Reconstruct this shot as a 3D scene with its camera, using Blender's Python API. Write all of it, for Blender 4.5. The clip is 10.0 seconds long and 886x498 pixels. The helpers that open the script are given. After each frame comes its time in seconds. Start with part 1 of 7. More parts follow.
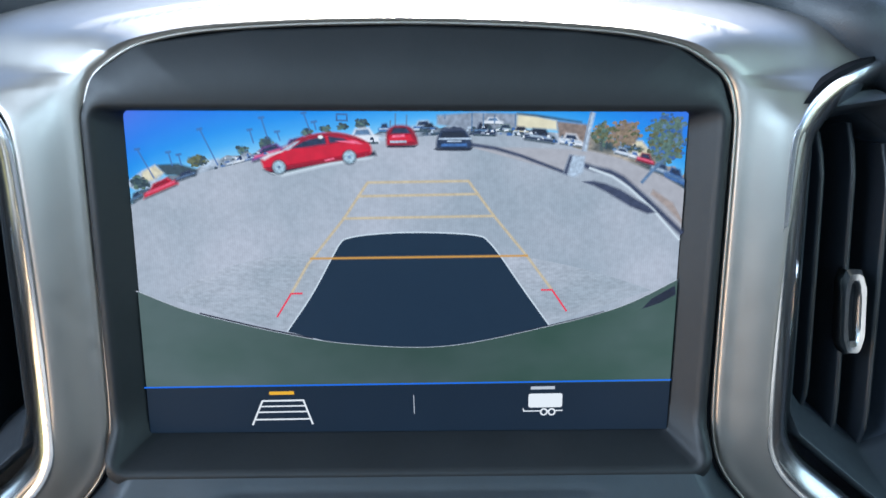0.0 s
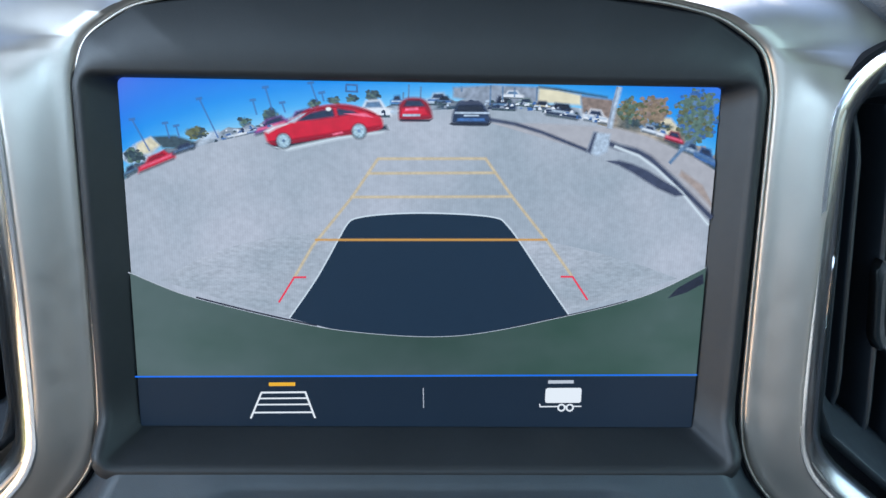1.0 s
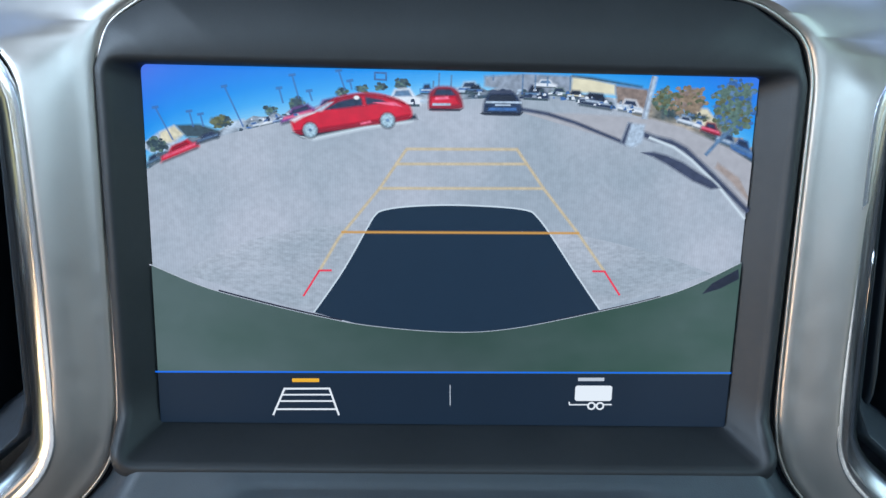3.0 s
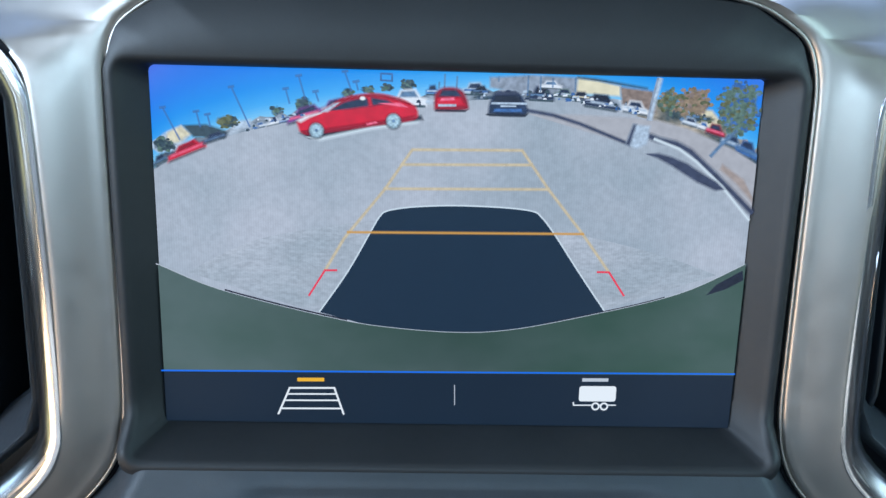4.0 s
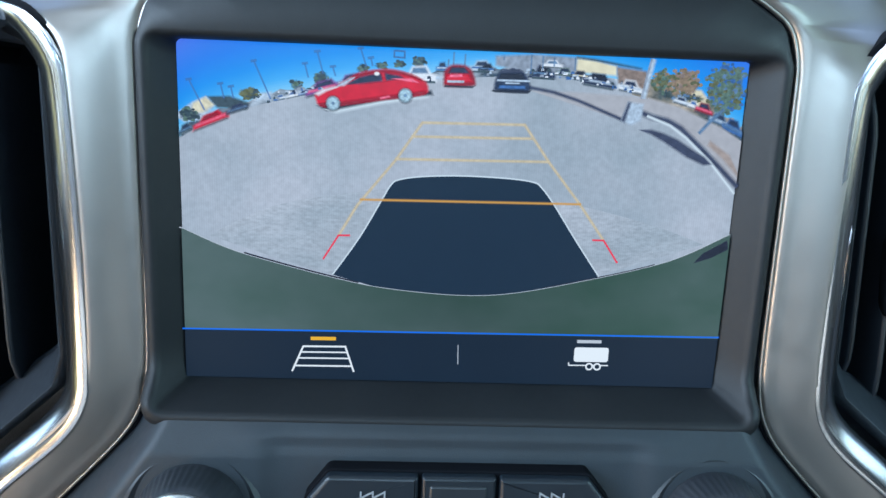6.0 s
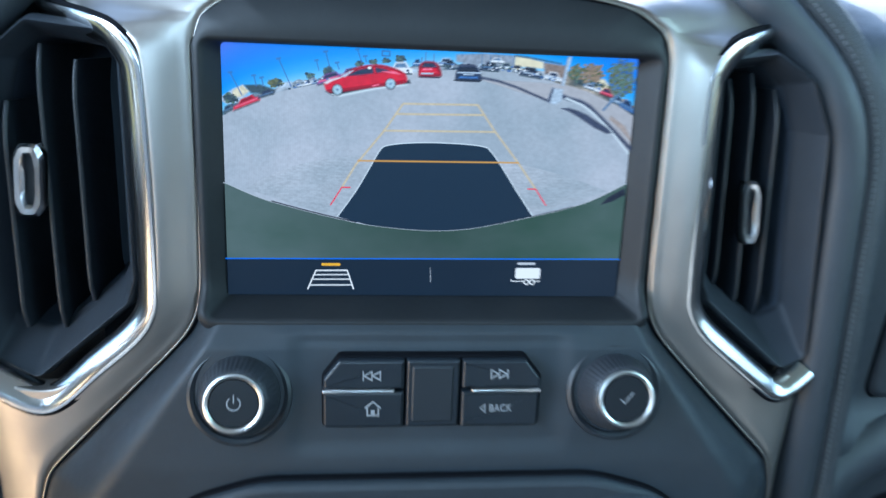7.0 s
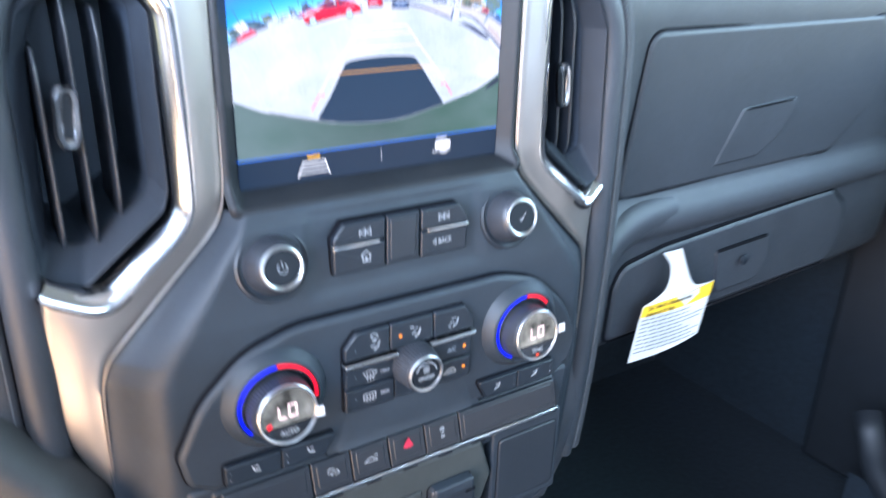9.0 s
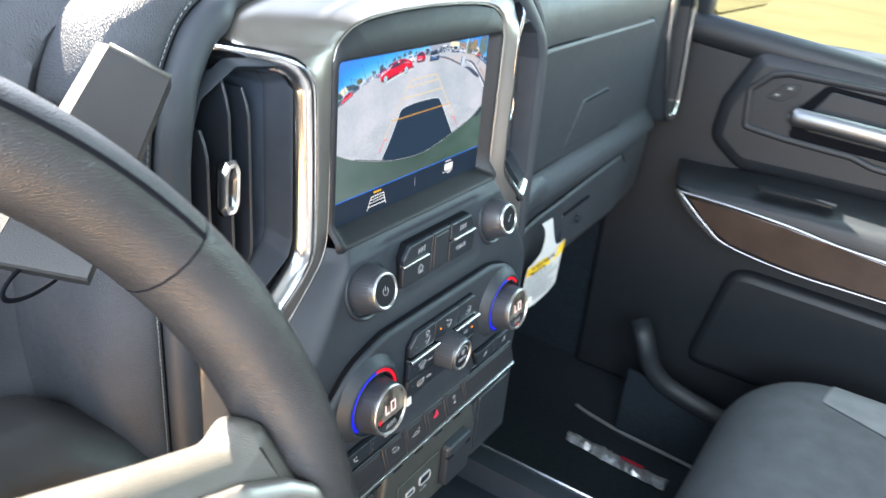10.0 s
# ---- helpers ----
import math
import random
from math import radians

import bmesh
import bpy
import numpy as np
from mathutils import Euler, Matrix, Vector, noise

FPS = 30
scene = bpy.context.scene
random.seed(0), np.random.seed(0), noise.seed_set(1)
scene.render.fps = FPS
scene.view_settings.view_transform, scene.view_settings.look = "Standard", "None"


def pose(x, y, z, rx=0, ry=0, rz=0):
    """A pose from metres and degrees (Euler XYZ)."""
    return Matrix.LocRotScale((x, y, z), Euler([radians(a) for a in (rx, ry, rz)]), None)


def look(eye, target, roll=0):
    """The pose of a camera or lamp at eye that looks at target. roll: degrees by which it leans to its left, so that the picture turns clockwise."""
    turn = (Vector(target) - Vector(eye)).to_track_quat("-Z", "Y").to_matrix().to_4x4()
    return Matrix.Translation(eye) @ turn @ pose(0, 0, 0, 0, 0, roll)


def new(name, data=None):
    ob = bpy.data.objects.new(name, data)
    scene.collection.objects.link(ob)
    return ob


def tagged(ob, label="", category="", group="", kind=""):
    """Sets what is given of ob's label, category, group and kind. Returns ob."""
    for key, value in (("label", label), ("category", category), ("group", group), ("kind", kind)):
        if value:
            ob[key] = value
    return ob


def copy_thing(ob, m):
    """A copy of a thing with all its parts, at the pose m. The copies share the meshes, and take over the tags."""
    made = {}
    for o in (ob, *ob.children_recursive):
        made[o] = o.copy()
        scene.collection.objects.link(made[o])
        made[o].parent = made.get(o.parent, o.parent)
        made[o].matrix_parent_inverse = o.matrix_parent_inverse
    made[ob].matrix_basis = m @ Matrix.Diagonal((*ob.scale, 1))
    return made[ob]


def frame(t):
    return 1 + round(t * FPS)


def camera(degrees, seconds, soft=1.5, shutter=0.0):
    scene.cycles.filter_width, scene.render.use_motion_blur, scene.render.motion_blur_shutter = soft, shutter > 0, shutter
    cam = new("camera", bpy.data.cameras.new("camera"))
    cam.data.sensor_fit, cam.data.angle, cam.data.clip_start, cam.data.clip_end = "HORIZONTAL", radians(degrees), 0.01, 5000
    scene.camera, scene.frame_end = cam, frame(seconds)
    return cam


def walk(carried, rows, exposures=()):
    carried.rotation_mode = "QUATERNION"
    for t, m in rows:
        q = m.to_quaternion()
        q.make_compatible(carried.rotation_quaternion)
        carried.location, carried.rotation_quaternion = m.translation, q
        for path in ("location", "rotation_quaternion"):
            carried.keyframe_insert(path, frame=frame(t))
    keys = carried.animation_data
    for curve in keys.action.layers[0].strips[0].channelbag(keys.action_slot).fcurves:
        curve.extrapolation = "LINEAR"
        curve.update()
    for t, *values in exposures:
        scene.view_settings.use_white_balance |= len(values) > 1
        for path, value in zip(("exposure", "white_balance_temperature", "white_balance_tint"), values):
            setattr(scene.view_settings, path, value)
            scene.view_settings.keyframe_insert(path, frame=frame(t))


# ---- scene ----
cam = camera(60.37, 10.0, 1.5, 0.4)
PATH = [
    (0, (0.0032, 0.00442, 0.86506), (0.05318, 1.95241, 0.41469), 0.20),
    (0.5, (0.00212, 0.01544, 0.85406), (0.06196, 1.96605, 0.41639), 0.71),
    (1, (-0.0021, 0.01785, 0.85318), (0.06015, 1.97143, 0.42934), 0.98),
    (1.5, (-0.00611, 0.02109, 0.85087), (0.05271, 1.97485, 0.42734), 1.14),
    (2, (-0.00655, 0.02251, 0.85041), (0.04966, 1.97572, 0.42399), 1.13),
    (2.5, (-0.00891, 0.02317, 0.84909), (0.04901, 1.97732, 0.42722), 1.22),
    (4, (-0.01065, 0.02227, 0.84918), (0.03883, 1.97782, 0.43282), 1.39),
    (4.5, (-0.0113, 0.01624, 0.85027), (0.02443, 1.9713, 0.4302), 1.53),
    (5, (-0.01224, 0.00975, 0.85357), (0.02483, 1.96238, 0.42241), 1.81),
    (5.2, (-0.01654, 0.00791, 0.8502), (0.01956, 1.96022, 0.41756), 1.92),
    (6.3, (-0.01783, 0.00145, 0.8433), (0.07969, 1.9534, 0.41863), 2.38),
    (6.5, (-0.02253, -0.0087, 0.84326), (0.07558, 1.9403, 0.40532), 2.43),
    (6.7, (-0.03233, -0.02764, 0.85123), (0.11686, 1.90724, 0.36753), 2.63),
    (7, (-0.03219, -0.08373, 0.85498), (0.18484, 1.83746, 0.34318), 2.36),
    (7.2, (-0.05447, -0.13163, 0.86268), (0.20093, 1.78459, 0.34994), 2.11),
    (7.5, (-0.07508, -0.18973, 0.86017), (0.19866, 1.71942, 0.33081), 1.75),
    (7.7, (-0.06876, -0.1962, 0.84929), (0.19223, 1.70969, 0.30207), 1.18),
    (8, (-0.06005, -0.19675, 0.80964), (0.19724, 1.69266, 0.20637), 0.36),
    (8.2, (-0.07135, -0.19201, 0.78665), (0.20739, 1.67297, 0.12018), 0.16),
    (8.5, (-0.089, -0.18462, 0.7913), (0.36267, 1.62204, 0.06193), 0.55),
    (8.7, (-0.11937, -0.17753, 0.80549), (0.54332, 1.55893, 0.06687), 0.75),
    (8.8, (-0.14913, -0.16985, 0.833), (0.63952, 1.49682, 0.05826), 1.26),
    (9, (-0.21753, -0.15638, 0.88137), (0.79993, 1.38718, 0.11836), 1.68),
    (9.2, (-0.28197, -0.14903, 0.92796), (0.90616, 1.25973, 0.15095), 2.26),
    (9.5, (-0.36658, -0.13955, 0.94322), (0.97781, 1.11944, 0.16378), 2.46),
    (9.7, (-0.40793, -0.11375, 0.95541), (1.00642, 1.05201, 0.15502), 3.18),
    (10, (-0.43475, -0.04798, 0.94821), (1.11375, 0.89164, 0.10012), 5.51),
]
STOPS = 3.45
walk(cam, [(t, look(eye, target, roll)) for t, eye, target, roll in PATH],
     [(0, STOPS, 6050, 7), (6.3, STOPS, 5850, 4), (7.0, STOPS + 0.08, 5550, 3), (7.5, STOPS + 0.2, 5650, 4), (8.0, STOPS + 0.50, 5550, 9), (8.5, STOPS + 1.12, 5850, 13),
      (9.0, STOPS + 1.22, 5950, 17), (9.5, STOPS + 1.08, 6400, 14), (10, STOPS + 0.66, 6850, 11)])

# ---- world, sun and window light ----
world = bpy.data.worlds.new("sky")
world.use_nodes = True
scene.world = world
sky_nodes = world.node_tree.nodes
sky_tex = sky_nodes.new("ShaderNodeTexSky")
sky_tex.sky_type = "NISHITA"
sky_tex.sun_disc = False
sky_tex.sun_elevation = radians(44)
sky_tex.sun_rotation = radians(6)
sky_nodes["Background"].inputs["Strength"].default_value = 0.055
world.node_tree.links.new(sky_tex.outputs[0], sky_nodes["Background"].inputs["Color"])


def sun_lamp():
    data = bpy.data.lights.new("sun", "SUN")
    data.energy, data.angle, data.color = 3.3, radians(0.53), (1.0, 0.94, 0.84)
    ob = new("sun", data)
    ob.matrix_world = look((0.35, 3.6, 4.3), (0, 0, 0.85))
    return ob


def window_lamp(name, eye, target, sx, sy, watts, color):
    data = bpy.data.lights.new(name, "AREA")
    data.shape, data.size, data.size_y = "RECTANGLE", sx, sy
    data.energy, data.color = watts, color
    ob = new(name, data)
    ob.matrix_world = look(eye, target)
    return ob


sun_lamp()
window_lamp("windshield_skylight", (0, 0.50, 1.24), (0, 0.22, 0.75), 0.60, 0.55, 0.21, (0.78, 0.90, 1.0))
window_lamp("driver_window_skylight", (-0.92, -0.25, 1.13), (0.0, 0.05, 0.7), 0.8, 0.38, 2.3, (0.70, 0.84, 1.0))
window_lamp("driver_door_groundlight", (-0.88, -0.26, 0.42), (-0.17, 0.22, 0.60), 0.55, 0.34, 0.78, (1.0, 0.66, 0.40))
window_lamp("passenger_window_skylight", (0.96, -0.25, 1.14), (0.0, 0.10, 0.75), 0.8, 0.36, 0.46, (0.66, 1.0, 0.96))
window_lamp("rear_window_skylight", (-0.22, -1.55, 1.15), (0.0, 0.2, 0.75), 0.8, 0.35, 0.94, (0.64, 0.86, 1.0))

# ---- materials ----
def lin(r, g, b):
    f = lambda c: c / 12.92 if c <= 0.04045 else ((c + 0.055) / 1.055) ** 2.4
    return (f(r / 255), f(g / 255), f(b / 255), 1)


def material(name, color, rough=0.5, metal=0.0, vary=0.12, scale=60.0, bump=0.0, bump_scale=900.0, kind="noise", spec=0.5, rough_vary=0.08, coat=0.0):
    m = bpy.data.materials.new(name)
    m.use_nodes = True
    nt = m.node_tree
    n, l = nt.nodes, nt.links
    b = n["Principled BSDF"]
    b.inputs["Roughness"].default_value = rough
    b.inputs["Metallic"].default_value = metal
    b.inputs["Specular IOR Level"].default_value = spec
    b.inputs["Coat Weight"].default_value = coat
    b.inputs["Coat Roughness"].default_value = 0.08
    tc = n.new("ShaderNodeTexCoord")
    big = n.new("ShaderNodeTexNoise")
    big.inputs["Scale"].default_value = scale
    big.inputs["Detail"].default_value = 4
    l.new(tc.outputs["Object"], big.inputs["Vector"])
    ramp = n.new("ShaderNodeMapRange")
    ramp.inputs["From Min"].default_value, ramp.inputs["From Max"].default_value = 0.3, 0.7
    ramp.inputs["To Min"].default_value, ramp.inputs["To Max"].default_value = 1 - vary, 1 + vary
    l.new(big.outputs["Fac"], ramp.inputs["Value"])
    mul = n.new("ShaderNodeVectorMath")
    mul.operation = "MULTIPLY"
    mul.inputs[0].default_value = color[:3]
    l.new(ramp.outputs["Result"], mul.inputs[1])
    l.new(mul.outputs["Vector"], b.inputs["Base Color"])
    rr = n.new("ShaderNodeMapRange")
    rr.inputs["To Min"].default_value, rr.inputs["To Max"].default_value = max(rough - rough_vary, 0.02), rough + rough_vary
    small = n.new("ShaderNodeTexNoise")
    small.inputs["Scale"].default_value = scale * 7
    l.new(tc.outputs["Object"], small.inputs["Vector"])
    l.new(small.outputs["Fac"], rr.inputs["Value"])
    l.new(rr.outputs["Result"], b.inputs["Roughness"])
    if bump:
        if kind == "leather":
            g = n.new("ShaderNodeTexVoronoi")
            g.feature = "DISTANCE_TO_EDGE"
            out = g.outputs["Distance"]
        elif kind == "brushed":
            g = n.new("ShaderNodeTexNoise")
            g.inputs["Detail"].default_value = 3
            mp = n.new("ShaderNodeMapping")
            mp.inputs["Scale"].default_value = (1.0, 1.0, 0.05)
            l.new(tc.outputs["Object"], mp.inputs["Vector"])
            l.new(mp.outputs["Vector"], g.inputs["Vector"])
            out = g.outputs["Fac"]
        else:
            g = n.new("ShaderNodeTexNoise")
            g.inputs["Detail"].default_value = 3
            out = g.outputs["Fac"]
        g.inputs["Scale"].default_value = bump_scale
        if kind != "brushed":
            l.new(tc.outputs["Object"], g.inputs["Vector"])
        bp = n.new("ShaderNodeBump")
        bp.inputs["Strength"].default_value = bump
        bp.inputs["Distance"].default_value = 0.0004
        l.new(out, bp.inputs["Height"])
        l.new(bp.outputs["Normal"], b.inputs["Normal"])
    return m


GAIN = 2 ** -STOPS  # what glows is set against the exposure


def lit(name, color, strength=1.0, vary=0.0, scale=900.0, rough=0.3, spec=0.15):
    """Something that gives off light: a backlit legend, a lamp or a patch of a display."""
    m = bpy.data.materials.new(name)
    m.use_nodes = True
    n, l = m.node_tree.nodes, m.node_tree.links
    b = n["Principled BSDF"]
    b.inputs["Base Color"].default_value = (0.006, 0.007, 0.009, 1)
    b.inputs["Roughness"].default_value = rough
    b.inputs["Specular IOR Level"].default_value = spec
    b.inputs["Emission Strength"].default_value = strength * GAIN
    b.inputs["Emission Color"].default_value = color
    if vary:
        tc = n.new("ShaderNodeTexCoord")
        g = n.new("ShaderNodeTexNoise")
        g.inputs["Scale"].default_value = scale
        g.inputs["Detail"].default_value = 3
        l.new(tc.outputs["Object"], g.inputs["Vector"])
        r = n.new("ShaderNodeMapRange")
        r.inputs["From Min"].default_value, r.inputs["From Max"].default_value = 0.3, 0.7
        r.inputs["To Min"].default_value, r.inputs["To Max"].default_value = 1 - vary, 1 + vary
        l.new(g.outputs["Fac"], r.inputs["Value"])
        mu = n.new("ShaderNodeVectorMath")
        mu.operation = "MULTIPLY"
        mu.inputs[0].default_value = color[:3]
        l.new(r.outputs["Result"], mu.inputs[1])
        l.new(mu.outputs["Vector"], b.inputs["Emission Color"])
    return m


def lit_grain(name, low, high, scale, fine, fine_scale, stretch=1.0, stripe=0.0, middle=1.0):
    """A patch of a display that shows a rough surface: two tones in soft patches, fine grain, and the panel's faint columns."""
    m = lit(name, (0, 0, 0, 1))
    n, l = m.node_tree.nodes, m.node_tree.links
    tc = n.new("ShaderNodeTexCoord")
    mp = n.new("ShaderNodeMapping")
    mp.inputs["Scale"].default_value = (stretch, 1.0, 1.0)
    l.new(tc.outputs["Object"], mp.inputs["Vector"])
    soft = n.new("ShaderNodeTexNoise")
    soft.inputs["Scale"].default_value, soft.inputs["Detail"].default_value = scale, 4
    l.new(mp.outputs["Vector"], soft.inputs["Vector"])
    ramp = n.new("ShaderNodeValToRGB")
    ramp.color_ramp.elements[0].position, ramp.color_ramp.elements[0].color = 0.34, low
    ramp.color_ramp.elements[1].position, ramp.color_ramp.elements[1].color = 0.66, high
    l.new(soft.outputs["Fac"], ramp.inputs["Fac"])
    grit = n.new("ShaderNodeTexNoise")
    grit.inputs["Scale"].default_value, grit.inputs["Detail"].default_value = fine_scale, 2
    l.new(mp.outputs["Vector"], grit.inputs["Vector"])
    gain = n.new("ShaderNodeMapRange")
    gain.inputs["From Min"].default_value, gain.inputs["From Max"].default_value = 0.3, 0.7
    gain.inputs["To Min"].default_value, gain.inputs["To Max"].default_value = 1 - fine, 1 + fine
    l.new(grit.outputs["Fac"], gain.inputs["Value"])
    sp = n.new("ShaderNodeSeparateXYZ")
    l.new(tc.outputs["Object"], sp.inputs[0])
    col = n.new("ShaderNodeMath")
    col.operation = "MULTIPLY"
    col.inputs[1].default_value = 2 * math.pi / 0.00072
    l.new(sp.outputs["X"], col.inputs[0])
    wave = n.new("ShaderNodeMath")
    wave.operation = "SINE"
    l.new(col.outputs[0], wave.inputs[0])
    amp = n.new("ShaderNodeMath")
    amp.operation = "MULTIPLY_ADD"
    amp.inputs[1].default_value, amp.inputs[2].default_value = stripe, 1.0
    l.new(wave.outputs[0], amp.inputs[0])
    off = n.new("ShaderNodeMath")
    off.operation = "ABSOLUTE"
    l.new(sp.outputs["X"], off.inputs[0])
    rise = n.new("ShaderNodeMapRange")
    rise.inputs["From Max"].default_value = 0.075
    rise.inputs["To Min"].default_value = middle
    l.new(off.outputs[0], rise.inputs["Value"])
    both = n.new("ShaderNodeMath")
    both.operation = "MULTIPLY"
    l.new(gain.outputs["Result"], both.inputs[0])
    l.new(amp.outputs[0], both.inputs[1])
    all_ = n.new("ShaderNodeMath")
    all_.operation = "MULTIPLY"
    l.new(both.outputs[0], all_.inputs[0])
    l.new(rise.outputs["Result"], all_.inputs[1])
    out = n.new("ShaderNodeVectorMath")
    out.operation = "SCALE"
    l.new(ramp.outputs["Color"], out.inputs[0])
    l.new(all_.outputs[0], out.inputs["Scale"])
    l.new(out.outputs["Vector"], n["Principled BSDF"].inputs["Emission Color"])
    return m


def weave(name, color):
    m = material(name, color, 0.85, vary=0.15, scale=30, bump=0.6, bump_scale=700)
    return m


PLASTIC = material("dark_grained_plastic", (0.0132, 0.0192, 0.0265), 0.54, vary=0.14, scale=40, bump=0.22, bump_scale=2600)
PLASTIC_SMOOTH = material("smooth_dark_plastic", (0.0132, 0.0172, 0.0225), 0.42, vary=0.08, scale=50, bump=0.08, bump_scale=3000)
BEZEL = material("matt_bezel_plastic", (0.0100, 0.0115, 0.0140), 0.55, vary=0.1, scale=50, bump=0.1, bump_scale=2600, spec=0.35)
BUTTON = material("button_plastic", (0.0085, 0.0130, 0.0190), 0.40, vary=0.08, scale=80, bump=0.06, bump_scale=3000)
SEAM = material("shadow_gap_plastic", (0.0055, 0.006, 0.008), 0.7, vary=0.05, spec=0.04)
BLACK = material("black_plastic", (0.010, 0.013, 0.017), 0.42, vary=0.1, scale=60, spec=0.3)
LEATHER = material("black_leather", (0.041, 0.0430, 0.0490), 0.58, spec=0.36, vary=0.15, scale=30, bump=1.5, bump_scale=680, kind="leather")
PAD = material("soft_dash_skin", (0.0255, 0.0300, 0.0375), 0.50, vary=0.08, scale=24, bump=0.35, bump_scale=1100, kind="leather")
SILVER = material("satin_silver_paint", (0.328, 0.306, 0.288), 0.39, 0.90, vary=0.05, scale=25, bump=0.05, bump_scale=2200)
CHROME = material("chrome", (0.58, 0.59, 0.61), 0.19, 1.0, vary=0.03, rough_vary=0.04)
SATIN_CHROME = material("satin_chrome", (0.62, 0.63, 0.65), 0.24, 1.0, vary=0.04, rough_vary=0.05)
RING_CHROME = material("satin_ring_chrome", (0.56, 0.56, 0.56), 0.34, 1.0, vary=0.04, rough_vary=0.05)
DOOR_CHROME = material("door_satin_chrome", (0.27, 0.277, 0.29), 0.42, 1.0, vary=0.05, rough_vary=0.05)
COPPER_EDGE = material("bright_edge", (0.40, 0.375, 0.35), 0.45, 1.0, vary=0.05)
RUBBER = material("knob_rubber", (0.024, 0.027, 0.033), 0.40, vary=0.12, scale=90, bump=0.12, bump_scale=2500)
WHITE_INK = material("white_legend", (0.25, 0.265, 0.285), 0.5, vary=0.04)
RED_INK = material("red_legend", (0.42, 0.02, 0.05), 0.5, vary=0.05)
PAPER = material("white_card", (0.50, 0.50, 0.50), 0.7, vary=0.03, scale=40, bump=0.05)
YELLOW = material("yellow_print", (0.80, 0.50, 0.02), 0.6, vary=0.04)
GREY_INK = material("grey_print", (0.19, 0.195, 0.21), 0.7, vary=0.05)
DARK_INK = material("dark_print", (0.07, 0.055, 0.02), 0.7, vary=0.05)
THREAD = material("pale_thread", (0.13, 0.137, 0.145), 0.8, vary=0.1)
FABRIC = weave("grey_seat_cloth", (0.058, 0.063, 0.070))
FABRIC_LIGHT = weave("light_grey_seat_cloth", (0.145, 0.15, 0.157))
# blue tint in the carpet colour stands for haze over the footwell
CARPET = material("black_carpet", (0.0085, 0.0160, 0.0240), 0.95, vary=0.3, scale=120, bump=0.9, bump_scale=500)
WOOD = material("dark_wood_trim", (0.040, 0.025, 0.019), 0.36, vary=0.35, scale=18, bump=0.05, bump_scale=300, kind="brushed", coat=0.4)
# beige blotches in the colour stand for reflections on the crumpled film
FILM_GLARE = material("display_film_glare", (0.21, 0.195, 0.165), 0.20, 0.65, vary=0.75, scale=95, bump=0.9, bump_scale=120)
GLASS_BLACK = material("black_glass", (0.006, 0.007, 0.009), 0.12, vary=0.05)
HEADLINER = material("grey_headliner", (0.20, 0.20, 0.195), 0.9, vary=0.05, bump=0.4, bump_scale=500)
BODY = material("vehicle_body_paint", (0.55, 0.55, 0.55), 0.35, vary=0.03)
CONCRETE = material("sunlit_pale_ground", (0.069, 0.0650, 0.0300), 0.9, spec=0.03, vary=0.12, scale=0.8, bump=0.5, bump_scale=30)
RED_ARC = lit("red_dial_light", lin(255, 8, 40), 1.0)
BLUE_ARC = lit("blue_dial_light", lin(10, 22, 255), 1.0)
DIGIT = lit("display_digits", lin(255, 226, 226), 1.0)
AMBER = lit("amber_indicator", lin(255, 150, 30), 1.1)
AMBER_RED = lit("red_amber_indicator", lin(255, 80, 40), 1.0)
GREEN = lit("green_indicator", lin(20, 225, 70), 1.0)
VANE = material("black_vane_plastic", (0.0125, 0.0160, 0.0220), 0.42, vary=0.1, scale=60, bump=0.05, bump_scale=2600)
FOIL = material("crumpled_foil", (0.60, 0.61, 0.64), 0.30, 0.7, vary=0.35, scale=200, bump=0.6, bump_scale=250)
KNEE = material("knee_panel_plastic", (0.027, 0.0265, 0.0265), 0.55, vary=0.14, scale=35, bump=0.25, bump_scale=2400)
LEVER = material("lever_plastic", (0.0235, 0.0220, 0.0215), 0.50, vary=0.12, scale=30, bump=0.3, bump_scale=1900)
RIM_LEATHER = material("wheel_leather", (0.0195, 0.0178, 0.0182), 0.42, vary=0.3, scale=26, bump=0.7, bump_scale=950, kind="leather")
CAP = material("knob_cap", (0.006, 0.008, 0.011), 0.45, vary=0.08, scale=80, spec=0.25)
# lever edge colour, paled to carry the sun that falls on it
SUNLIT_EDGE = material("sunlit_edge", (0.068, 0.066, 0.056), 0.4, vary=0.06, scale=60, bump=0.1)
VENT_DUCT = material("vent_duct_plastic", (0.0330, 0.0430, 0.0600), 0.55, vary=0.1, scale=60, spec=0.3)
VENT = material("vent_plastic", (0.0150, 0.0190, 0.0245), 0.46, vary=0.1, scale=50, bump=0.15, bump_scale=2600, spec=0.35)
# dash skin and plastic copied darker, shade put into the door's colour
DOOR_SKIN = material("door_skin", (0.0135, 0.0165, 0.0205), 0.50, vary=0.08, scale=24, bump=0.35, bump_scale=1100, kind="leather")
DOOR_PLASTIC = material("door_plastic", (0.0110, 0.0140, 0.0180), 0.52, vary=0.12, scale=40, bump=0.22, bump_scale=2600)
# black wheel leather lightened to cream, sunlight put into the colour
SUNLIT_SPOKE = material("sunlit_spoke_leather", (0.074, 0.069, 0.060), 0.40, vary=0.12, scale=30, bump=0.5, bump_scale=1000, kind="leather")
LOWER = material("lower_panel_plastic", (0.029, 0.0335, 0.0325), 0.52, vary=0.12, scale=40, bump=0.2, bump_scale=2600)
SWITCH = material("gloss_switch_plastic", (0.006, 0.008, 0.012), 0.40, vary=0.08, scale=80, rough_vary=0.03)
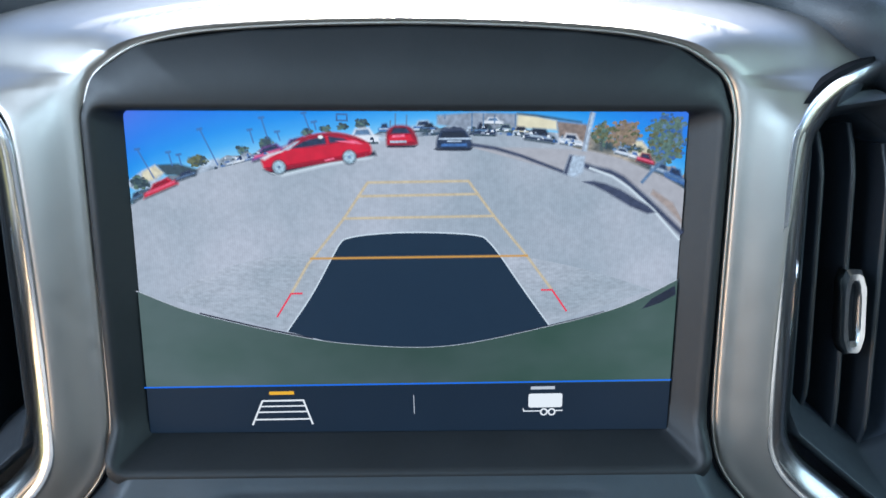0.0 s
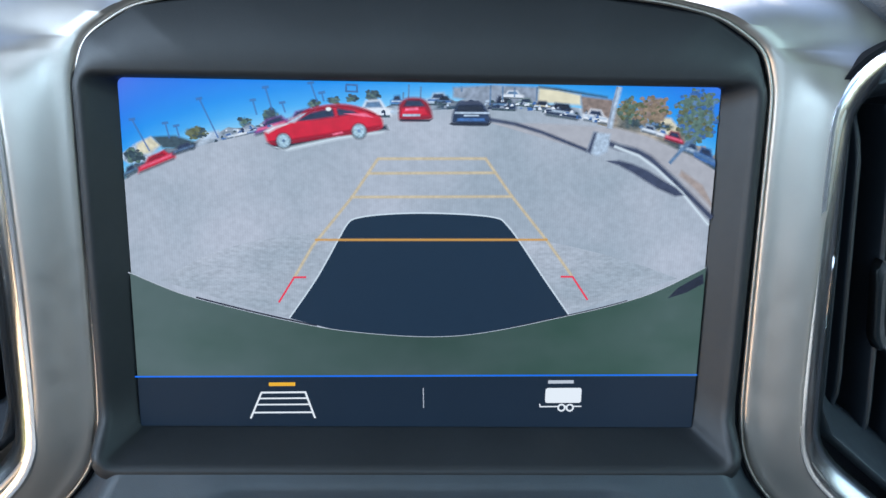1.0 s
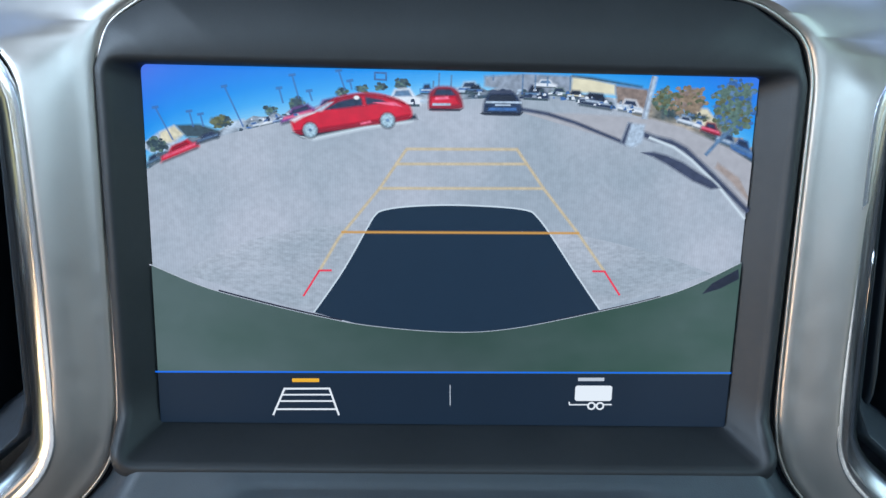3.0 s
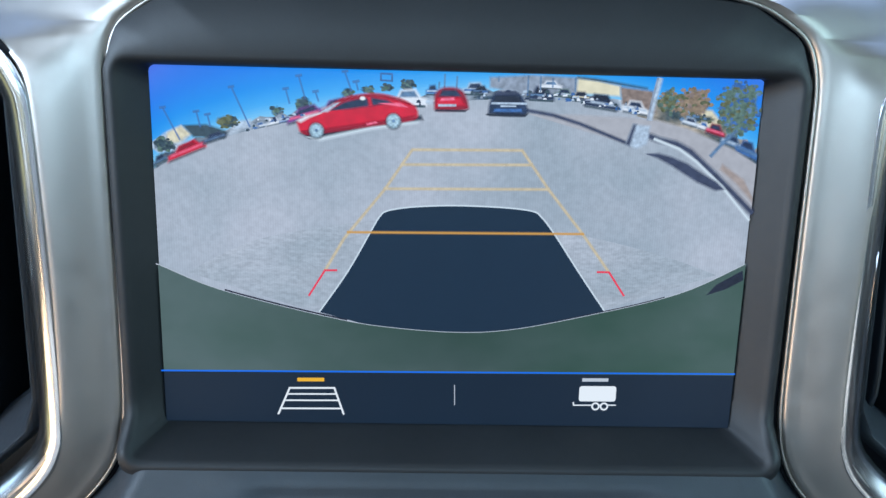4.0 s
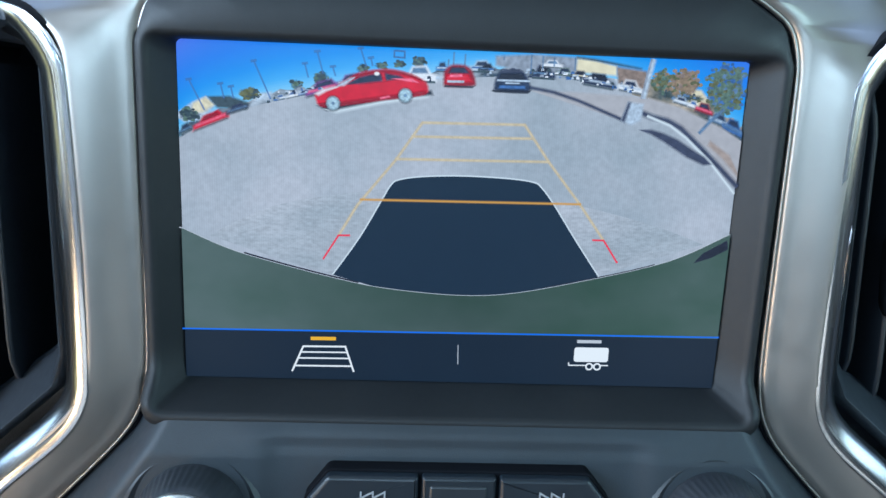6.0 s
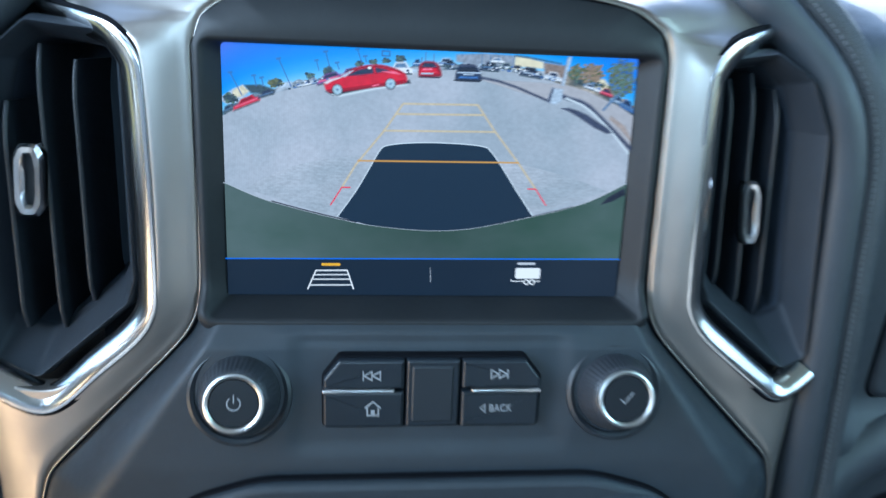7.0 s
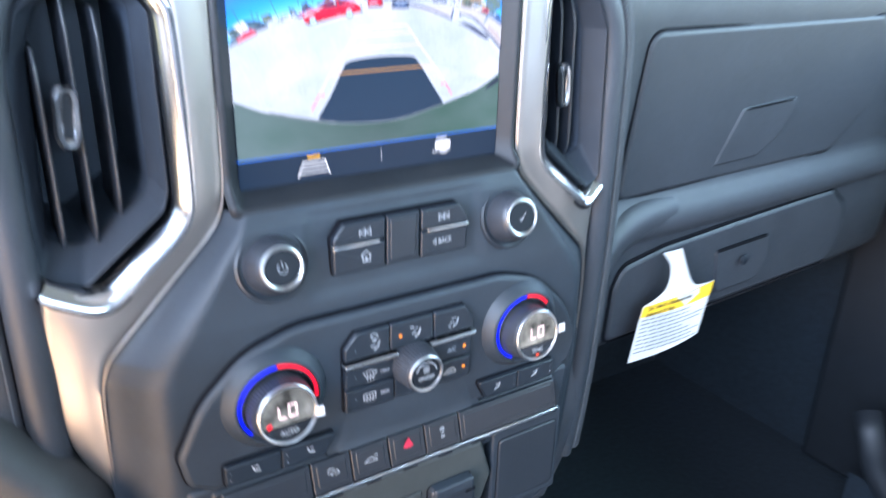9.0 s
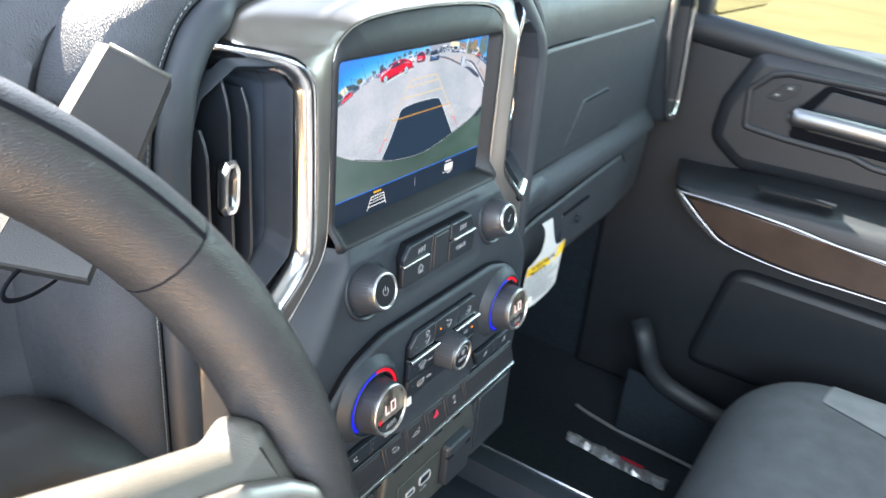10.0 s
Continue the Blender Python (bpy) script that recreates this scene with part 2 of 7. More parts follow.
COLLAR = material("vent_collar_plastic", (0.0190, 0.0240, 0.0320), 0.58, vary=0.1, scale=60, spec=0.22, bump=0.1, bump_scale=2600)


# ---- shape helpers ----
def thing(name, label, category, at=(0, 0, 0), group="", kind=""):
    ob = new(name)
    ob.empty_display_size = 0.02
    ob.location = at
    return tagged(ob, label, category, group, kind)


def part(name, bm, mat, parent=None, label="", angle=38, m=None):
    if m is not None:
        bm.transform(m)
    bmesh.ops.remove_doubles(bm, verts=bm.verts[:], dist=1e-6)
    bmesh.ops.recalc_face_normals(bm, faces=bm.faces[:])
    for f in bm.faces:
        f.smooth = len(f.verts) < 7
    for e in bm.edges:
        if len(e.link_faces) == 2 and e.calc_face_angle(0) > radians(angle):
            e.smooth = False
    me = bpy.data.meshes.new(name)
    bm.to_mesh(me)
    bm.free()
    me.materials.append(mat)
    ob = new(name, me)
    if parent is not None:
        ob.parent = parent
        ob.matrix_parent_inverse = parent.matrix_basis.inverted()
    if label:
        ob["label"] = label
    return ob


def loft(loops, closed=True, cap0=False, cap1=False, bm=None):
    bm = bm or bmesh.new()
    rows = [[bm.verts.new(p) for p in loop] for loop in loops]
    for a, b in zip(rows, rows[1:]):
        n = len(a)
        for i in range(n if closed else n - 1):
            j = (i + 1) % n
            bm.faces.new((a[i], a[j], b[j], b[i]))
    if cap0:
        bm.faces.new(rows[0][::-1])
    if cap1:
        bm.faces.new(rows[-1])
    return bm


def rpoly(points, r=0.003, k=5):
    """A closed outline with rounded corners; a point may carry its own radius as a third number."""
    out = []
    n = len(points)
    for i, p in enumerate(points):
        rad = p[2] if len(p) > 2 else r
        c = Vector(p[:2])
        a, b = Vector(points[i - 1][:2]) - c, Vector(points[(i + 1) % n][:2]) - c
        la, lb = a.length, b.length
        a.normalize(), b.normalize()
        half = a.angle(b) / 2
        d = min(rad / max(math.tan(half), 1e-4), la * 0.49, lb * 0.49)
        p0, p1 = c + a * d, c + b * d
        for s in range(k + 1):
            t = s / k
            out.append((1 - t) ** 2 * p0 + 2 * t * (1 - t) * c + t * t * p1)
    return [(v.x, v.y) for v in out]


def inset(loop, d):
    n = len(loop)
    area = sum(loop[i][0] * loop[(i + 1) % n][1] - loop[(i + 1) % n][0] * loop[i][1] for i in range(n))
    s = 1 if area > 0 else -1
    out = []
    for i in range(n):
        a, p, b = Vector(loop[i - 1]), Vector(loop[i]), Vector(loop[(i + 1) % n])
        e1, e2 = (p - a), (b - p)
        if e1.length < 1e-9:
            e1 = e2
        if e2.length < 1e-9:
            e2 = e1
        n1, n2 = Vector((-e1.y, e1.x)).normalized() * s, Vector((-e2.y, e2.x)).normalized() * s
        m = n1 + n2
        m = m / max(m.length_squared / 2, 0.5)
        out.append((p.x + m.x * d, p.y + m.y * d))
    # corners tighter than the inset fold over: draw each folded run together
    fold = [(out[(i + 1) % n][0] - out[i][0]) * (loop[(i + 1) % n][0] - loop[i][0]) + (out[(i + 1) % n][1] - out[i][1]) * (loop[(i + 1) % n][1] - loop[i][1]) <= 0 for i in range(n)]
    if any(fold) and not all(fold):
        start = next(i for i in range(n) if fold[i] and not fold[i - 1])
        i = start
        while i < start + n:
            if fold[i % n]:
                j = i
                while fold[j % n]:
                    j += 1
                run = [k % n for k in range(i, j + 1)]
                c = (sum(out[k][0] for k in run) / len(run), sum(out[k][1] for k in run) / len(run))
                step = 1e-5
                for q, k in enumerate(run):
                    a, b = loop[run[0]], loop[run[-1]]
                    u = q / (len(run) - 1) - 0.5
                    out[k] = (c[0] + (b[0] - a[0]) * u * step * 10, c[1] + (b[1] - a[1]) * u * step * 10)
                i = j
            i += 1
    return out


def slab(loop, y0, depth, bev=0.001, dish=0.0, lean=None, bm=None):
    """A solid plate in the x-z plane: outline loop, front at y0 (facing -y), rounded front edge. lean: depth of the front by height."""
    f = lean or (lambda x, z: 0.0)
    at = lambda lp, y: [(x, y + f(x, z), z) for x, z in lp]
    loops = [at(loop, y0 + depth), at(loop, y0 + bev)]
    for s in (30, 60, 90):
        loops.append(at(inset(loop, bev * (1 - math.cos(radians(s)))), y0 + bev * (1 - math.sin(radians(s)))))
    if dish:
        w = inset(loop, bev * 2.2)
        loops.append(at(w, y0))
        loops.append(at(inset(loop, bev * 3.2), y0 + dish))
    return loft(loops, True, True, True, bm)


def box2(x0, x1, z0, z1):
    return [(x0, z0), (x1, z0), (x1, z1), (x0, z1)]


def revolve(profile, c=(0, 0, 0), n=56, cap0=True, cap1=True, bm=None):
    """A turned solid about an axis along y: profile of (radius, y)."""
    loops = [[(c[0] + r * math.cos(2 * math.pi * i / n), c[1] + y, c[2] + r * math.sin(2 * math.pi * i / n)) for i in range(n)] for r, y in profile]
    return loft(loops, True, cap0, cap1, bm)


def ribbed(profile, c=(0, 0, 0), ribs=48, depth=0.0004):
    n = ribs * 4
    loops = []
    for r, y, k in profile:
        loops.append([(c[0] + (r + k * depth * math.cos(2 * math.pi * i / 4)) * math.cos(2 * math.pi * i / n), c[1] + y,
                       c[2] + (r + k * depth * math.cos(2 * math.pi * i / 4)) * math.sin(2 * math.pi * i / n)) for i in range(n)])
    return loft(loops, True, True, True)


def smooth_path(points, per=8, closed=False):
    """Points on a smooth curve through the given ones (any dimension)."""
    pts = [Vector(p) for p in points]
    n = len(pts)
    out = []
    for i in range(n if closed else n - 1):
        p0, p1, p2, p3 = (pts[(i + k) % n] if closed else pts[min(max(i + k, 0), n - 1)] for k in (-1, 0, 1, 2))
        for s in range(per):
            t = s / per
            out.append(0.5 * (2 * p1 + (p2 - p0) * t + (2 * p0 - 5 * p1 + 4 * p2 - p3) * t * t + (3 * p1 - p0 - 3 * p2 + p3) * t ** 3))
    if not closed:
        out.append(pts[-1])
    return out


def sweep(path, profile, normal=(0, -1, 0), closed=False, caps=True, bm=None, scale=None):
    """A profile of (side, out) carried along a path; out points along normal."""
    path = [Vector(p) for p in path]
    n = len(path)
    up = Vector(normal)
    loops = []
    for i, p in enumerate(path):
        a = path[i - 1] if (i or closed) else p
        b = path[(i + 1) % n] if (i < n - 1 or closed) else p
        t = (b - a).normalized()
        side = t.cross(up)
        side = side.normalized() if side.length > 1e-6 else Vector((1, 0, 0))
        out = side.cross(t).normalized()
        k = scale(i / (n - 1)) if scale else 1.0
        loops.append([tuple(p + side * (s * k) + out * (o * k)) for s, o in profile])
    if closed:
        loops.append(loops[0])
    return loft(loops, True, caps and not closed, caps and not closed, bm)


def ring_profile(w, h, n=12):
    return [(w * math.cos(2 * math.pi * i / n), h * math.sin(2 * math.pi * i / n)) for i in range(n)]


def ribbon(bm, points, width, y, thick=0.00025, closed=False):
    """A drawn line of a given width in the x-z plane at depth y."""
    pts = [Vector(p) for p in points]
    n = len(pts)
    left, right = [], []
    for i, p in enumerate(pts):
        a = pts[i - 1] if (i or closed) else p
        b = pts[(i + 1) % n] if (i < n - 1 or closed) else p
        d1, d2 = (p - a), (b - p)
        d = (d1.normalized() if d1.length else d2.normalized()) + (d2.normalized() if d2.length else d1.normalized())
        d = d.normalized() if d.length > 1e-9 else Vector((1, 0))
        q = Vector((-d.y, d.x))
        k = 1.0
        if d1.length and d2.length:
            k = 1 / max(math.cos(d1.angle(d2) / 2), 0.5)
        left.append(p + q * width / 2 * k)
        right.append(p - q * width / 2 * k)
    fr = [[bm.verts.new((v.x, yy, v.y)) for v in side] for side in (left, right) for yy in (y, y + thick)]
    lf, lb, rf, rb = fr
    for i in range(n if closed else n - 1):
        j = (i + 1) % n
        bm.faces.new((lf[i], lf[j], rf[j], rf[i]))
        bm.faces.new((lf[i], lb[i], lb[j], lf[j]))
        bm.faces.new((rf[j], rb[j], rb[i], rf[i]))
    return bm


def flat(bm, loop, y, thick=0.00025):
    f = [bm.verts.new((x, y, z)) for x, z in loop]
    b = [bm.verts.new((x, y + thick, z)) for x, z in loop]
    bm.faces.new(f)
    n = len(f)
    for i in range(n):
        j = (i + 1) % n
        bm.faces.new((f[i], f[j], b[j], b[i]))
    return bm


def arc(cx, cz, r, a0, a1, n=24):
    return [(cx + r * math.cos(radians(a0 + (a1 - a0) * i / n)), cz + r * math.sin(radians(a0 + (a1 - a0) * i / n))) for i in range(n + 1)]


def writing(name, text, size, at, mat, parent, label="", thick=0.00012, align="CENTER", turn=None, wide=1.0):
    cu = bpy.data.curves.new(name, "FONT")
    cu.body, cu.size, cu.extrude = text, size, thick
    cu.align_x, cu.align_y = align, "CENTER"
    tmp = new("tmp_text", cu)
    me = bpy.data.meshes.new_from_object(tmp.evaluated_get(bpy.context.evaluated_depsgraph_get()))
    bpy.data.objects.remove(tmp)
    m = Matrix.Translation(at) @ (turn or Matrix.Identity(4)) @ pose(0, 0, 0, 90, 0, 0) @ Matrix.Diagonal((wide, 1, 1, 1))
    me.transform(m)
    me.materials.clear()
    me.materials.append(mat)
    me.name = name
    ob = new(name, me)
    ob.parent = parent
    ob.matrix_parent_inverse = parent.matrix_basis.inverted()
    if label:
        ob["label"] = label
    return ob


def mix(a, b, t):
    return a + (b - a) * t


def ease(t):
    t = min(max(t, 0), 1)
    return t * t * (3 - 2 * t)


def table(rows, z):
    """Straight-line reading of a short table of (key, value), keys rising."""
    if z <= rows[0][0]:
        return rows[0][1]
    for (a, va), (b, vb) in zip(rows, rows[1:]):
        if z <= b:
            return mix(va, vb, (z - a) / (b - a))
    return rows[-1][1]


# ---- centre stack: moulding, silver surround, bezel ----
HALF_WIDTH = [(0.44, 0.165), (0.50, 0.172), (0.577, 0.1785), (0.648, 0.1775), (0.660, 0.173), (0.672, 0.162), (0.729, 0.107), (0.737, 0.1025), (0.745, 0.1005)]
FACE_Y = [(0.44, 0.232), (0.50, 0.222), (0.548, 0.219), (0.575, 0.217), (0.64, 0.217), (0.675, 0.2175), (0.690, 0.2190), (0.715, 0.2225), (0.728, 0.2245), (0.737, 0.2295), (0.745, 0.2345)]


def face_y(x, z):
    w = table(HALF_WIDTH, z)
    base = table(FACE_Y, z)
    flank = 0.034 if z < 0.66 else mix(0.034, 0.012, min((z - 0.66) / 0.07, 1))
    dip = 0.0016 * ease((0.0640 - abs(x)) / 0.009) * ease((z - 0.6785) / 0.009) * ease((0.7365 - z) / 0.008)
    rib = 0.0009 * math.exp(-((z - 0.7335) / 0.0022) ** 2) * ease((0.080 - abs(x)) / 0.02)
    return mix(base + dip - rib, 0.2425, ease((abs(x) - (w - flank)) / flank) ** 1.3)


stack = thing("center_stack", "dark plastic dashboard centre stack with satin silver surround", "dashboard", (0, 0.25, 0.45))


def fascia():
    bm = bmesh.new()
    rows = []
    zs = [0.44 + 0.0015 * i for i in range(199)]
    for z in zs:
        w = table(HALF_WIDTH, z) + 0.001
        rows.append([(w * s, face_y(w * s, z), z) for s in [math.sin(radians(-90 + 180 * i / 128)) for i in range(129)]])
    return part("fascia", loft(rows, False, bm=bm), PLASTIC, stack, "dark grained plastic fascia")


fascia()

BX, BZ = -0.0012, 0.80


def polar(poly, angles):
    """Points of a closed outline round the middle of the display, at the given angles."""
    out = []
    n = len(poly)
    for a in angles:
        d = Vector((math.cos(a), math.sin(a)))
        best = None
        for i in range(n):
            p, q = Vector(poly[i]) - Vector((BX, BZ)), Vector(poly[(i + 1) % n]) - Vector((BX, BZ))
            e = q - p
            den = d.x * e.y - d.y * e.x
            if abs(den) < 1e-12:
                continue
            t = (p.x * e.y - p.y * e.x) / den
            s = (p.x * d.y - p.y * d.x) / den
            if t > 0 and -1e-6 <= s <= 1 + 1e-6:
                best = t if best is None else max(best, t)
        out.append((BX + d.x * best, BZ + d.y * best))
    return out


ARCH = [(-0.1012, 0.7330), (0.0990, 0.7330), (0.0990, 0.852), (0.0945, 0.8645), (0.080, 0.8735), (0.05, 0.8775), (0, 0.8790), (-0.05, 0.8775), (-0.082, 0.8735), (-0.0968, 0.8645), (-0.1012, 0.852)]
RECESS = [(-0.0968, 0.7385), (0.0945, 0.7385), (0.0945, 0.8549), (-0.0968, 0.8549)]
SCREEN = [(-0.0896, 0.7455), (0.0868, 0.7455), (0.0868, 0.8535), (-0.0896, 0.8535)]


def bezel():
    arch, rec, scr = rpoly(ARCH, 0.008, 5), rpoly(RECESS, 0.005, 6), rpoly(SCREEN, 0.002, 4)
    angles = sorted({round(math.atan2(z - BZ, x - BX), 5) for lp in (arch, rec, scr) for x, z in lp} | {round(-math.pi + 2 * math.pi * i / 120, 5) for i in range(120)})
    lp = [polar(o, angles) for o in (arch, inset(arch, 0.0012), inset(rec, -0.0012), rec, inset(rec, 0.0012), scr)]
    ys = (0.2418, 0.2392, 0.2378, 0.2382, 0.2398, 0.2468)
    drop = lambda z: 0.0 if z > 0.75 else -0.0085 * ease((0.752 - z) / 0.012)
    loops = [[(x, y + drop(z) * (1 if i < 5 else 0), z) for x, z in o] for i, (o, y) in enumerate(zip(lp, ys))]
    return part("display_bezel", loft(loops, True), BEZEL, stack, "dark recessed display bezel", angle=72)


bezel()


def surround():
    """One satin silver frame that climbs from a tip at each side over the top of the display."""
    def side(s):
        low = [((0.1780, 0.577), (0.1800, 0.575), 0.243, 0.248),
               ((0.1778, 0.600), (0.1925, 0.598), 0.242, 0.250),
               ((0.1772, 0.625), (0.1990, 0.622), 0.241, 0.251),
               ((0.1765, 0.645), (0.1995, 0.655), 0.241, 0.251),
               ((0.1720, 0.6615), (0.1988, 0.690), 0.2405, 0.2475),
               ((0.1620, 0.6725), (0.1970, 0.7075), 0.240, 0.2432)] if s < 0 else \
              [((0.1785, 0.577), (0.1800, 0.576), 0.243, 0.247),
               ((0.1783, 0.600), (0.1808, 0.600), 0.242, 0.247),
               ((0.1780, 0.625), (0.1812, 0.624), 0.241, 0.247),
               ((0.1770, 0.648), (0.1825, 0.650), 0.241, 0.248),
               ((0.1725, 0.6630), (0.1868, 0.685), 0.2405, 0.250),
               ((0.1620, 0.6735), (0.1905, 0.7085), 0.240, 0.250)]
        rest = [((0.1340, 0.7015), (0.1645, 0.6990), 0.2395, 0.2390),
                ((0.1075, 0.7285), (0.1255, 0.7345), 0.2395, 0.2355),
                ((0.1010, 0.7440), (0.1180, 0.7490), 0.2400, 0.2348),
                ((0.1005, 0.7900), (0.1172, 0.7900), 0.2400, 0.2345),
                ((0.1003, 0.8480), (0.1192, 0.8460), 0.2400, 0.2350),
                ((0.0996, 0.8545), (0.1230, 0.8535), 0.2400, 0.2365),
                ((0.0978, 0.8610), (0.1310, 0.8592), 0.2400, 0.2412),
                ((0.0956, 0.8645), (0.1430, 0.8635), 0.2400, 0.2500),
                ((0.0930, 0.8670), (0.1580, 0.8675), 0.240, 0.2620),
                ((0.0830, 0.8735), (0.1460, 0.8815), 0.240, 0.267),
                ((0.0650, 0.8775), (0.1050, 0.8915), 0.240, 0.272),
                ((0.0350, 0.8795), (0.0500, 0.8955), 0.240, 0.274),
                ((0.0, 0.8802), (0.0, 0.8970), 0.240, 0.275)]
        return [((s * a[0], a[1]), (s * b[0], b[1]), y0, y1) for a, b, y0, y1 in low + rest]
    left, right = side(-1), side(1)
    st = left + right[:-1][::-1]
    rows = []
    for i in range(len(st) - 1):
        for k in range(8):
            t = k / 8
            (a0, b0, p0, q0), (a1, b1, p1, q1) = st[i], st[i + 1]
            rows.append(((mix(a0[0], a1[0], t), mix(a0[1], a1[1], t)), (mix(b0[0], b1[0], t), mix(b0[1], b1[1], t)), mix(p0, p1, t), mix(q0, q1, t)))
    rows.append(st[-1])
    for _ in range(9):
        sm = [rows[0]]
        for p, c, n in zip(rows, rows[1:], rows[2:]):
            avg = lambda u, v, w: (u + 2 * v + w) / 4
            sm.append(((avg(p[0][0], c[0][0], n[0][0]), avg(p[0][1], c[0][1], n[0][1])), (avg(p[1][0], c[1][0], n[1][0]), avg(p[1][1], c[1][1], n[1][1])), avg(p[2], c[2], n[2]), avg(p[3], c[3], n[3])))
        sm.append(rows[-1])
        rows = sm
    loops = []
    for a, b, y0, y1 in rows:
        wide = math.dist(a, b)
        rise = y1 - y0
        flat_side = min(max((0.012 - rise) / 0.010, 0.0), 1.0)
        puff = min(0.05 * wide, 0.0014) * mix(0.25, 1.0, flat_side)
        power = mix(1.06, 1.3, ease((abs(b[0]) - 0.100) / 0.040))
        prof = [(0.0, y0 + 0.008), (0.0, y0 + 0.0012), (0.02, y0 + 0.0002), (0.06, y0 - 0.0005)]
        prof += [(t, mix(y0, y1, mix(t ** power, ease(t) * 0.6 + t * t * 0.4, flat_side)) - puff * math.sin(math.pi * t)) for t in (0.15, 0.3, 0.45, 0.6, 0.7, 0.8, 0.87, 0.94)]
        prof += [(0.98, y1 + 0.0005), (1.0, y1 + 0.002), (1.0, y1 + 0.012)]
        loops.append([(mix(a[0], b[0], t), y, mix(a[1], b[1], t)) for t, y in prof])
    ob = part("silver_surround", loft(loops, False), SILVER, stack, "satin silver painted surround", angle=60)

    def beside(d, dy):
        """A line that runs inside the frame's inner edge at the distance d."""
        line = []
        for i, (a, b, y0, y1) in enumerate(rows):
            p, n = Vector(rows[max(i - 1, 0)][0]), Vector(rows[min(i + 1, len(rows) - 1)][0])
            t = (n - p).normalized()
            line.append((a[0] + t.y * d, y0 + dy, a[1] - t.x * d))
        return line
    part("edge_line", sweep(beside(0.0004, 0.0010), ring_profile(0.0006, 0.0011, 10)), COPPER_EDGE, ob, "thin bright edge line", angle=80)
    part("shadow_gap", sweep(beside(0.0016, 0.0026), ring_profile(0.0009, 0.0009, 8)), SEAM, ob, angle=80)
    return ob


surround()


# ---- air vents ----
def vent(s):
    v = thing("air_vent", "black louvred air vent framed by a bright chrome strip", "air vent", (s * 0.16, 0.26, 0.70), "dashboard vents")
    if s < 0:
        P = [(0.1950, 0.7127), (0.1755, 0.7045), (0.1330, 0.7420), (0.1298, 0.7520), (0.1298, 0.8480), (0.1370, 0.8560), (0.1660, 0.8590), (0.1850, 0.8440), (0.1930, 0.8180)]
        Q = [(0.1880, 0.7268), (0.1705, 0.7238), (0.1380, 0.7490), (0.1352, 0.7560), (0.1352, 0.8440), (0.1400, 0.8505), (0.1650, 0.8540), (0.1770, 0.8430), (0.1830, 0.8230)]
        LOUVRES = ((0.1809, 0.1809, 0.7250, 0.8260), (0.1654, 0.1648, 0.7250, 0.8500), (0.1515, 0.1513, 0.7380, 0.8440))
        front = 0.2535
    else:
        P = [(0.1870, 0.7140), (0.1760, 0.7085), (0.1330, 0.7440), (0.1285, 0.7530), (0.1255, 0.8450), (0.1300, 0.8545), (0.1500, 0.8575), (0.1680, 0.8470), (0.1800, 0.8230)]
        Q = [(0.1785, 0.7350), (0.1650, 0.7305), (0.1400, 0.7480), (0.1360, 0.7540), (0.1300, 0.8430), (0.1335, 0.8500), (0.1490, 0.8530), (0.1630, 0.8440), (0.1712, 0.8230)]
        LOUVRES = ((0.1373, 0.1417, 0.7440, 0.8460), (0.1478, 0.1537, 0.7320, 0.8490), (0.1607, 0.1653, 0.7300, 0.8420))
        front = 0.2575
    P, Q = rpoly(P, 0.005, 5), rpoly(Q, 0.005, 5)
    mir = lambda lp, y, k=0.0: [(s * x, y + k * (x - 0.13) + (0.20 * max(x - 0.158, 0) if s < 0 else 0), z) for x, z in lp]
    edge = [mir(inset(P, -0.003), 0.252, 0.05), mir(inset(P, -0.0012), 0.2440, 0.06), mir(inset(P, -0.0004), 0.2430, 0.06), mir(P, 0.2434, 0.06)]
    part("vent_housing", loft(edge, True), VENT, v, "dark plastic vent housing", angle=75)
    part("vent_collar", loft([mir(P, 0.2434, 0.06), mir(inset(P, 0.0012), 0.2452, 0.06), mir(inset(Q, -0.0016), 0.2565, 0.06), mir(inset(Q, -0.0004), 0.2580, 0.06), mir(Q, 0.2600, 0.06)], True), COLLAR, v, "black inner vent collar", angle=50)
    part("vent_duct", loft([mir(Q, 0.2600, 0.06), mir(inset(Q, 0.001), 0.2660, 0.04), mir(inset(Q, 0.001), 0.3300)], True, False, True), VENT_DUCT, v)
    for x_top, x_low, low, top in LOUVRES:
        rows = []
        for i in range(15):
            t = i / 14
            z = mix(low, top, t)
            xx = s * mix(x_low, x_top, t)
            bend = 0.005 * ease((t - 0.86) / 0.14) ** 1.5 + 0.004 * ease((0.10 - t) / 0.10)
            y = front + bend
            rows.append([(xx - 0.0011 * math.cos(radians(a)), y + 0.0011 - 0.0011 * math.sin(radians(a)), z) for a in range(0, 181, 30)] + [(xx + 0.0014, y + 0.012, z), (xx + 0.0006, y + 0.046, z), (xx - 0.0006, y + 0.046, z), (xx - 0.0014, y + 0.012, z)])
        vane = part("vane", loft(rows, True, True, True), VANE, v)
        # paler rod along each vane's nose paints its edge highlight
        part("vane_edge_highlight", sweep([(r[3][0], r[3][1] + 0.0003, r[3][2]) for r in rows[1:-1]], ring_profile(0.0005, 0.0005, 8)), KNEE, vane)
    # the sliding tab on the second vane
    slim = 1.18 if s < 0 else 0.86
    tx, tz, ty = (-0.1708, 0.7940, 0.2468) if s < 0 else (0.1518, 0.7845, 0.2515)
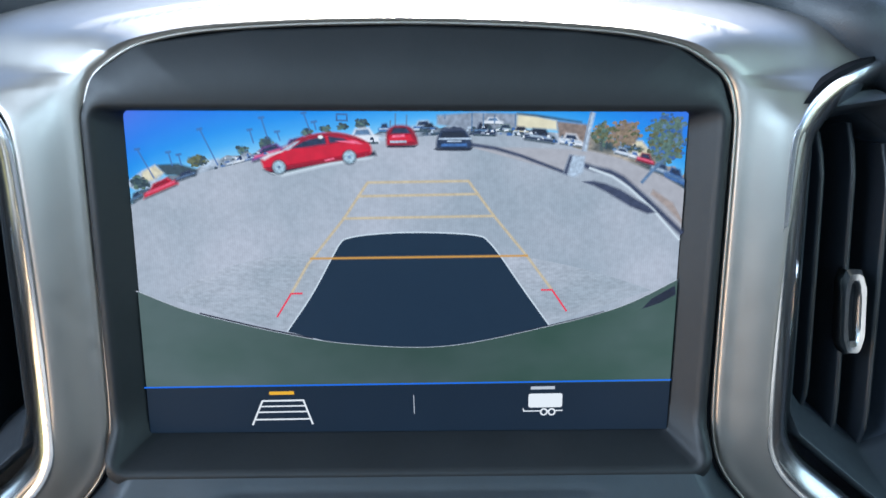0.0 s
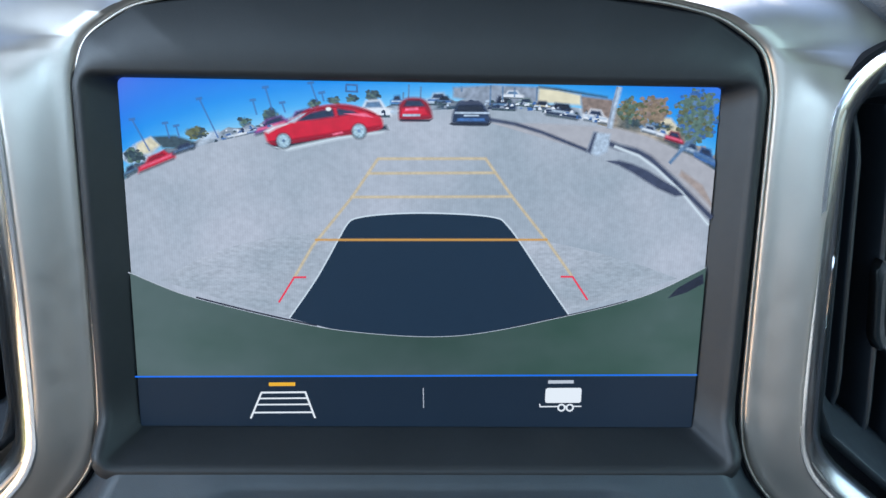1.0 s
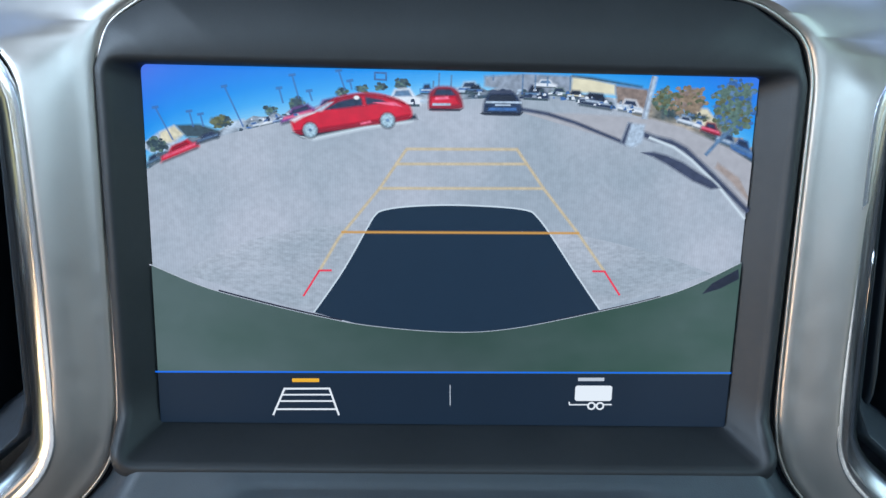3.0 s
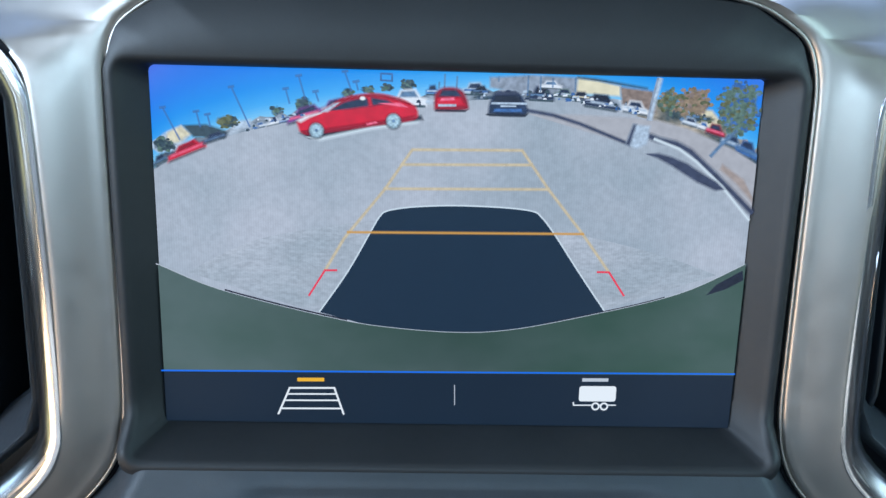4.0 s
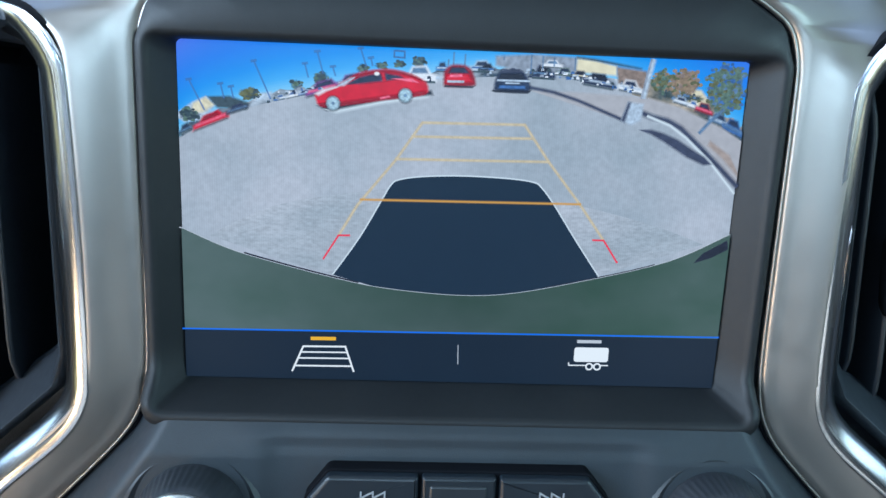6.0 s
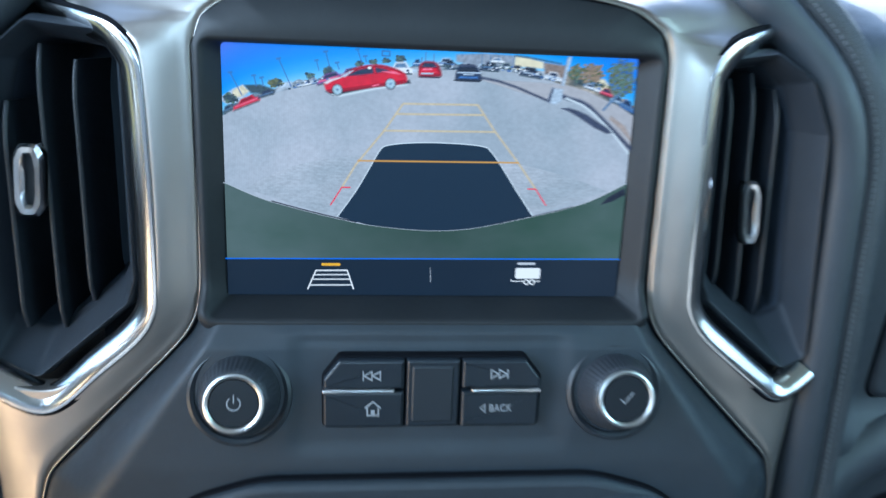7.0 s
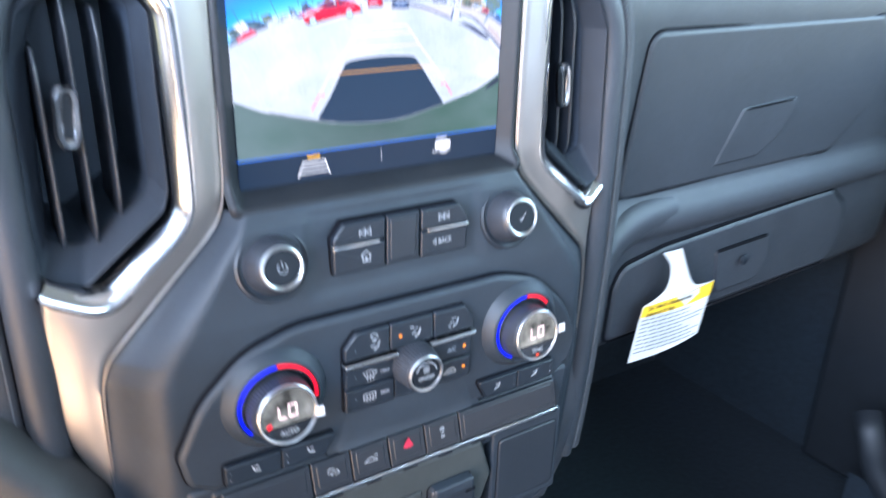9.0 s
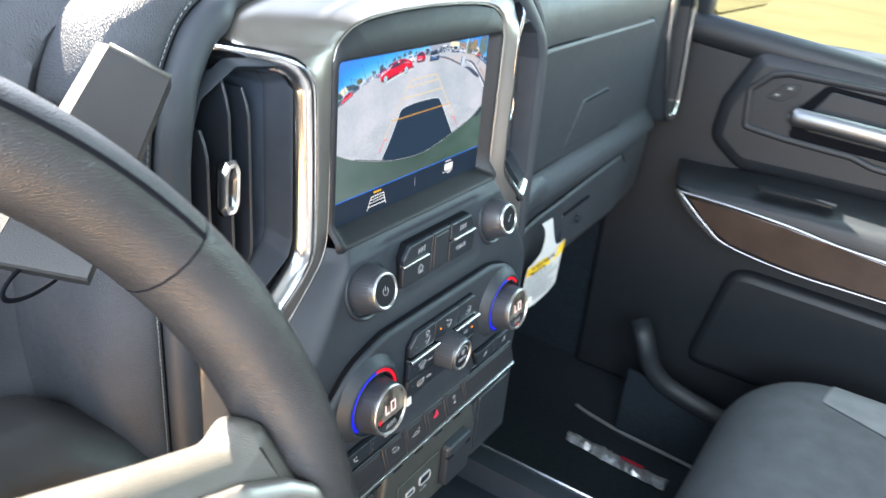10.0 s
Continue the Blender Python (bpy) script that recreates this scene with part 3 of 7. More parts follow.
    outer = rpoly([(-0.0052, -0.011), (-0.0030, -0.0155), (0.0030, -0.0155), (0.0052, -0.011), (0.0052, 0.011), (0.0030, 0.0155), (-0.0030, 0.0155), (-0.0052, 0.011)], 0.001, 3)
    hole = rpoly([(-0.0015, -0.0105), (0.0015, -0.0105), (0.0015, 0.0105), (-0.0015, 0.0105)], 0.0008, 8)
    ang = [2 * math.pi * i / 64 for i in range(64)]

    def star(poly):
        o = []
        for a in ang:
            d = Vector((math.cos(a), math.sin(a)))
            t = 0
            for i in range(len(poly)):
                p, q = Vector(poly[i]), Vector(poly[(i + 1) % len(poly)])
                e = q - p
                den = d.x * e.y - d.y * e.x
                if abs(den) > 1e-12:
                    tt = (p.x * e.y - p.y * e.x) / den
                    ss = (p.x * d.y - p.y * d.x) / den
                    if tt > 0 and -1e-6 <= ss <= 1 + 1e-6:
                        t = max(t, tt)
            o.append((d.x * t, d.y * t))
        return o
    o, h = star(outer), star(hole)
    lean = -0.06 if s < 0 else 0.08
    put = lambda lp, y: [(tx + x * slim + lean * z * -1, y, tz + z) for x, z in lp]
    k = lambda f: [(mix(a[0], b[0], f), mix(a[1], b[1], f)) for a, b in zip(o, h)]
    tab = part("tab", loft([put(o, ty + 0.0065), put(o, ty + 0.002), put(k(0.25), ty), put(k(0.7), ty + 0.0002), put(h, ty + 0.002), put(h, ty + 0.0065)], True), CHROME, v, "polished chrome airflow tab", angle=30)
    part("tab_core", slab([(tx + x * slim - lean * z, tz + z) for x, z in inset(hole, -0.0002)], ty + 0.0040, 0.014, 0.0005), BLACK, tab)
    # chrome strip: a rounded bar that falls away from the silver frame towards the opening
    if s < 0:
        path = [(-0.1960, 0.7085, 0.2435), (-0.1850, 0.7022, 0.2420), (-0.1720, 0.6968, 0.2405), (-0.1625, 0.7003, 0.2400), (-0.1480, 0.7138, 0.2390), (-0.1310, 0.7290, 0.2385), (-0.1240, 0.7395, 0.2382), (-0.1222, 0.7520, 0.2380), (-0.1222, 0.7900, 0.2380),
                (-0.1234, 0.8350, 0.2382), (-0.1255, 0.8465, 0.2385), (-0.1325, 0.8543, 0.2412), (-0.1430, 0.8580, 0.2490), (-0.1545, 0.8605, 0.2585), (-0.1670, 0.8630, 0.2690)]
    else:
        path = [(0.1905, 0.7068, 0.2490), (0.1830, 0.7022, 0.2460), (0.1735, 0.6983, 0.2430), (0.1640, 0.7040, 0.2410), (0.1480, 0.7167, 0.2395), (0.1310, 0.7310, 0.2388), (0.1238, 0.7415, 0.2384), (0.1218, 0.7540, 0.2382), (0.1208, 0.7900, 0.2382),
                (0.1202, 0.8380, 0.2384), (0.1222, 0.8490, 0.2388), (0.1290, 0.8570, 0.2410), (0.1380, 0.8612, 0.2465), (0.1500, 0.8642, 0.2570), (0.1615, 0.8665, 0.2690)]
    path = smooth_path([(x, y, z) for x, z, y in path], 5)
    sgn = 1 if s < 0 else -1
    bar = [(0.0052, -0.002), (0.0052, 0.0022), (0.0046, 0.0032), (0.0032, 0.0034), (0.0012, 0.0026), (-0.0012, 0.0010), (-0.0034, -0.0012), (-0.0048, -0.0034), (-0.0054, -0.0056), (-0.0052, -0.0085), (0.0, -0.0085)]
    strip = part("chrome_strip", sweep(path, [(a * sgn, b) for a, b in bar][::sgn]), CHROME, v, "polished chrome vent strip", angle=50)
    gap = [(0.0050, -0.004), (0.0066, -0.004), (0.0066, 0.0014), (0.0050, 0.0014)]
    part("strip_gap", sweep(path, [(a * sgn, b) for a, b in gap][::sgn]), SEAM, strip)
    return v


vent(-1)
vent(1)


# ---- infotainment display, showing the reversing camera ----
display = thing("infotainment_display", "lit touchscreen showing a rear-view camera picture of a car park", "display", (BX, 0.248, 0.745))
part("screen_glass", slab(rpoly(box2(-0.0900, 0.0872, 0.7452, 0.8538), 0.001, 2), 0.2464, 0.004, 0.0003), lit("screen_off_glow", lin(14, 24, 38), 1.0), display)
LAYER = [0]


def sx(u):
    return BX - 0.0003 + u / 1000


def sz(v):
    return 0.853 - v / 1000


def within(loop, edge, s):
    """The part of an outline on one side of an upright edge of the screen."""
    out = []
    for a, b in zip(loop, loop[1:] + loop[:1]):
        ka, kb = s * (a[0] - edge), s * (b[0] - edge)
        if ka >= 0:
            out.append(a)
        if ka * kb < 0:
            out.append((edge, mix(a[1], b[1], ka / (ka - kb))))
    return out


SOFT = ("far_", "red_", "dark_car", "verge", "tree_shadow", "lamp_post", "kerb", "guide_line", "guide_bar", "tree_trunk")
VEILS = {}


def veil(mat, alpha):
    """The same patch of light, partly see-through: the picture's edges are a little out of focus."""
    key = (mat.name, alpha)
    if key not in VEILS:
        VEILS[key] = mat.copy()
        VEILS[key].node_tree.nodes["Principled BSDF"].inputs["Alpha"].default_value = alpha
    return VEILS[key]


def image(name, polys, mat, lines=(), closed=False, label="", parent=None, soft=None):
    """A flat patch of the picture on the screen, in millimetres from its top middle."""
    LAYER[0] += 1
    y = 0.2462 - 0.000004 * LAYER[0]
    bm = bmesh.new()
    soft = name.startswith(SOFT) if soft is None else soft
    put = lambda pts: [bm.verts.new((sx(u), y, sz(v))) for u, v in pts]
    for lp in polys:
        if not soft:
            loop = within(within(list(lp), -88.4, 1), 88.4, -1)
            if len(loop) > 2:
                bm.faces.new(put(loop))
            continue
        us, vs = [p[0] for p in lp], [p[1] for p in lp]
        d = min(0.34, 0.13 * min(max(us) - min(us), max(vs) - min(vs)))
        loops = [[(min(max(u, -88.4), 88.4), v) for u, v in lp_] for lp_ in (inset(lp, -d), list(lp), inset(lp, d))]
        rings = [put(o) for o in loops]
        for outer, inner, slot in zip(rings, rings[1:], (2, 1)):
            for i in range(len(outer)):
                j = (i + 1) % len(outer)
                bm.faces.new((outer[i], outer[j], inner[j], inner[i])).material_index = slot
        bm.faces.new(rings[-1])
    for pts, w in lines:
        if not soft:
            ribbon(bm, [(sx(u), sz(v)) for u, v in pts], w / 1000, y, 0.000001, closed)
            continue
        run = [Vector(p) for p in pts]
        offs = (-1.0, -0.65, -0.35, 0.35, 0.65, 1.0)
        rows = []
        for i, p in enumerate(run):
            t = (run[min(i + 1, len(run) - 1)] - run[max(i - 1, 0)]).normalized()
            rows.append(put([(p.x - t.y * w * k, p.y + t.x * w * k) for k in offs]))
        for r0, r1 in zip(rows, rows[1:]):
            for k, slot in enumerate((2, 1, 0, 1, 2)):
                bm.faces.new((r0[k], r0[k + 1], r1[k + 1], r1[k])).material_index = slot
    me = bpy.data.meshes.new(name)
    bm.normal_update()
    for f in bm.faces:
        if f.normal.y > 0.5:
            f.normal_flip()
    bm.to_mesh(me)
    bm.free()
    me.materials.append(mat)
    if soft:
        me.materials.append(veil(mat, 0.68))
        me.materials.append(veil(mat, 0.30))
    ob = new(name, me)
    up = parent or display
    ob.parent = up
    ob.matrix_parent_inverse = up.matrix_basis.inverted()
    if label:
        ob["label"] = label
    return ob


def oval(u, v, a, b, n=18):
    return [(u + a * math.cos(2 * math.pi * i / n), v + b * math.sin(2 * math.pi * i / n)) for i in range(n)]


def curve2(points, per=6):
    return [(p[0], p[1]) for p in smooth_path(points, per)]


LOT = lit_grain("screen_asphalt", lin(157, 168, 181), lin(180, 185, 198), 30, 0.07, 600, 1.0, 0.045)
LOT_NEAR = lit_grain("screen_asphalt_near", lin(158, 168, 180), lin(181, 186, 198), 60, 0.13, 1250, 0.45, 0.045)
BUMPER = lit_grain("screen_bumper", lin(50, 80, 68), lin(84, 102, 102), 26, 0.03, 400, 0.6, 0.0, 0.70)
SHADE = lit("screen_truck_shadow", lin(23, 43, 64), 1.0, vary=0.04, scale=300)
PALE = lit("screen_pale_edge", lin(205, 216, 226), 1.0)
S_RED = lit("screen_red_paint", lin(206, 18, 52), 1.0, vary=0.16, scale=300)
S_DARKRED = lit("screen_dark_red", lin(140, 18, 44), 1.0)
S_DARK = lit("screen_dark_car", lin(40, 54, 84), 1.0, vary=0.35, scale=700)
S_BLACK = lit("screen_black", lin(32, 38, 56), 1.0, vary=0.25, scale=600)
S_WHITE = lit("screen_white_car", lin(225, 230, 240), 1.0, vary=0.1, scale=700)
S_PURPLE = lit("screen_far_car", lin(112, 62, 132), 1.0, vary=0.4, scale=600)
S_ROSE = lit("screen_rose", lin(236, 108, 140), 1.0, vary=0.3, scale=900)
S_BROWN = lit("screen_brown", lin(138, 122, 116), 1.0, vary=0.3, scale=700)
S_SOIL = lit("screen_soil", lin(164, 150, 146), 1.0, vary=0.15, scale=500)
S_MIDBLUE = lit("screen_mid_blue", lin(64, 104, 164), 1.0, vary=0.3, scale=900)
S_MIST = lit("screen_mist", lin(176, 192, 212), 1.0, vary=0.25, scale=900)
S_TREE = lit("screen_green_tree", lin(92, 116, 108), 1.0, vary=0.4, scale=700)
S_AUTUMN = lit("screen_autumn_tree", lin(140, 122, 104), 1.0, vary=0.4, scale=700)
S_WALL = lit("screen_pale_building", lin(222, 214, 186), 1.0, vary=0.12, scale=300)
S_RIM = lit("screen_wheel_rim", lin(168, 196, 214), 1.0, vary=0.4, scale=1500)
S_OLIVE = lit("screen_olive_tree", lin(98, 104, 78), 1.0, vary=0.4, scale=900)
S_SHADE = lit("screen_tree_shade", lin(60, 78, 90), 1.0, vary=0.35, scale=900)
S_CREAM = lit("screen_cream", lin(214, 206, 180), 1.0, vary=0.2, scale=700)
S_BLUEGREY = lit("screen_blue_grey", lin(92, 122, 158), 1.0, vary=0.3, scale=700)
S_GREYWALL = lit("screen_grey_building", lin(140, 150, 168), 1.0, vary=0.3, scale=500)
S_VERGE = lit("screen_verge", lin(172, 172, 180), 1.0, vary=0.08, scale=400)
S_KERB = lit("screen_kerb_shadow", lin(62, 70, 96), 1.0, vary=0.2, scale=500)
S_POLE = lit("screen_pole", lin(70, 110, 170), 1.0)
ORANGE = lit("guide_orange", lin(200, 184, 154), 1.0, vary=0.12, scale=900)
ORANGE_DEEP = lit("guide_orange_deep", lin(204, 152, 74), 1.0)
GUIDE_RED = lit("guide_red", lin(228, 60, 84), 1.0)
BLUE_LINE = lit("screen_blue_line", lin(20, 110, 235), 1.0)
BAR = lit("menu_bar", lin(16, 32, 50), 1.0, vary=0.05, scale=60)
S_ICON = lit("menu_icon", lin(232, 235, 240), 1.0)
S_GREY = lit("menu_grey", lin(190, 195, 205), 1.0)
S_GOLD = lit("menu_gold", lin(236, 176, 40), 1.0)

HORIZON = curve2([(-88.5, 29.2), (-80, 23.6), (-66.9, 18.9), (-57.2, 16.2), (-44.3, 13.6), (-28, 11.2), (-12.1, 8.9), (3, 7.0), (17.0, 6.2), (33.2, 6.6), (49.8, 9.4), (62, 12.5), (76, 17.5), (88.3, 23.5)])
SKY_STEPS = [(-1, (168, 212, 236)), (3, (122, 192, 238)), (6, (76, 168, 236)), (11, (44, 144, 232)), (18, (48, 126, 230)), (30, (84, 116, 226))]


def camera_sky():
    """Bands of sky, paler towards the horizon."""
    for k in range(38):
        d0, d1 = 0.8 * k - 1.0, 0.8 * k - 0.16
        col = lin(*[table([(d, c[q]) for d, c in SKY_STEPS], (d0 + d1) / 2) for q in range(3)])
        quads = []
        for a, b in zip(HORIZON, HORIZON[1:]):
            q = [(a[0], max(a[1] - d0, -0.45)), (b[0], max(b[1] - d0, -0.45)), (b[0], max(b[1] - d1, -0.45)), (a[0], max(a[1] - d1, -0.45))]
            if q[0][1] - q[3][1] > 0.001 or q[1][1] - q[2][1] > 0.001:
                quads.append(q)
        if quads:
            tagged(image("camera_sky", quads, lit("screen_sky", col, 1.0, vary=0.02, scale=300)), kind="stuff")


camera_sky()
image("camera_car_park", [HORIZON + [(88.6, 62), (45, 74), (0, 79), (-45, 74), (-88.9, 60)]], LOT)
image("near_asphalt", [curve2([(-80, 60), (-60, 50), (-30, 44), (0, 42), (35, 46), (62, 52), (80, 58)]) + [(45, 70), (0, 78), (-45, 71)]], LOT_NEAR)
# far side of the lot: buildings, trees, cars
rng = random.Random(7)


def far_strip(u0, u1, up, down, mat):
    """The crowded strip along the far edge of the lot, out of focus."""
    pts = [p for p in HORIZON if u0 <= p[0] <= u1]
    top = [(u, v - up * rng.uniform(0.45, 1.15)) for u, v in pts for _ in (0,)]
    quads = [[(a[0], a[1] + down), (b[0], b[1] + down), d, c] for a, b, c, d in zip(pts, pts[1:], top, top[1:])]
    tagged(image("far_strip", quads, mat, soft=False), kind="stuff")


def clump(u, v, a, b, mats, count, size=0.8, name="far_tree"):
    """A far tree: small ragged leaf clumps in mixed tones, thinning out at the edge."""
    k = [rng.uniform(0.62, 0.98) for _ in range(22)]
    image(name, [[(u + a * q * math.cos(2 * math.pi * i / 22), v + b * q * math.sin(2 * math.pi * i / 22)) for i, q in enumerate(k)]], mats[0])
    for mat in mats:
        polys = []
        for _ in range(count):
            t, q = rng.uniform(0, 2 * math.pi), math.sqrt(rng.uniform(0, 1)) * rng.choice((0.8, 0.95, 1.08))
            cu, cv, r = u + a * q * math.cos(t), v + b * q * math.sin(t), size * rng.uniform(0.5, 1.2)
            polys.append([(cu + r * rng.uniform(0.7, 1.2) * math.cos(w), cv + r * rng.uniform(0.5, 0.9) * math.sin(w)) for w in (0.2, 1.1, 2.2, 3.1, 4.2, 5.3)])
        tagged(image(name, polys, mat, soft=False), kind="stuff")


def far_car(u, v, w, h, paint, glass, glint=None, tilt=0.0):
    """A parked car a few millimetres long: body, glass, dark underside and a glint."""
    at = lambda pts: [(u + w * x, v + h * y + tilt * w * x) for x, y in pts]
    image("far_car", [at([(-1.0, 0.75), (-0.98, 0.05), (-0.62, -0.10), (-0.42, -0.85), (0.38, -0.95), (0.66, -0.15), (1.0, 0.05), (1.0, 0.75)])], paint)
    image("far_car_glass", [at([(-0.52, -0.10), (-0.36, -0.70), (0.33, -0.78), (0.52, -0.12)])], glass)
    image("far_car_underside", [at([(-0.92, 0.92), (-0.92, 0.68), (0.92, 0.68), (0.92, 0.92)])], S_SHADE)
    if glint:
        image("far_car_glint", [at([(-0.85, 0.30), (-0.80, 0.05), (0.80, 0.02), (0.85, 0.28)])], glint)


CROWD = lit_grain("screen_crowd", lin(58, 78, 100), lin(186, 198, 214), 210, 0.30, 700, 0.55)
HEDGE = lit_grain("screen_hedge", lin(62, 78, 84), lin(176, 164, 150), 190, 0.30, 700, 0.6)
far_strip(-88, 56, 2.6, 0.5, CROWD)
far_strip(50, 89, 5.5, 1.0, HEDGE)
image("far_building", [[(8.9, 3.7), (8.8, 0.8), (20.9, -0.1), (33.9, 0.3), (35.0, 5.5), (21.2, 5.8)]], S_GREYWALL)
image("far_building", [[(34.0, 4.7), (34.1, 0.4), (39.7, 1.0), (46.6, 2.4), (46.8, 5.3)]], S_WALL)
image("far_building_roof", [[(33.8, 0.6), (34.1, 0.0), (40.0, 0.5), (54.5, 2.7), (54.5, 3.2), (39.7, 1.1)]], S_SHADE)
image("far_building", [[(46.8, 4.5), (46.6, 2.6), (56.2, 3.6), (57.5, 9.9), (47.5, 7.6)]], S_BROWN)
image("far_building", [[(67.6, 11.3), (67.8, 8.2), (74.0, 8.7), (77.1, 12.2), (73.6, 13.9)]], S_CREAM)
image("far_building", [[(-90.0, 23.5), (-88.9, 21.3), (-84.2, 18.4), (-79.9, 16.4), (-77.0, 18.9), (-81.0, 23.4), (-86.5, 24.5)]], S_MIST)
image("far_building", [[(-84.4, 21.5), (-83.9, 18.6), (-79.9, 16.6), (-77.3, 18.8), (-80.9, 21.4)]], S_CREAM)
image("far_building_roof", [[(-79.5, 16.4), (-72.7, 16.0), (-66.3, 17.9), (-67.6, 20.0), (-76.6, 19.7)]], S_SHADE)
image("far_building", [[(-64.7, 17.3), (-64.3, 15.0), (-59.8, 14.3), (-59.3, 15.9)]], S_MIST)
for row in ((-66.7, 15.1, 3.2, 2.0, (S_OLIVE, S_SHADE, S_OLIVE), 9, 0.90),
            (-85.0, 22.0, 3.2, 2.1, (S_SHADE, S_TREE, S_SHADE), 10, 1.00),
            (-52.5, 11.8, 1.9, 1.4, (S_SHADE, S_TREE), 6, 0.80),
            (-44.8, 9.5, 2.4, 1.9, (S_SHADE, S_TREE, S_SHADE), 7, 0.80),
            (-32.0, 6.3, 1.8, 1.4, (S_SHADE, S_TREE), 6, 0.70),
            (-26.4, 5.2, 2.1, 1.1, (S_SHADE, S_TREE), 6, 0.70),
            (-20.6, 4.5, 2.0, 1.0, (S_TREE, S_SHADE), 6, 0.70),
            (-14.7, 3.7, 2.3, 1.8, (S_SHADE, S_TREE, S_SHADE), 8, 0.80)):
    clump(*row)
for row in ((61.2, 6.4, 3.5, 3.5, (S_OLIVE, S_AUTUMN, S_TREE, S_OLIVE), 14, 0.90),
            (68.3, 6.6, 5.3, 4.2, (S_AUTUMN, S_BROWN, S_OLIVE, S_AUTUMN), 17, 0.90),
            (81.7, 8.0, 6.6, 8.1, (S_TREE, S_BLUEGREY, S_TREE, S_MIDBLUE, S_OLIVE, S_TREE), 34, 1.00),
            (70.0, 11.2, 5.0, 1.4, (S_SHADE, S_OLIVE, S_BLUEGREY), 9, 0.70)):
    clump(*row)
for row in ((-57.2, 15.9, 1.8, 0.9, S_MIST, S_MIDBLUE, S_WHITE, -0.25),
            (-53.3, 14.9, 2.1, 1.0, S_WHITE, S_MIDBLUE, None, -0.25),
            (-49.8, 14.2, 1.8, 0.8, S_MIDBLUE, S_DARK, S_MIST, -0.20),
            (-43.7, 12.2, 5.7, 2.2, S_PURPLE, S_DARK, S_ROSE, -0.28),
            (-35.1, 9.6, 5.2, 1.9, S_PURPLE, S_DARK, S_MIST, -0.20),
            (-14.5, 7.3, 5.3, 2.8, S_WHITE, S_BLUEGREY, None, -0.02),
            (-7.6, 4.8, 1.9, 1.6, S_MIDBLUE, S_DARK, S_MIST, 0.00),
            (4.6, 4.2, 3.8, 2.0, S_MIST, S_DARK, S_MIDBLUE, 0.00),
            (6.3, 4.5, 2.6, 1.4, S_DARK, S_BLACK, S_BLUEGREY, 0.00)):
    far_car(*row)
for row in ((23.8, 5.1, 3.8, 2.4, S_DARK, S_BLACK, S_BLUEGREY, 0.03),
            (26.4, 2.6, 3.2, 1.2, S_WHITE, S_BLUEGREY, None, 0.03),
            (30.4, 4.8, 2.9, 1.3, S_TREE, S_DARK, S_MIST, 0.06),
            (35.3, 5.5, 2.9, 1.4, S_DARK, S_BLACK, S_CREAM, 0.08),
            (41.2, 7.0, 5.1, 2.4, S_DARK, S_BLACK, S_MIST, 0.14),
            (51.3, 8.4, 3.9, 2.1, S_WHITE, S_DARK, S_MIST, 0.16),
            (67.8, 12.2, 2.6, 1.3, S_MIST, S_DARK, S_WHITE, 0.25)):
    far_car(*row)
for row in ((71.8, 13.3, 1.8, 1.3, S_WHITE, S_MIDBLUE, None, 0.30),
            (75.3, 14.4, 3.0, 2.0, S_DARKRED, S_DARK, S_ROSE, 0.30),
            (80.5, 17.6, 3.5, 2.1, S_BLUEGREY, S_DARK, S_MIST, 0.35),
            (85.3, 19.8, 3.6, 2.8, S_MIDBLUE, S_DARK, S_BLUEGREY, 0.40),
            (-78.4, 23.2, 5.6, 2.1, S_RED, S_DARKRED, S_ROSE, -0.42),
            (-70.3, 19.6, 3.4, 1.3, S_KERB, S_DARK, S_BLUEGREY, -0.35),
            (-86.3, 26.4, 2.2, 1.6, S_SHADE, S_DARK, S_BLUEGREY, -0.50)):
    far_car(*row)
# odds and ends between the parked cars
for mat in (S_DARK, S_MIST, S_WHITE, S_MIDBLUE, S_SHADE, S_GREYWALL):
    polys = []
    for _ in range(26):
        u = rng.uniform(-62, 54)
        if -42 < u < -12:
            continue
        v = min(HORIZON, key=lambda q: abs(q[0] - u))[1] - rng.uniform(-0.4, 1.9)
        w, h = rng.uniform(0.25, 0.9), rng.uniform(0.2, 0.5)
        polys.append([(u - w, v + h), (u - w * 0.7, v - h * 0.6), (u - w * 0.1, v - h), (u + w * 0.6, v - h * 0.8), (u + w, v + h * 0.8)])
    tagged(image("far_clutter", polys, mat, soft=False), kind="stuff")
image("verge", [[(19.7, 10.8), (33.7, 10.8), (47.7, 11.2), (57.7, 11.8), (67.0, 14.0), (80.9, 19.7), (88.9, 24.0), (89.2, 38.7), (77.3, 26.7), (65.7, 18.3), (57.1, 15.9), (49.9, 18.9)]], S_VERGE)
image("verge_soil", [[(78.3, 24.2), (85.1, 28.6), (89.4, 34.1), (89.2, 35.3), (82.7, 29.6), (77.7, 25.7)]], S_SOIL)
image("kerb_shadow", [], S_KERB, [([(19.2, 9.8), (27.5, 11.1), (35.5, 13.4), (49.4, 18.6)], 0.80)])
image("kerb_shadow", [], S_KERB, [([(55.2, 16.2), (58.9, 17.5), (64.0, 18.5), (68.4, 20.6), (76.6, 27.6), (82.1, 32.5), (88.9, 38.7)], 1.30)])
image("kerb_edge", [], PALE, [([(57.3, 17.2), (65.0, 20.0), (70.3, 23.5), (78.9, 30.9), (88.1, 40.9)], 0.60)])
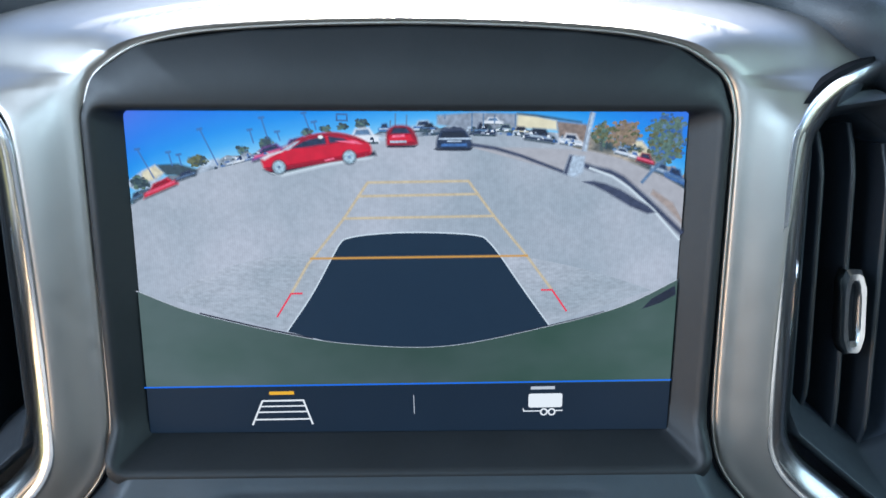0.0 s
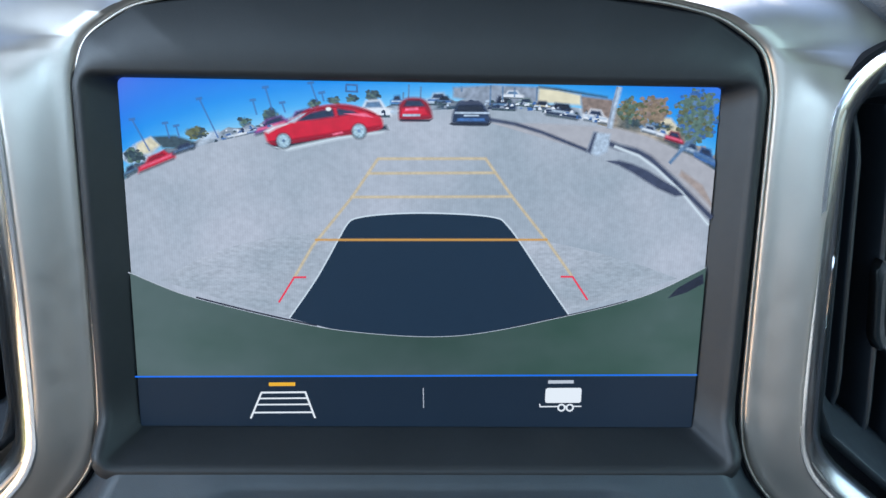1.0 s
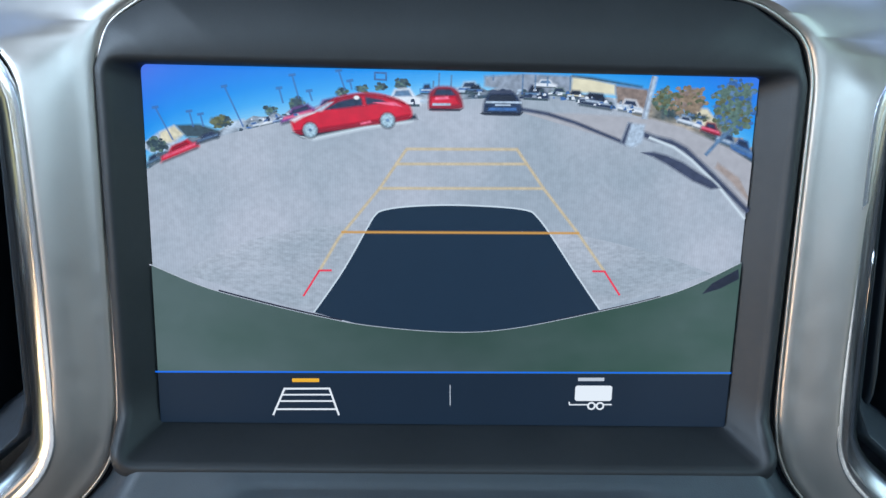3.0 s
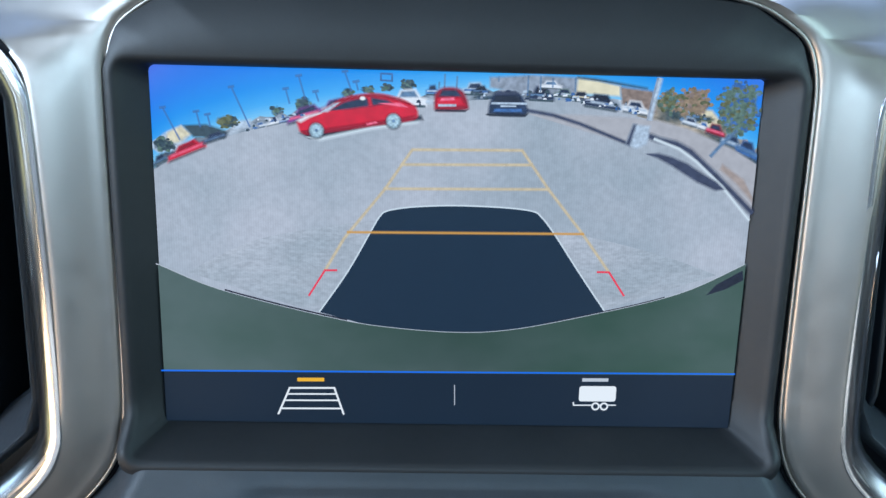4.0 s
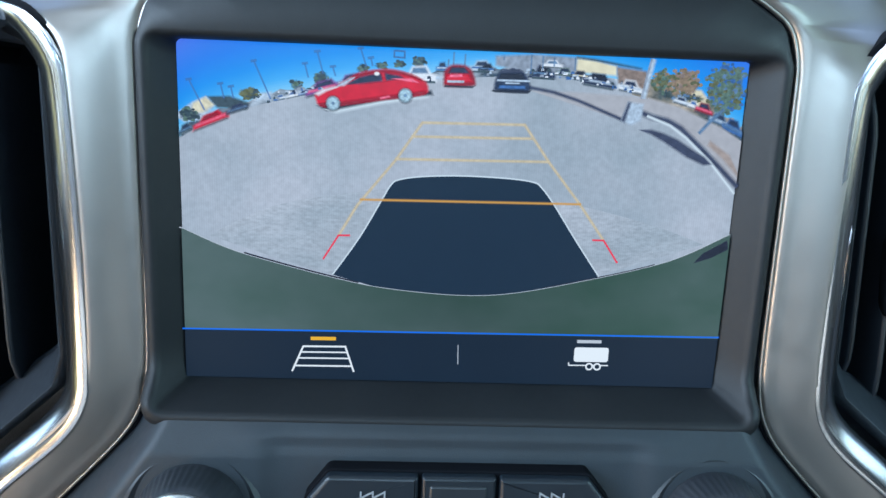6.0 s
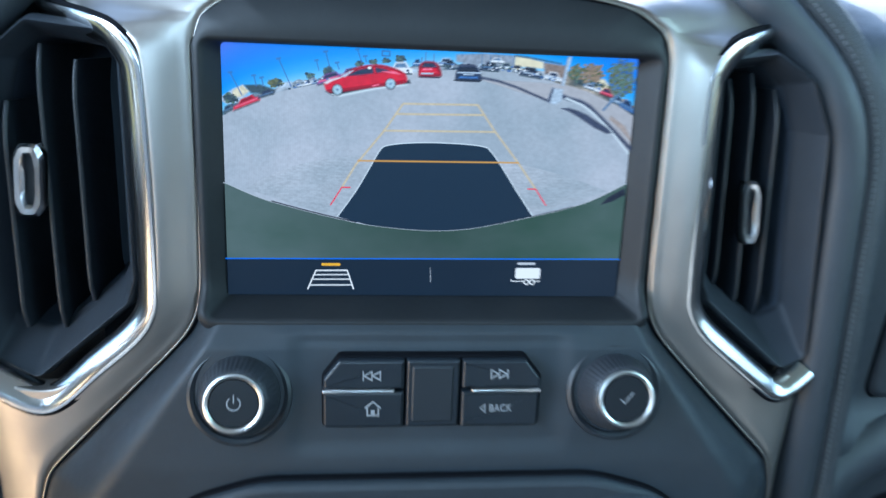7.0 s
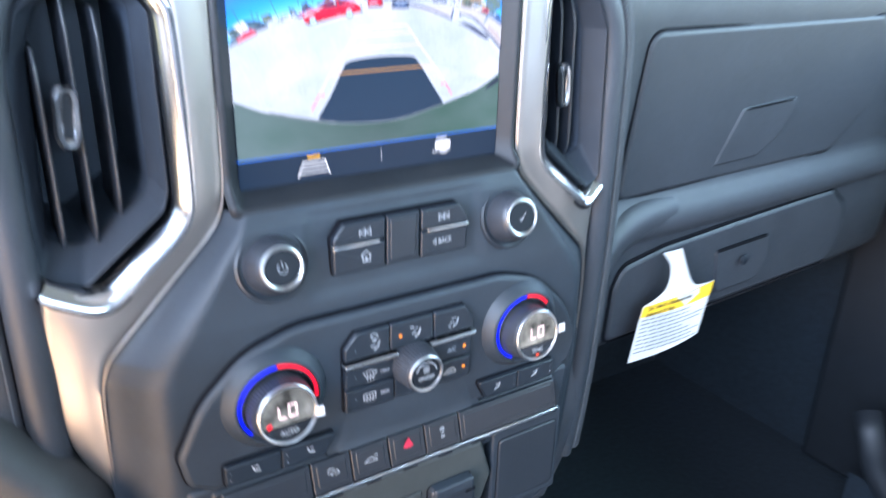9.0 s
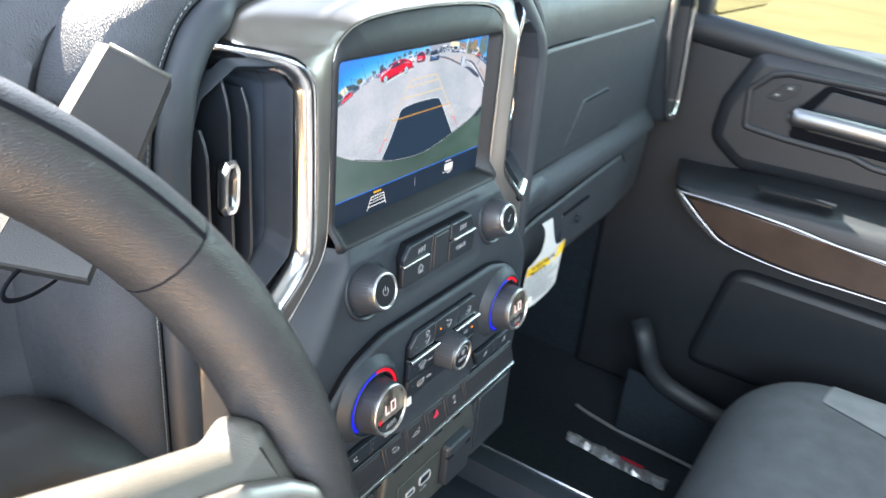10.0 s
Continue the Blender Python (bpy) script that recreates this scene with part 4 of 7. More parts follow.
image("tree_shadow", [[(55.1, 21.6), (59.2, 21.4), (63.0, 22.3), (67.9, 24.2), (72.8, 27.1), (77.1, 29.4), (79.7, 31.7), (77.0, 32.1), (71.4, 29.8), (66.4, 26.9), (63.2, 25.0), (59.0, 22.9)]], S_KERB)
image("tree_trunk", [], S_BLUEGREY, [([(81.7, 14.2), (77.7, 18.1), (74.4, 22.1)], 0.80)])
image("tree_trunk", [], S_SHADE, [([(62.6, 8.9), (62.4, 11.4)], 0.50)])
image("lamp_post", [], S_MIST, [([(57.9, -0.2), (56.7, 5.9), (55.7, 12.0)], 1.00)])
image("lamp_post_side", [], S_GREYWALL, [([(57.2, -0.2), (56.0, 5.9), (55.0, 12.0)], 0.40)])
image("lamp_post_base", [[(49.1, 19.0), (51.0, 13.1), (56.0, 13.6), (55.4, 18.8), (52.5, 20.2)]], S_MIST)
image("lamp_post_base_shade", [[(49.1, 19.0), (51.0, 13.1), (52.0, 13.2), (50.4, 19.6)]], S_KERB)
image("lamp_post", [], S_POLE, [([(-84.8, 11.4), (-80.2, 20.6)], 0.30), ([(-85.7, 11.6), (-83.8, 11.3)], 0.45)])
image("lamp_post", [], S_POLE, [([(-65.0, 5.2), (-60.0, 16.5)], 0.30), ([(-66.0, 5.4), (-64.1, 5.0)], 0.45)])
image("lamp_post", [], S_POLE, [([(-75.2, 12.4), (-74.2, 16.8)], 0.30), ([(-76.2, 12.5), (-74.3, 12.2)], 0.45)])
image("lamp_post", [], S_POLE, [([(-45.8, 1.7), (-44.0, 8.2)], 0.30), ([(-46.8, 1.8), (-44.8, 1.5)], 0.45)])
image("lamp_post", [], S_POLE, [([(-32.7, 0.1), (-30.8, 5.7)], 0.30), ([(-33.6, 0.3), (-31.7, 0.0)], 0.45)])
image("lamp_post", [], S_POLE, [([(-49.6, 5.3), (-48.5, 9.6)], 0.30), ([(-50.5, 5.5), (-48.6, 5.2)], 0.45)])
image("lamp_post", [], S_POLE, [([(-72.1, 13.1), (-71.3, 16.7)], 0.30), ([(-73.0, 13.3), (-71.1, 12.9)], 0.45)])
image("lamp_post", [], S_POLE, [([(-41.1, 6.0), (-40.2, 8.8)], 0.30), ([(-42.0, 6.1), (-40.1, 5.8)], 0.45)])
image("lamp_post", [], S_POLE, [([(-29.5, 2.9), (-28.9, 5.4)], 0.30), ([(-30.5, 3.1), (-28.5, 2.7)], 0.45)])
image("lamp_post", [], S_BLUEGREY, [([(-4.1, 0.2), (-4.2, 4.2)], 0.30)])
image("lamp_post", [], S_BLUEGREY, [([(-0.6, 0.7), (-0.7, 4.2)], 0.30)])
image("lamp_post", [], S_BLUEGREY, [([(11.4, 0.4), (11.3, 2.0)], 0.30)])
image("lamp_post", [], S_BLUEGREY, [([(19.8, 0.0), (19.8, 5.0)], 0.30)])
image("lamp_post", [], S_BLUEGREY, [([(23.4, 0.2), (23.4, 4.6)], 0.30)])
image("lamp_post", [], S_BLUEGREY, [([(26.9, 0.6), (26.9, 3.3)], 0.30)])
image("lamp_post", [], S_BLUEGREY, [([(33.4, 0.3), (33.5, 4.4)], 0.30)])
image("lamp_post", [], S_BLUEGREY, [([(-5.7, 2.4), (-5.8, 4.3)], 0.30)])
image("sign_board", [], S_MIDBLUE, [([(-22.4, 0.5), (-19.2, 0.6), (-19.2, 2.5), (-22.4, 2.4), (-22.4, 0.4)], 0.5)])
# red saloon in the middle distance
image("red_saloon_shadow", [[(-45.8, 17.9), (-42.9, 19.4), (-38.1, 19.0), (-25.0, 15.8), (-15.3, 14.0), (-10.1, 13.3), (-10.7, 12.0), (-25.0, 13.1), (-42.9, 16.2)]], S_BLACK)
image("red_saloon_glint", [[(-44.2, 18.8), (-40.0, 20.0), (-25.0, 16.5), (-11.7, 14.3), (-11.4, 13.8), (-25.0, 15.5), (-40.0, 19.0)]], PALE)
image("red_saloon", [curve2([(-46.1, 16.2), (-46.4, 14.6), (-44.4, 13.2), (-40.4, 12.0), (-37.1, 10.0), (-33.1, 7.7), (-28.2, 6.5), (-22.6, 6.2), (-16.9, 7.4), (-12.9, 9.2), (-11.7, 11.2), (-12.4, 13.0), (-16.9, 14.1), (-25.0, 15.2), (-38.0, 17.4), (-43.7, 18.1), (-45.8, 17.2)], 4)], S_RED)
# roof and flank drawn darker as shade, bonnet white as a highlight
image("red_saloon_roof", [curve2([(-37.9, 11.0), (-33.4, 7.9), (-28.2, 6.6), (-22.6, 6.3), (-16.9, 7.4), (-13.4, 9.2), (-16.9, 8.3), (-22.6, 7.2), (-27.9, 7.3), (-32.8, 8.6), (-37.0, 11.1)], 3)], S_DARKRED)
image("red_saloon_windows", [[(-37.0, 11.3), (-33.1, 8.8), (-29.5, 7.8), (-25.0, 7.2), (-20.5, 7.9), (-19.2, 8.7), (-25.0, 9.7), (-31.5, 10.7)]], S_DARK)
image("red_saloon_windscreen", [[(-40.2, 12.0), (-36.0, 9.3), (-34.0, 8.8), (-37.6, 11.6)]], S_MIST)
image("red_saloon_pillar", [[(-26.3, 7.2), (-25.3, 7.2), (-24.7, 9.7), (-25.8, 9.9)]], S_RED)
image("red_saloon_bonnet_highlight", [[(-46.4, 14.3), (-44.1, 13.0), (-40.2, 12.0), (-39.2, 12.1), (-42.8, 13.3), (-45.4, 14.8)]], S_WHITE)
image("red_saloon_flank", [[(-45.8, 17.2), (-38.0, 16.4), (-25.0, 14.2), (-16.9, 12.9), (-12.4, 12.1), (-12.5, 13.0), (-16.9, 14.1), (-25.0, 15.4), (-38.0, 17.5), (-43.6, 18.3)]], S_DARKRED)
image("red_saloon_glint", [[(-23.4, 8.8), (-16.9, 8.6), (-14.3, 9.9), (-17.9, 9.6)]], S_ROSE)
image("red_saloon_glint", [[(-26.6, 14.7), (-23.7, 14.0), (-23.4, 14.5), (-26.3, 15.2)]], S_ROSE)
image("red_saloon_glare", [oval(-27.6, 7.6, 0.8, 0.55)], S_ICON)
image("red_saloon_tyre", [oval(-40.9, 17.1, 2.3, 2.35)], S_BLACK)
image("red_saloon_wheel", [oval(-40.9, 17.0, 1.9, 1.95)], S_RIM)
image("red_saloon_hub", [oval(-40.9, 17.0, 0.45, 0.45)], S_BLUEGREY)
image("red_saloon_tyre", [oval(-18.7, 13.9, 2.3, 2.35)], S_BLACK)
image("red_saloon_wheel", [oval(-18.7, 13.8, 1.9, 1.95)], S_RIM)
image("red_saloon_hub", [oval(-18.7, 13.8, 0.45, 0.45)], S_BLUEGREY)
# red hatchback and dark car seen from behind
image("red_hatchback", [curve2([(-7.0, 10.3), (-7.1, 6.8), (-6.0, 4.8), (-4.1, 3.9), (-0.5, 4.0), (1.5, 5.4), (2.9, 8.9), (1.9, 10.3), (-5.6, 10.8)], 3)], S_DARKRED)
image("red_hatchback_glass", [[(-5.6, 6.5), (-4.8, 4.7), (-0.8, 4.6), (0.7, 6.4)]], S_DARK)
image("red_hatchback_body", [[(-6.5, 9.4), (-6.3, 7.0), (0.5, 6.7), (1.9, 8.9)]], S_RED)
image("red_hatchback_lamps", [[(-5.3, 7.8), (-5.1, 7.0), (-1.4, 6.7), (-1.1, 7.5)]], S_ROSE)
image("red_hatchback_plate", [[(-5.9, 9.4), (-5.9, 8.7), (-0.7, 8.6), (-0.7, 9.3)]], S_MIST)
image("red_hatchback_shadow", [[(-6.9, 10.8), (-6.5, 10.2), (2.2, 10.2), (3.2, 9.7), (1.9, 10.8)]], S_BLACK)
image("dark_car", [curve2([(8.5, 11.2), (8.8, 8.1), (9.9, 5.8), (11.4, 4.9), (16.3, 4.8), (18.3, 6.0), (19.6, 8.3), (19.6, 11.3), (14.0, 11.7)], 3)], S_DARK)
image("dark_car_roof", [[(9.9, 5.8), (11.1, 4.7), (16.3, 4.5), (17.6, 5.5)]], S_KERB)
image("dark_car_glass", [[(9.9, 7.8), (10.7, 6.0), (17.3, 5.8), (18.4, 7.6)]], S_BLACK)
image("dark_car_lamps", [[(9.3, 8.4), (9.5, 7.8), (19.7, 7.7), (19.7, 8.3)]], S_MIST)
image("dark_car_plate", [[(10.1, 10.5), (10.2, 9.6), (18.2, 9.5), (18.4, 10.4)]], S_MIDBLUE)
image("dark_car_plate", [[(12.0, 9.1), (12.1, 8.6), (16.5, 8.6), (16.7, 9.0)]], S_MIST)
image("dark_car_shadow", [[(7.8, 11.4), (8.5, 11.0), (19.6, 10.9), (20.5, 10.6), (19.3, 11.8), (9.1, 11.8)]], S_BLACK)
# own truck: shadow, bumper
SHADOW = curve2([(-40.4, 71.6), (-31.8, 58.9), (-25.0, 46.6), (-22.2, 41.8), (-19.6, 40.1), (-12, 38.9), (0, 38.3), (14, 38.6), (22.6, 39.5), (25.4, 41.2), (29.5, 46.2), (37.8, 58.2), (46.2, 69.9)], 5)
image("truck_shadow_edge", [], PALE, [(SHADOW, 0.9)])
image("truck_shadow", [SHADOW + [(20, 77), (0, 79), (-24, 76)]], SHADE)
BUMP = curve2([(-89.0, 57.4), (-73.9, 63.9), (-58.9, 68.2), (-40.4, 72.6), (-23.4, 75.7), (0.7, 77.4), (19.7, 76.0), (45.4, 70.4), (62.4, 66.0), (74.2, 61.7), (88.4, 54.2)], 6)
image("bumper_gap", [], S_BLACK, [(BUMP[8:22], 1.4)])
image("bumper_gap", [], S_BLACK, [(BUMP[38:50], 1.0)])
image("bumper_edge", [], S_GREY, [(BUMP, 0.35)])
image("truck_bumper", [BUMP + [(88.8, 91), (-89.2, 92.2)]], BUMPER)
image("trailer_socket", [[(77.2, 64.2), (80, 60.8), (87.6, 56.2), (88.2, 59.2), (83, 62.2)]], S_BLACK)
# guide lines
for pts in ([(-38.8, 58.6), (-33, 48.6), (-20.9, 33.5), (-13.2, 22.0)], [(46.7, 57.3), (38.4, 46.2), (27.2, 32.7), (18.9, 21.4)]):
    image("guide_line", [], ORANGE, [(pts, 0.6)])
for pts in ([(-13.4, 21.9), (19.2, 21.4)], [(-16.4, 26.3), (22.2, 25.6)], [(-21.4, 33.5), (27.6, 32.7)]):
    image("guide_bar", [], ORANGE, [(pts, 0.6)])
image("guide_bar", [], ORANGE_DEEP, [([(-32.2, 46.7), (38.6, 45.9)], 0.5)])
for pts in ([(-43.7, 66.5), (-38.8, 58.5), (-35.1, 58.4)], [(52.0, 64.9), (46.9, 57.5), (43.2, 57.5)]):
    image("guide_mark", [], GUIDE_RED, [(pts, 0.6)])
# menu bar
image("menu_bar", [[(-89.4, 91.3), (89.0, 90.0), (89.2, 107.6), (-89.4, 107.6)]], BAR)
image("menu_line", [], BLUE_LINE, [([(-89.2, 91.1), (88.8, 89.5)], 0.5)])
image("menu_marker", [[(-47.6, 92.8), (-39.3, 92.7), (-39.3, 93.9), (-47.6, 94.0)]], S_GOLD)
image("guide_icon", [], S_ICON, [([(-53.7, 105.0), (-50.0, 96.2), (-36.2, 96.0), (-33.3, 104.8)], 0.6), ([(-50.9, 98.2), (-35.6, 98.0)], 0.5), ([(-51.6, 100.3), (-35.0, 100.1)], 0.5), ([(-52.6, 103.0), (-34.0, 102.8)], 0.55)])
image("menu_divider", [], S_GREY, [([(1.1, 94.4), (1.3, 101.2)], 0.25)])
image("menu_marker", [[(40.9, 91.6), (49.1, 91.5), (49.1, 92.6), (40.9, 92.7)]], S_GREY)
image("trailer_icon", [rpoly([(40.2, 94.2), (51.8, 94.1), (51.8, 99.2), (40.2, 99.3)], 0.9, 4)], S_ICON)
image("trailer_drawbar", [], S_ICON, [([(38.5, 99.6), (38.7, 100.6), (52.0, 100.4)], 0.4)])
for u in (45.6, 48.3):
    image("trailer_wheel", [oval(u, 100.9, 1.35, 1.35)], S_ICON)
    image("trailer_hub", [oval(u, 100.9, 0.8, 0.8)], BAR)


# ---- rotary knobs ----
def media_knob():
    x, z = -0.0825, 0.7080
    k = thing("rotary_knob", "dark rubber rotary knob with chrome ring and power symbol", "knob", (x, 0.222, z), "media knobs")
    m = pose(x, 0.2215, z, -13, 0, 0)
    part("knob_seat", revolve([(0.0230, 0.0045), (0.0220, -0.0005), (0.0205, -0.0014), (0.0190, -0.0006), (0.0184, 0.003), (0.0184, 0.008)], cap0=False), PLASTIC_SMOOTH, k, m=m)
    part("knob_body", ribbed([(0.0172, 0.004, 0), (0.0172, -0.002, 0.4), (0.0166, -0.0045, 1), (0.0145, -0.0115, 1), (0.0134, -0.0142, 0.3), (0.0124, -0.0152, 0)], depth=0.00014), RUBBER, k, angle=60, m=m)
    part("chrome_ring", revolve([(0.0126, -0.0148), (0.0126, -0.0158), (0.0122, -0.0165), (0.0114, -0.0168), (0.0104, -0.0162), (0.0099, -0.0145)], cap0=False, cap1=False), RING_CHROME, k, "thin chrome ring", m=m)
    part("cap", revolve([(0.0102, -0.0150), (0.0098, -0.0160), (0.0002, -0.0161)], cap0=False), CAP, k, m=m)
    b = bmesh.new()
    ribbon(b, arc(0, 0, 0.0027, 125, 415), 0.0004, -0.0163)
    ribbon(b, [(0, 0.0004), (0, 0.0038)], 0.0004, -0.0163)
    part("power_symbol", b, WHITE_INK, k, m=m)
    return k


knob = media_knob()
mate = copy_thing(knob, Matrix.Translation((0.0825, 0.222, 0.7085)))
mate["label"] = "dark rubber rotary knob with chrome ring and tick symbol"
for child in list(mate.children):
    if child.name.startswith("power_symbol"):
        bpy.data.objects.remove(child)
bm = bmesh.new()
ribbon(bm, [(-0.0026, 0.0), (-0.0009, -0.0018), (0.0030, 0.0028)], 0.0004, -0.0163)
part("tick_symbol", bm, WHITE_INK, mate, m=pose(0.0825, 0.2215, 0.7085, -13, 0, 0))

# ---- media button bank ----
bank = thing("media_button_bank", "dark plastic media buttons with bright divider strips", "buttons", (0, 0.222, 0.693))
OUT = [(-0.0478, 0.6930, 0.003), (0.0482, 0.6930, 0.003), (0.0482, 0.7168, 0.003), (0.0405, 0.7262, 0.003), (-0.0405, 0.7262, 0.003), (-0.0478, 0.7168, 0.003)]
part("bank_gap", slab(rpoly(OUT, 0.003, 4), 0.2205, 0.006, 0.0005), SEAM, bank)
for s in (-1, 1):
    up = rpoly([(s * 0.0126, 0.7122), (s * 0.0470, 0.7122), (s * 0.0470, 0.7166, 0.002), (s * 0.0402, 0.7253, 0.002), (s * 0.0126, 0.7253)], 0.0009, 4)
    lo = rpoly([(s * 0.0126, 0.6940), (s * 0.0470, 0.6940, 0.0025), (s * 0.0470, 0.7108), (s * 0.0126, 0.7108)], 0.0009, 4)
    part("button", slab(up, 0.2172, 0.006, 0.0012, 0.0), BUTTON, bank)
    part("button", slab(lo, 0.2172, 0.006, 0.0012), BUTTON, bank)
    part("strip", slab(rpoly(box2(min(s * 0.0168, s * 0.0475), max(s * 0.0168, s * 0.0475), 0.7105, 0.7124), 0.0004, 3), 0.2160, 0.005, 0.0007), SATIN_CHROME, bank, "bright satin divider strip")
part("center_button", slab(rpoly(box2(-0.0115, 0.0115, 0.6940, 0.7253), 0.0010, 4), 0.2176, 0.006, 0.0012), BUTTON, bank)
part("center_pad", slab(rpoly(box2(-0.0092, 0.0088, 0.6965, 0.7228), 0.0015, 4), 0.2170, 0.003, 0.0009), PLASTIC_SMOOTH, bank)


def triangle_pair(cx, cz, s, y):
    b = bmesh.new()
    for k in (0, 1):
        x0 = cx + s * (k * 0.0036 - 0.0034)
        ribbon(b, [(x0, cz - 0.0020), (x0 + s * 0.0034, cz), (x0, cz + 0.0020)], 0.0005, y, closed=True)
    ribbon(b, [(cx + s * 0.0039, cz - 0.0022), (cx + s * 0.0039, cz + 0.0022)], 0.0005, y)
    return b


part("previous_symbol", triangle_pair(-0.0262, 0.7185, -1, 0.2169), WHITE_INK, bank)
part("next_symbol", triangle_pair(0.0285, 0.7190, 1, 0.2169), WHITE_INK, bank)
bm = bmesh.new()
hx, hz = -0.0258, 0.7030
ribbon(bm, [(hx - 0.0034, hz + 0.0004), (hx, hz + 0.0034), (hx + 0.0034, hz + 0.0004)], 0.0006, 0.2169)
ribbon(bm, [(hx - 0.0024, hz + 0.0006), (hx - 0.0024, hz - 0.0030), (hx + 0.0024, hz - 0.0030), (hx + 0.0024, hz + 0.0006)], 0.0006, 0.2169)
flat(bm, box2(hx - 0.0008, hx + 0.0008, hz - 0.0030, hz - 0.0006), 0.2169)
part("home_symbol", bm, WHITE_INK, bank)
writing("back_legend", "BACK", 0.0048, (0.0300, 0.2170, 0.7028), WHITE_INK, bank, wide=0.82)
bm = bmesh.new()
ribbon(bm, [(0.0232, 0.7010), (0.0212, 0.7028), (0.0232, 0.7046)], 0.0004, 0.2169, closed=True)
part("back_arrow", bm, WHITE_INK, bank)


# ---- climate panel ----
CL = [(-0.1290, 0.5768, 0.006), (0.1270, 0.5768, 0.006), (0.1425, 0.5860, 0.010), (0.1478, 0.606, 0.012), (0.1330, 0.636, 0.05), (0.1060, 0.6615, 0.05), (0.0740, 0.6710, 0.06), (-0.0740, 0.6710, 0.06), (-0.1060, 0.6615, 0.05), (-0.1330, 0.636, 0.05), (-0.1478, 0.606, 0.012), (-0.1440, 0.5860, 0.010)]
cl = rpoly(CL, 0.006, 6)
part("climate_gap", slab(inset(cl, -0.0009), 0.2138, 0.016, 0.0006), SEAM, stack)
part("climate_plate", slab(cl, 0.2104, 0.018, 0.0036), PLASTIC, stack, "dark grained climate plate")
part("switch_bay", slab(rpoly([(-0.1400, 0.532), (0.1400, 0.532), (0.1455, 0.579), (-0.1455, 0.579)], 0.006, 5), 0.2142, 0.016, 0.0030), PLASTIC, stack, "dark plastic bay behind the switch row")
part("climate_shelf", loft([[(x * k, mix(0.2108, y, ease((1 - abs(k)) / 0.2)), z) for k in (-1.0, -0.95, -0.9, -0.85, -0.8, -0.4, 0.0, 0.4, 0.8, 0.85, 0.9, 0.95, 1.0)] for x, y, z in ((0.0500, 0.2108, 0.6030), (0.0510, 0.2101, 0.5980), (0.0525, 0.2099, 0.5900), (0.0550, 0.2096, 0.5830), (0.0580, 0.2090, 0.5780), (0.0590, 0.2082, 0.5760), (0.0590, 0.2112, 0.5750))], False), PLASTIC, stack, "shallow scooped shelf", angle=60)
cbank = thing("climate_button_bank", "dark climate buttons with white symbols and amber lights", "buttons", (0, 0.214, 0.604))
OC = [(-0.0478, 0.6038, 0.003), (0.0468, 0.6038, 0.003), (0.0482, 0.6490, 0.003), (0.0405, 0.6598, 0.003), (-0.0395, 0.6598, 0.003), (-0.0478, 0.6500, 0.003)]
part("bank_gap", slab(rpoly(OC, 0.003, 4), 0.2088, 0.006, 0.0005), SEAM, cbank)
TOPS = ([(-0.0468, 0.6412), (-0.0162, 0.6412), (-0.0162, 0.6590), (-0.0390, 0.6590, 0.0022), (-0.0468, 0.6497, 0.0022)], [(-0.0156, 0.6412), (0.0156, 0.6412), (0.0156, 0.6590), (-0.0156, 0.6590)], [(0.0162, 0.6412), (0.0472, 0.6412), (0.0472, 0.6487, 0.002), (0.0400, 0.6590, 0.002), (0.0162, 0.6590)])
for lp in TOPS:
    part("button", slab(rpoly(lp, 0.0016, 4), 0.2057, 0.006, 0.0012), BUTTON, cbank)
for x0, x1 in ((-0.0468, -0.0125), (0.0145, 0.0464)):
    for z0, z1 in ((0.6215, 0.6358), (0.6048, 0.6205)):
        part("button", slab(rpoly(box2(x0, x1, z0, z1), 0.0010, 4), 0.2060, 0.006, 0.0012), BUTTON, cbank)
part("center_filler", slab(rpoly(box2(-0.0119, 0.0139, 0.6046, 0.6360), 0.0010, 4), 0.2068, 0.006, 0.0010), BUTTON, cbank)
for x0, x1 in ((-0.0478, -0.0110), (0.0125, 0.0480)):
    part("strip", slab(rpoly(box2(x0, x1, 0.6366, 0.6398), 0.0008, 3), 0.2028, 0.006, 0.0011), CHROME, cbank, "bright chrome divider strip")


def person_vent_symbol(b, cx, cz, y, k=1.0):
    """Airflow symbols: a bent seat line with short arrows, no figure."""
    ribbon(b, [(cx - 0.0012 * k, cz - 0.0040), (cx + 0.0016 * k, cz - 0.0020), (cx + 0.0030 * k, cz + 0.0018)], 0.0008, y)
    ribbon(b, [(cx - 0.0036 * k, cz - 0.0010), (cx - 0.0004 * k, cz - 0.0004)], 0.0006, y)
    ribbon(b, [(cx - 0.0024 * k, cz + 0.0024), (cx + 0.0010 * k, cz + 0.0024)], 0.0005, y)


ysym = 0.2054
bm = bmesh.new()
person_vent_symbol(bm, -0.0262, 0.6490, ysym)
ribbon(bm, arc(-0.0270, 0.6538, 0.0026, 20, 160, 8), 0.0006, ysym)
ribbon(bm, [(-0.0296, 0.6545), (-0.0270, 0.6525), (-0.0244, 0.6545)], 0.0005, ysym)
part("defrost_feet_symbol", bm, WHITE_INK, cbank)
bm = bmesh.new()
person_vent_symbol(bm, 0.0030, 0.6500, ysym)
ribbon(bm, [(-0.0020, 0.6538), (0.0006, 0.6538)], 0.0008, ysym)
part("face_air_symbol", bm, WHITE_INK, cbank)
bm = bmesh.new()
person_vent_symbol(bm, 0.0318, 0.6498, ysym)
ribbon(bm, [(0.0270, 0.6475), (0.0290, 0.6455)], 0.0007, ysym)
part("feet_air_symbol", bm, WHITE_INK, cbank)
bm = bmesh.new()
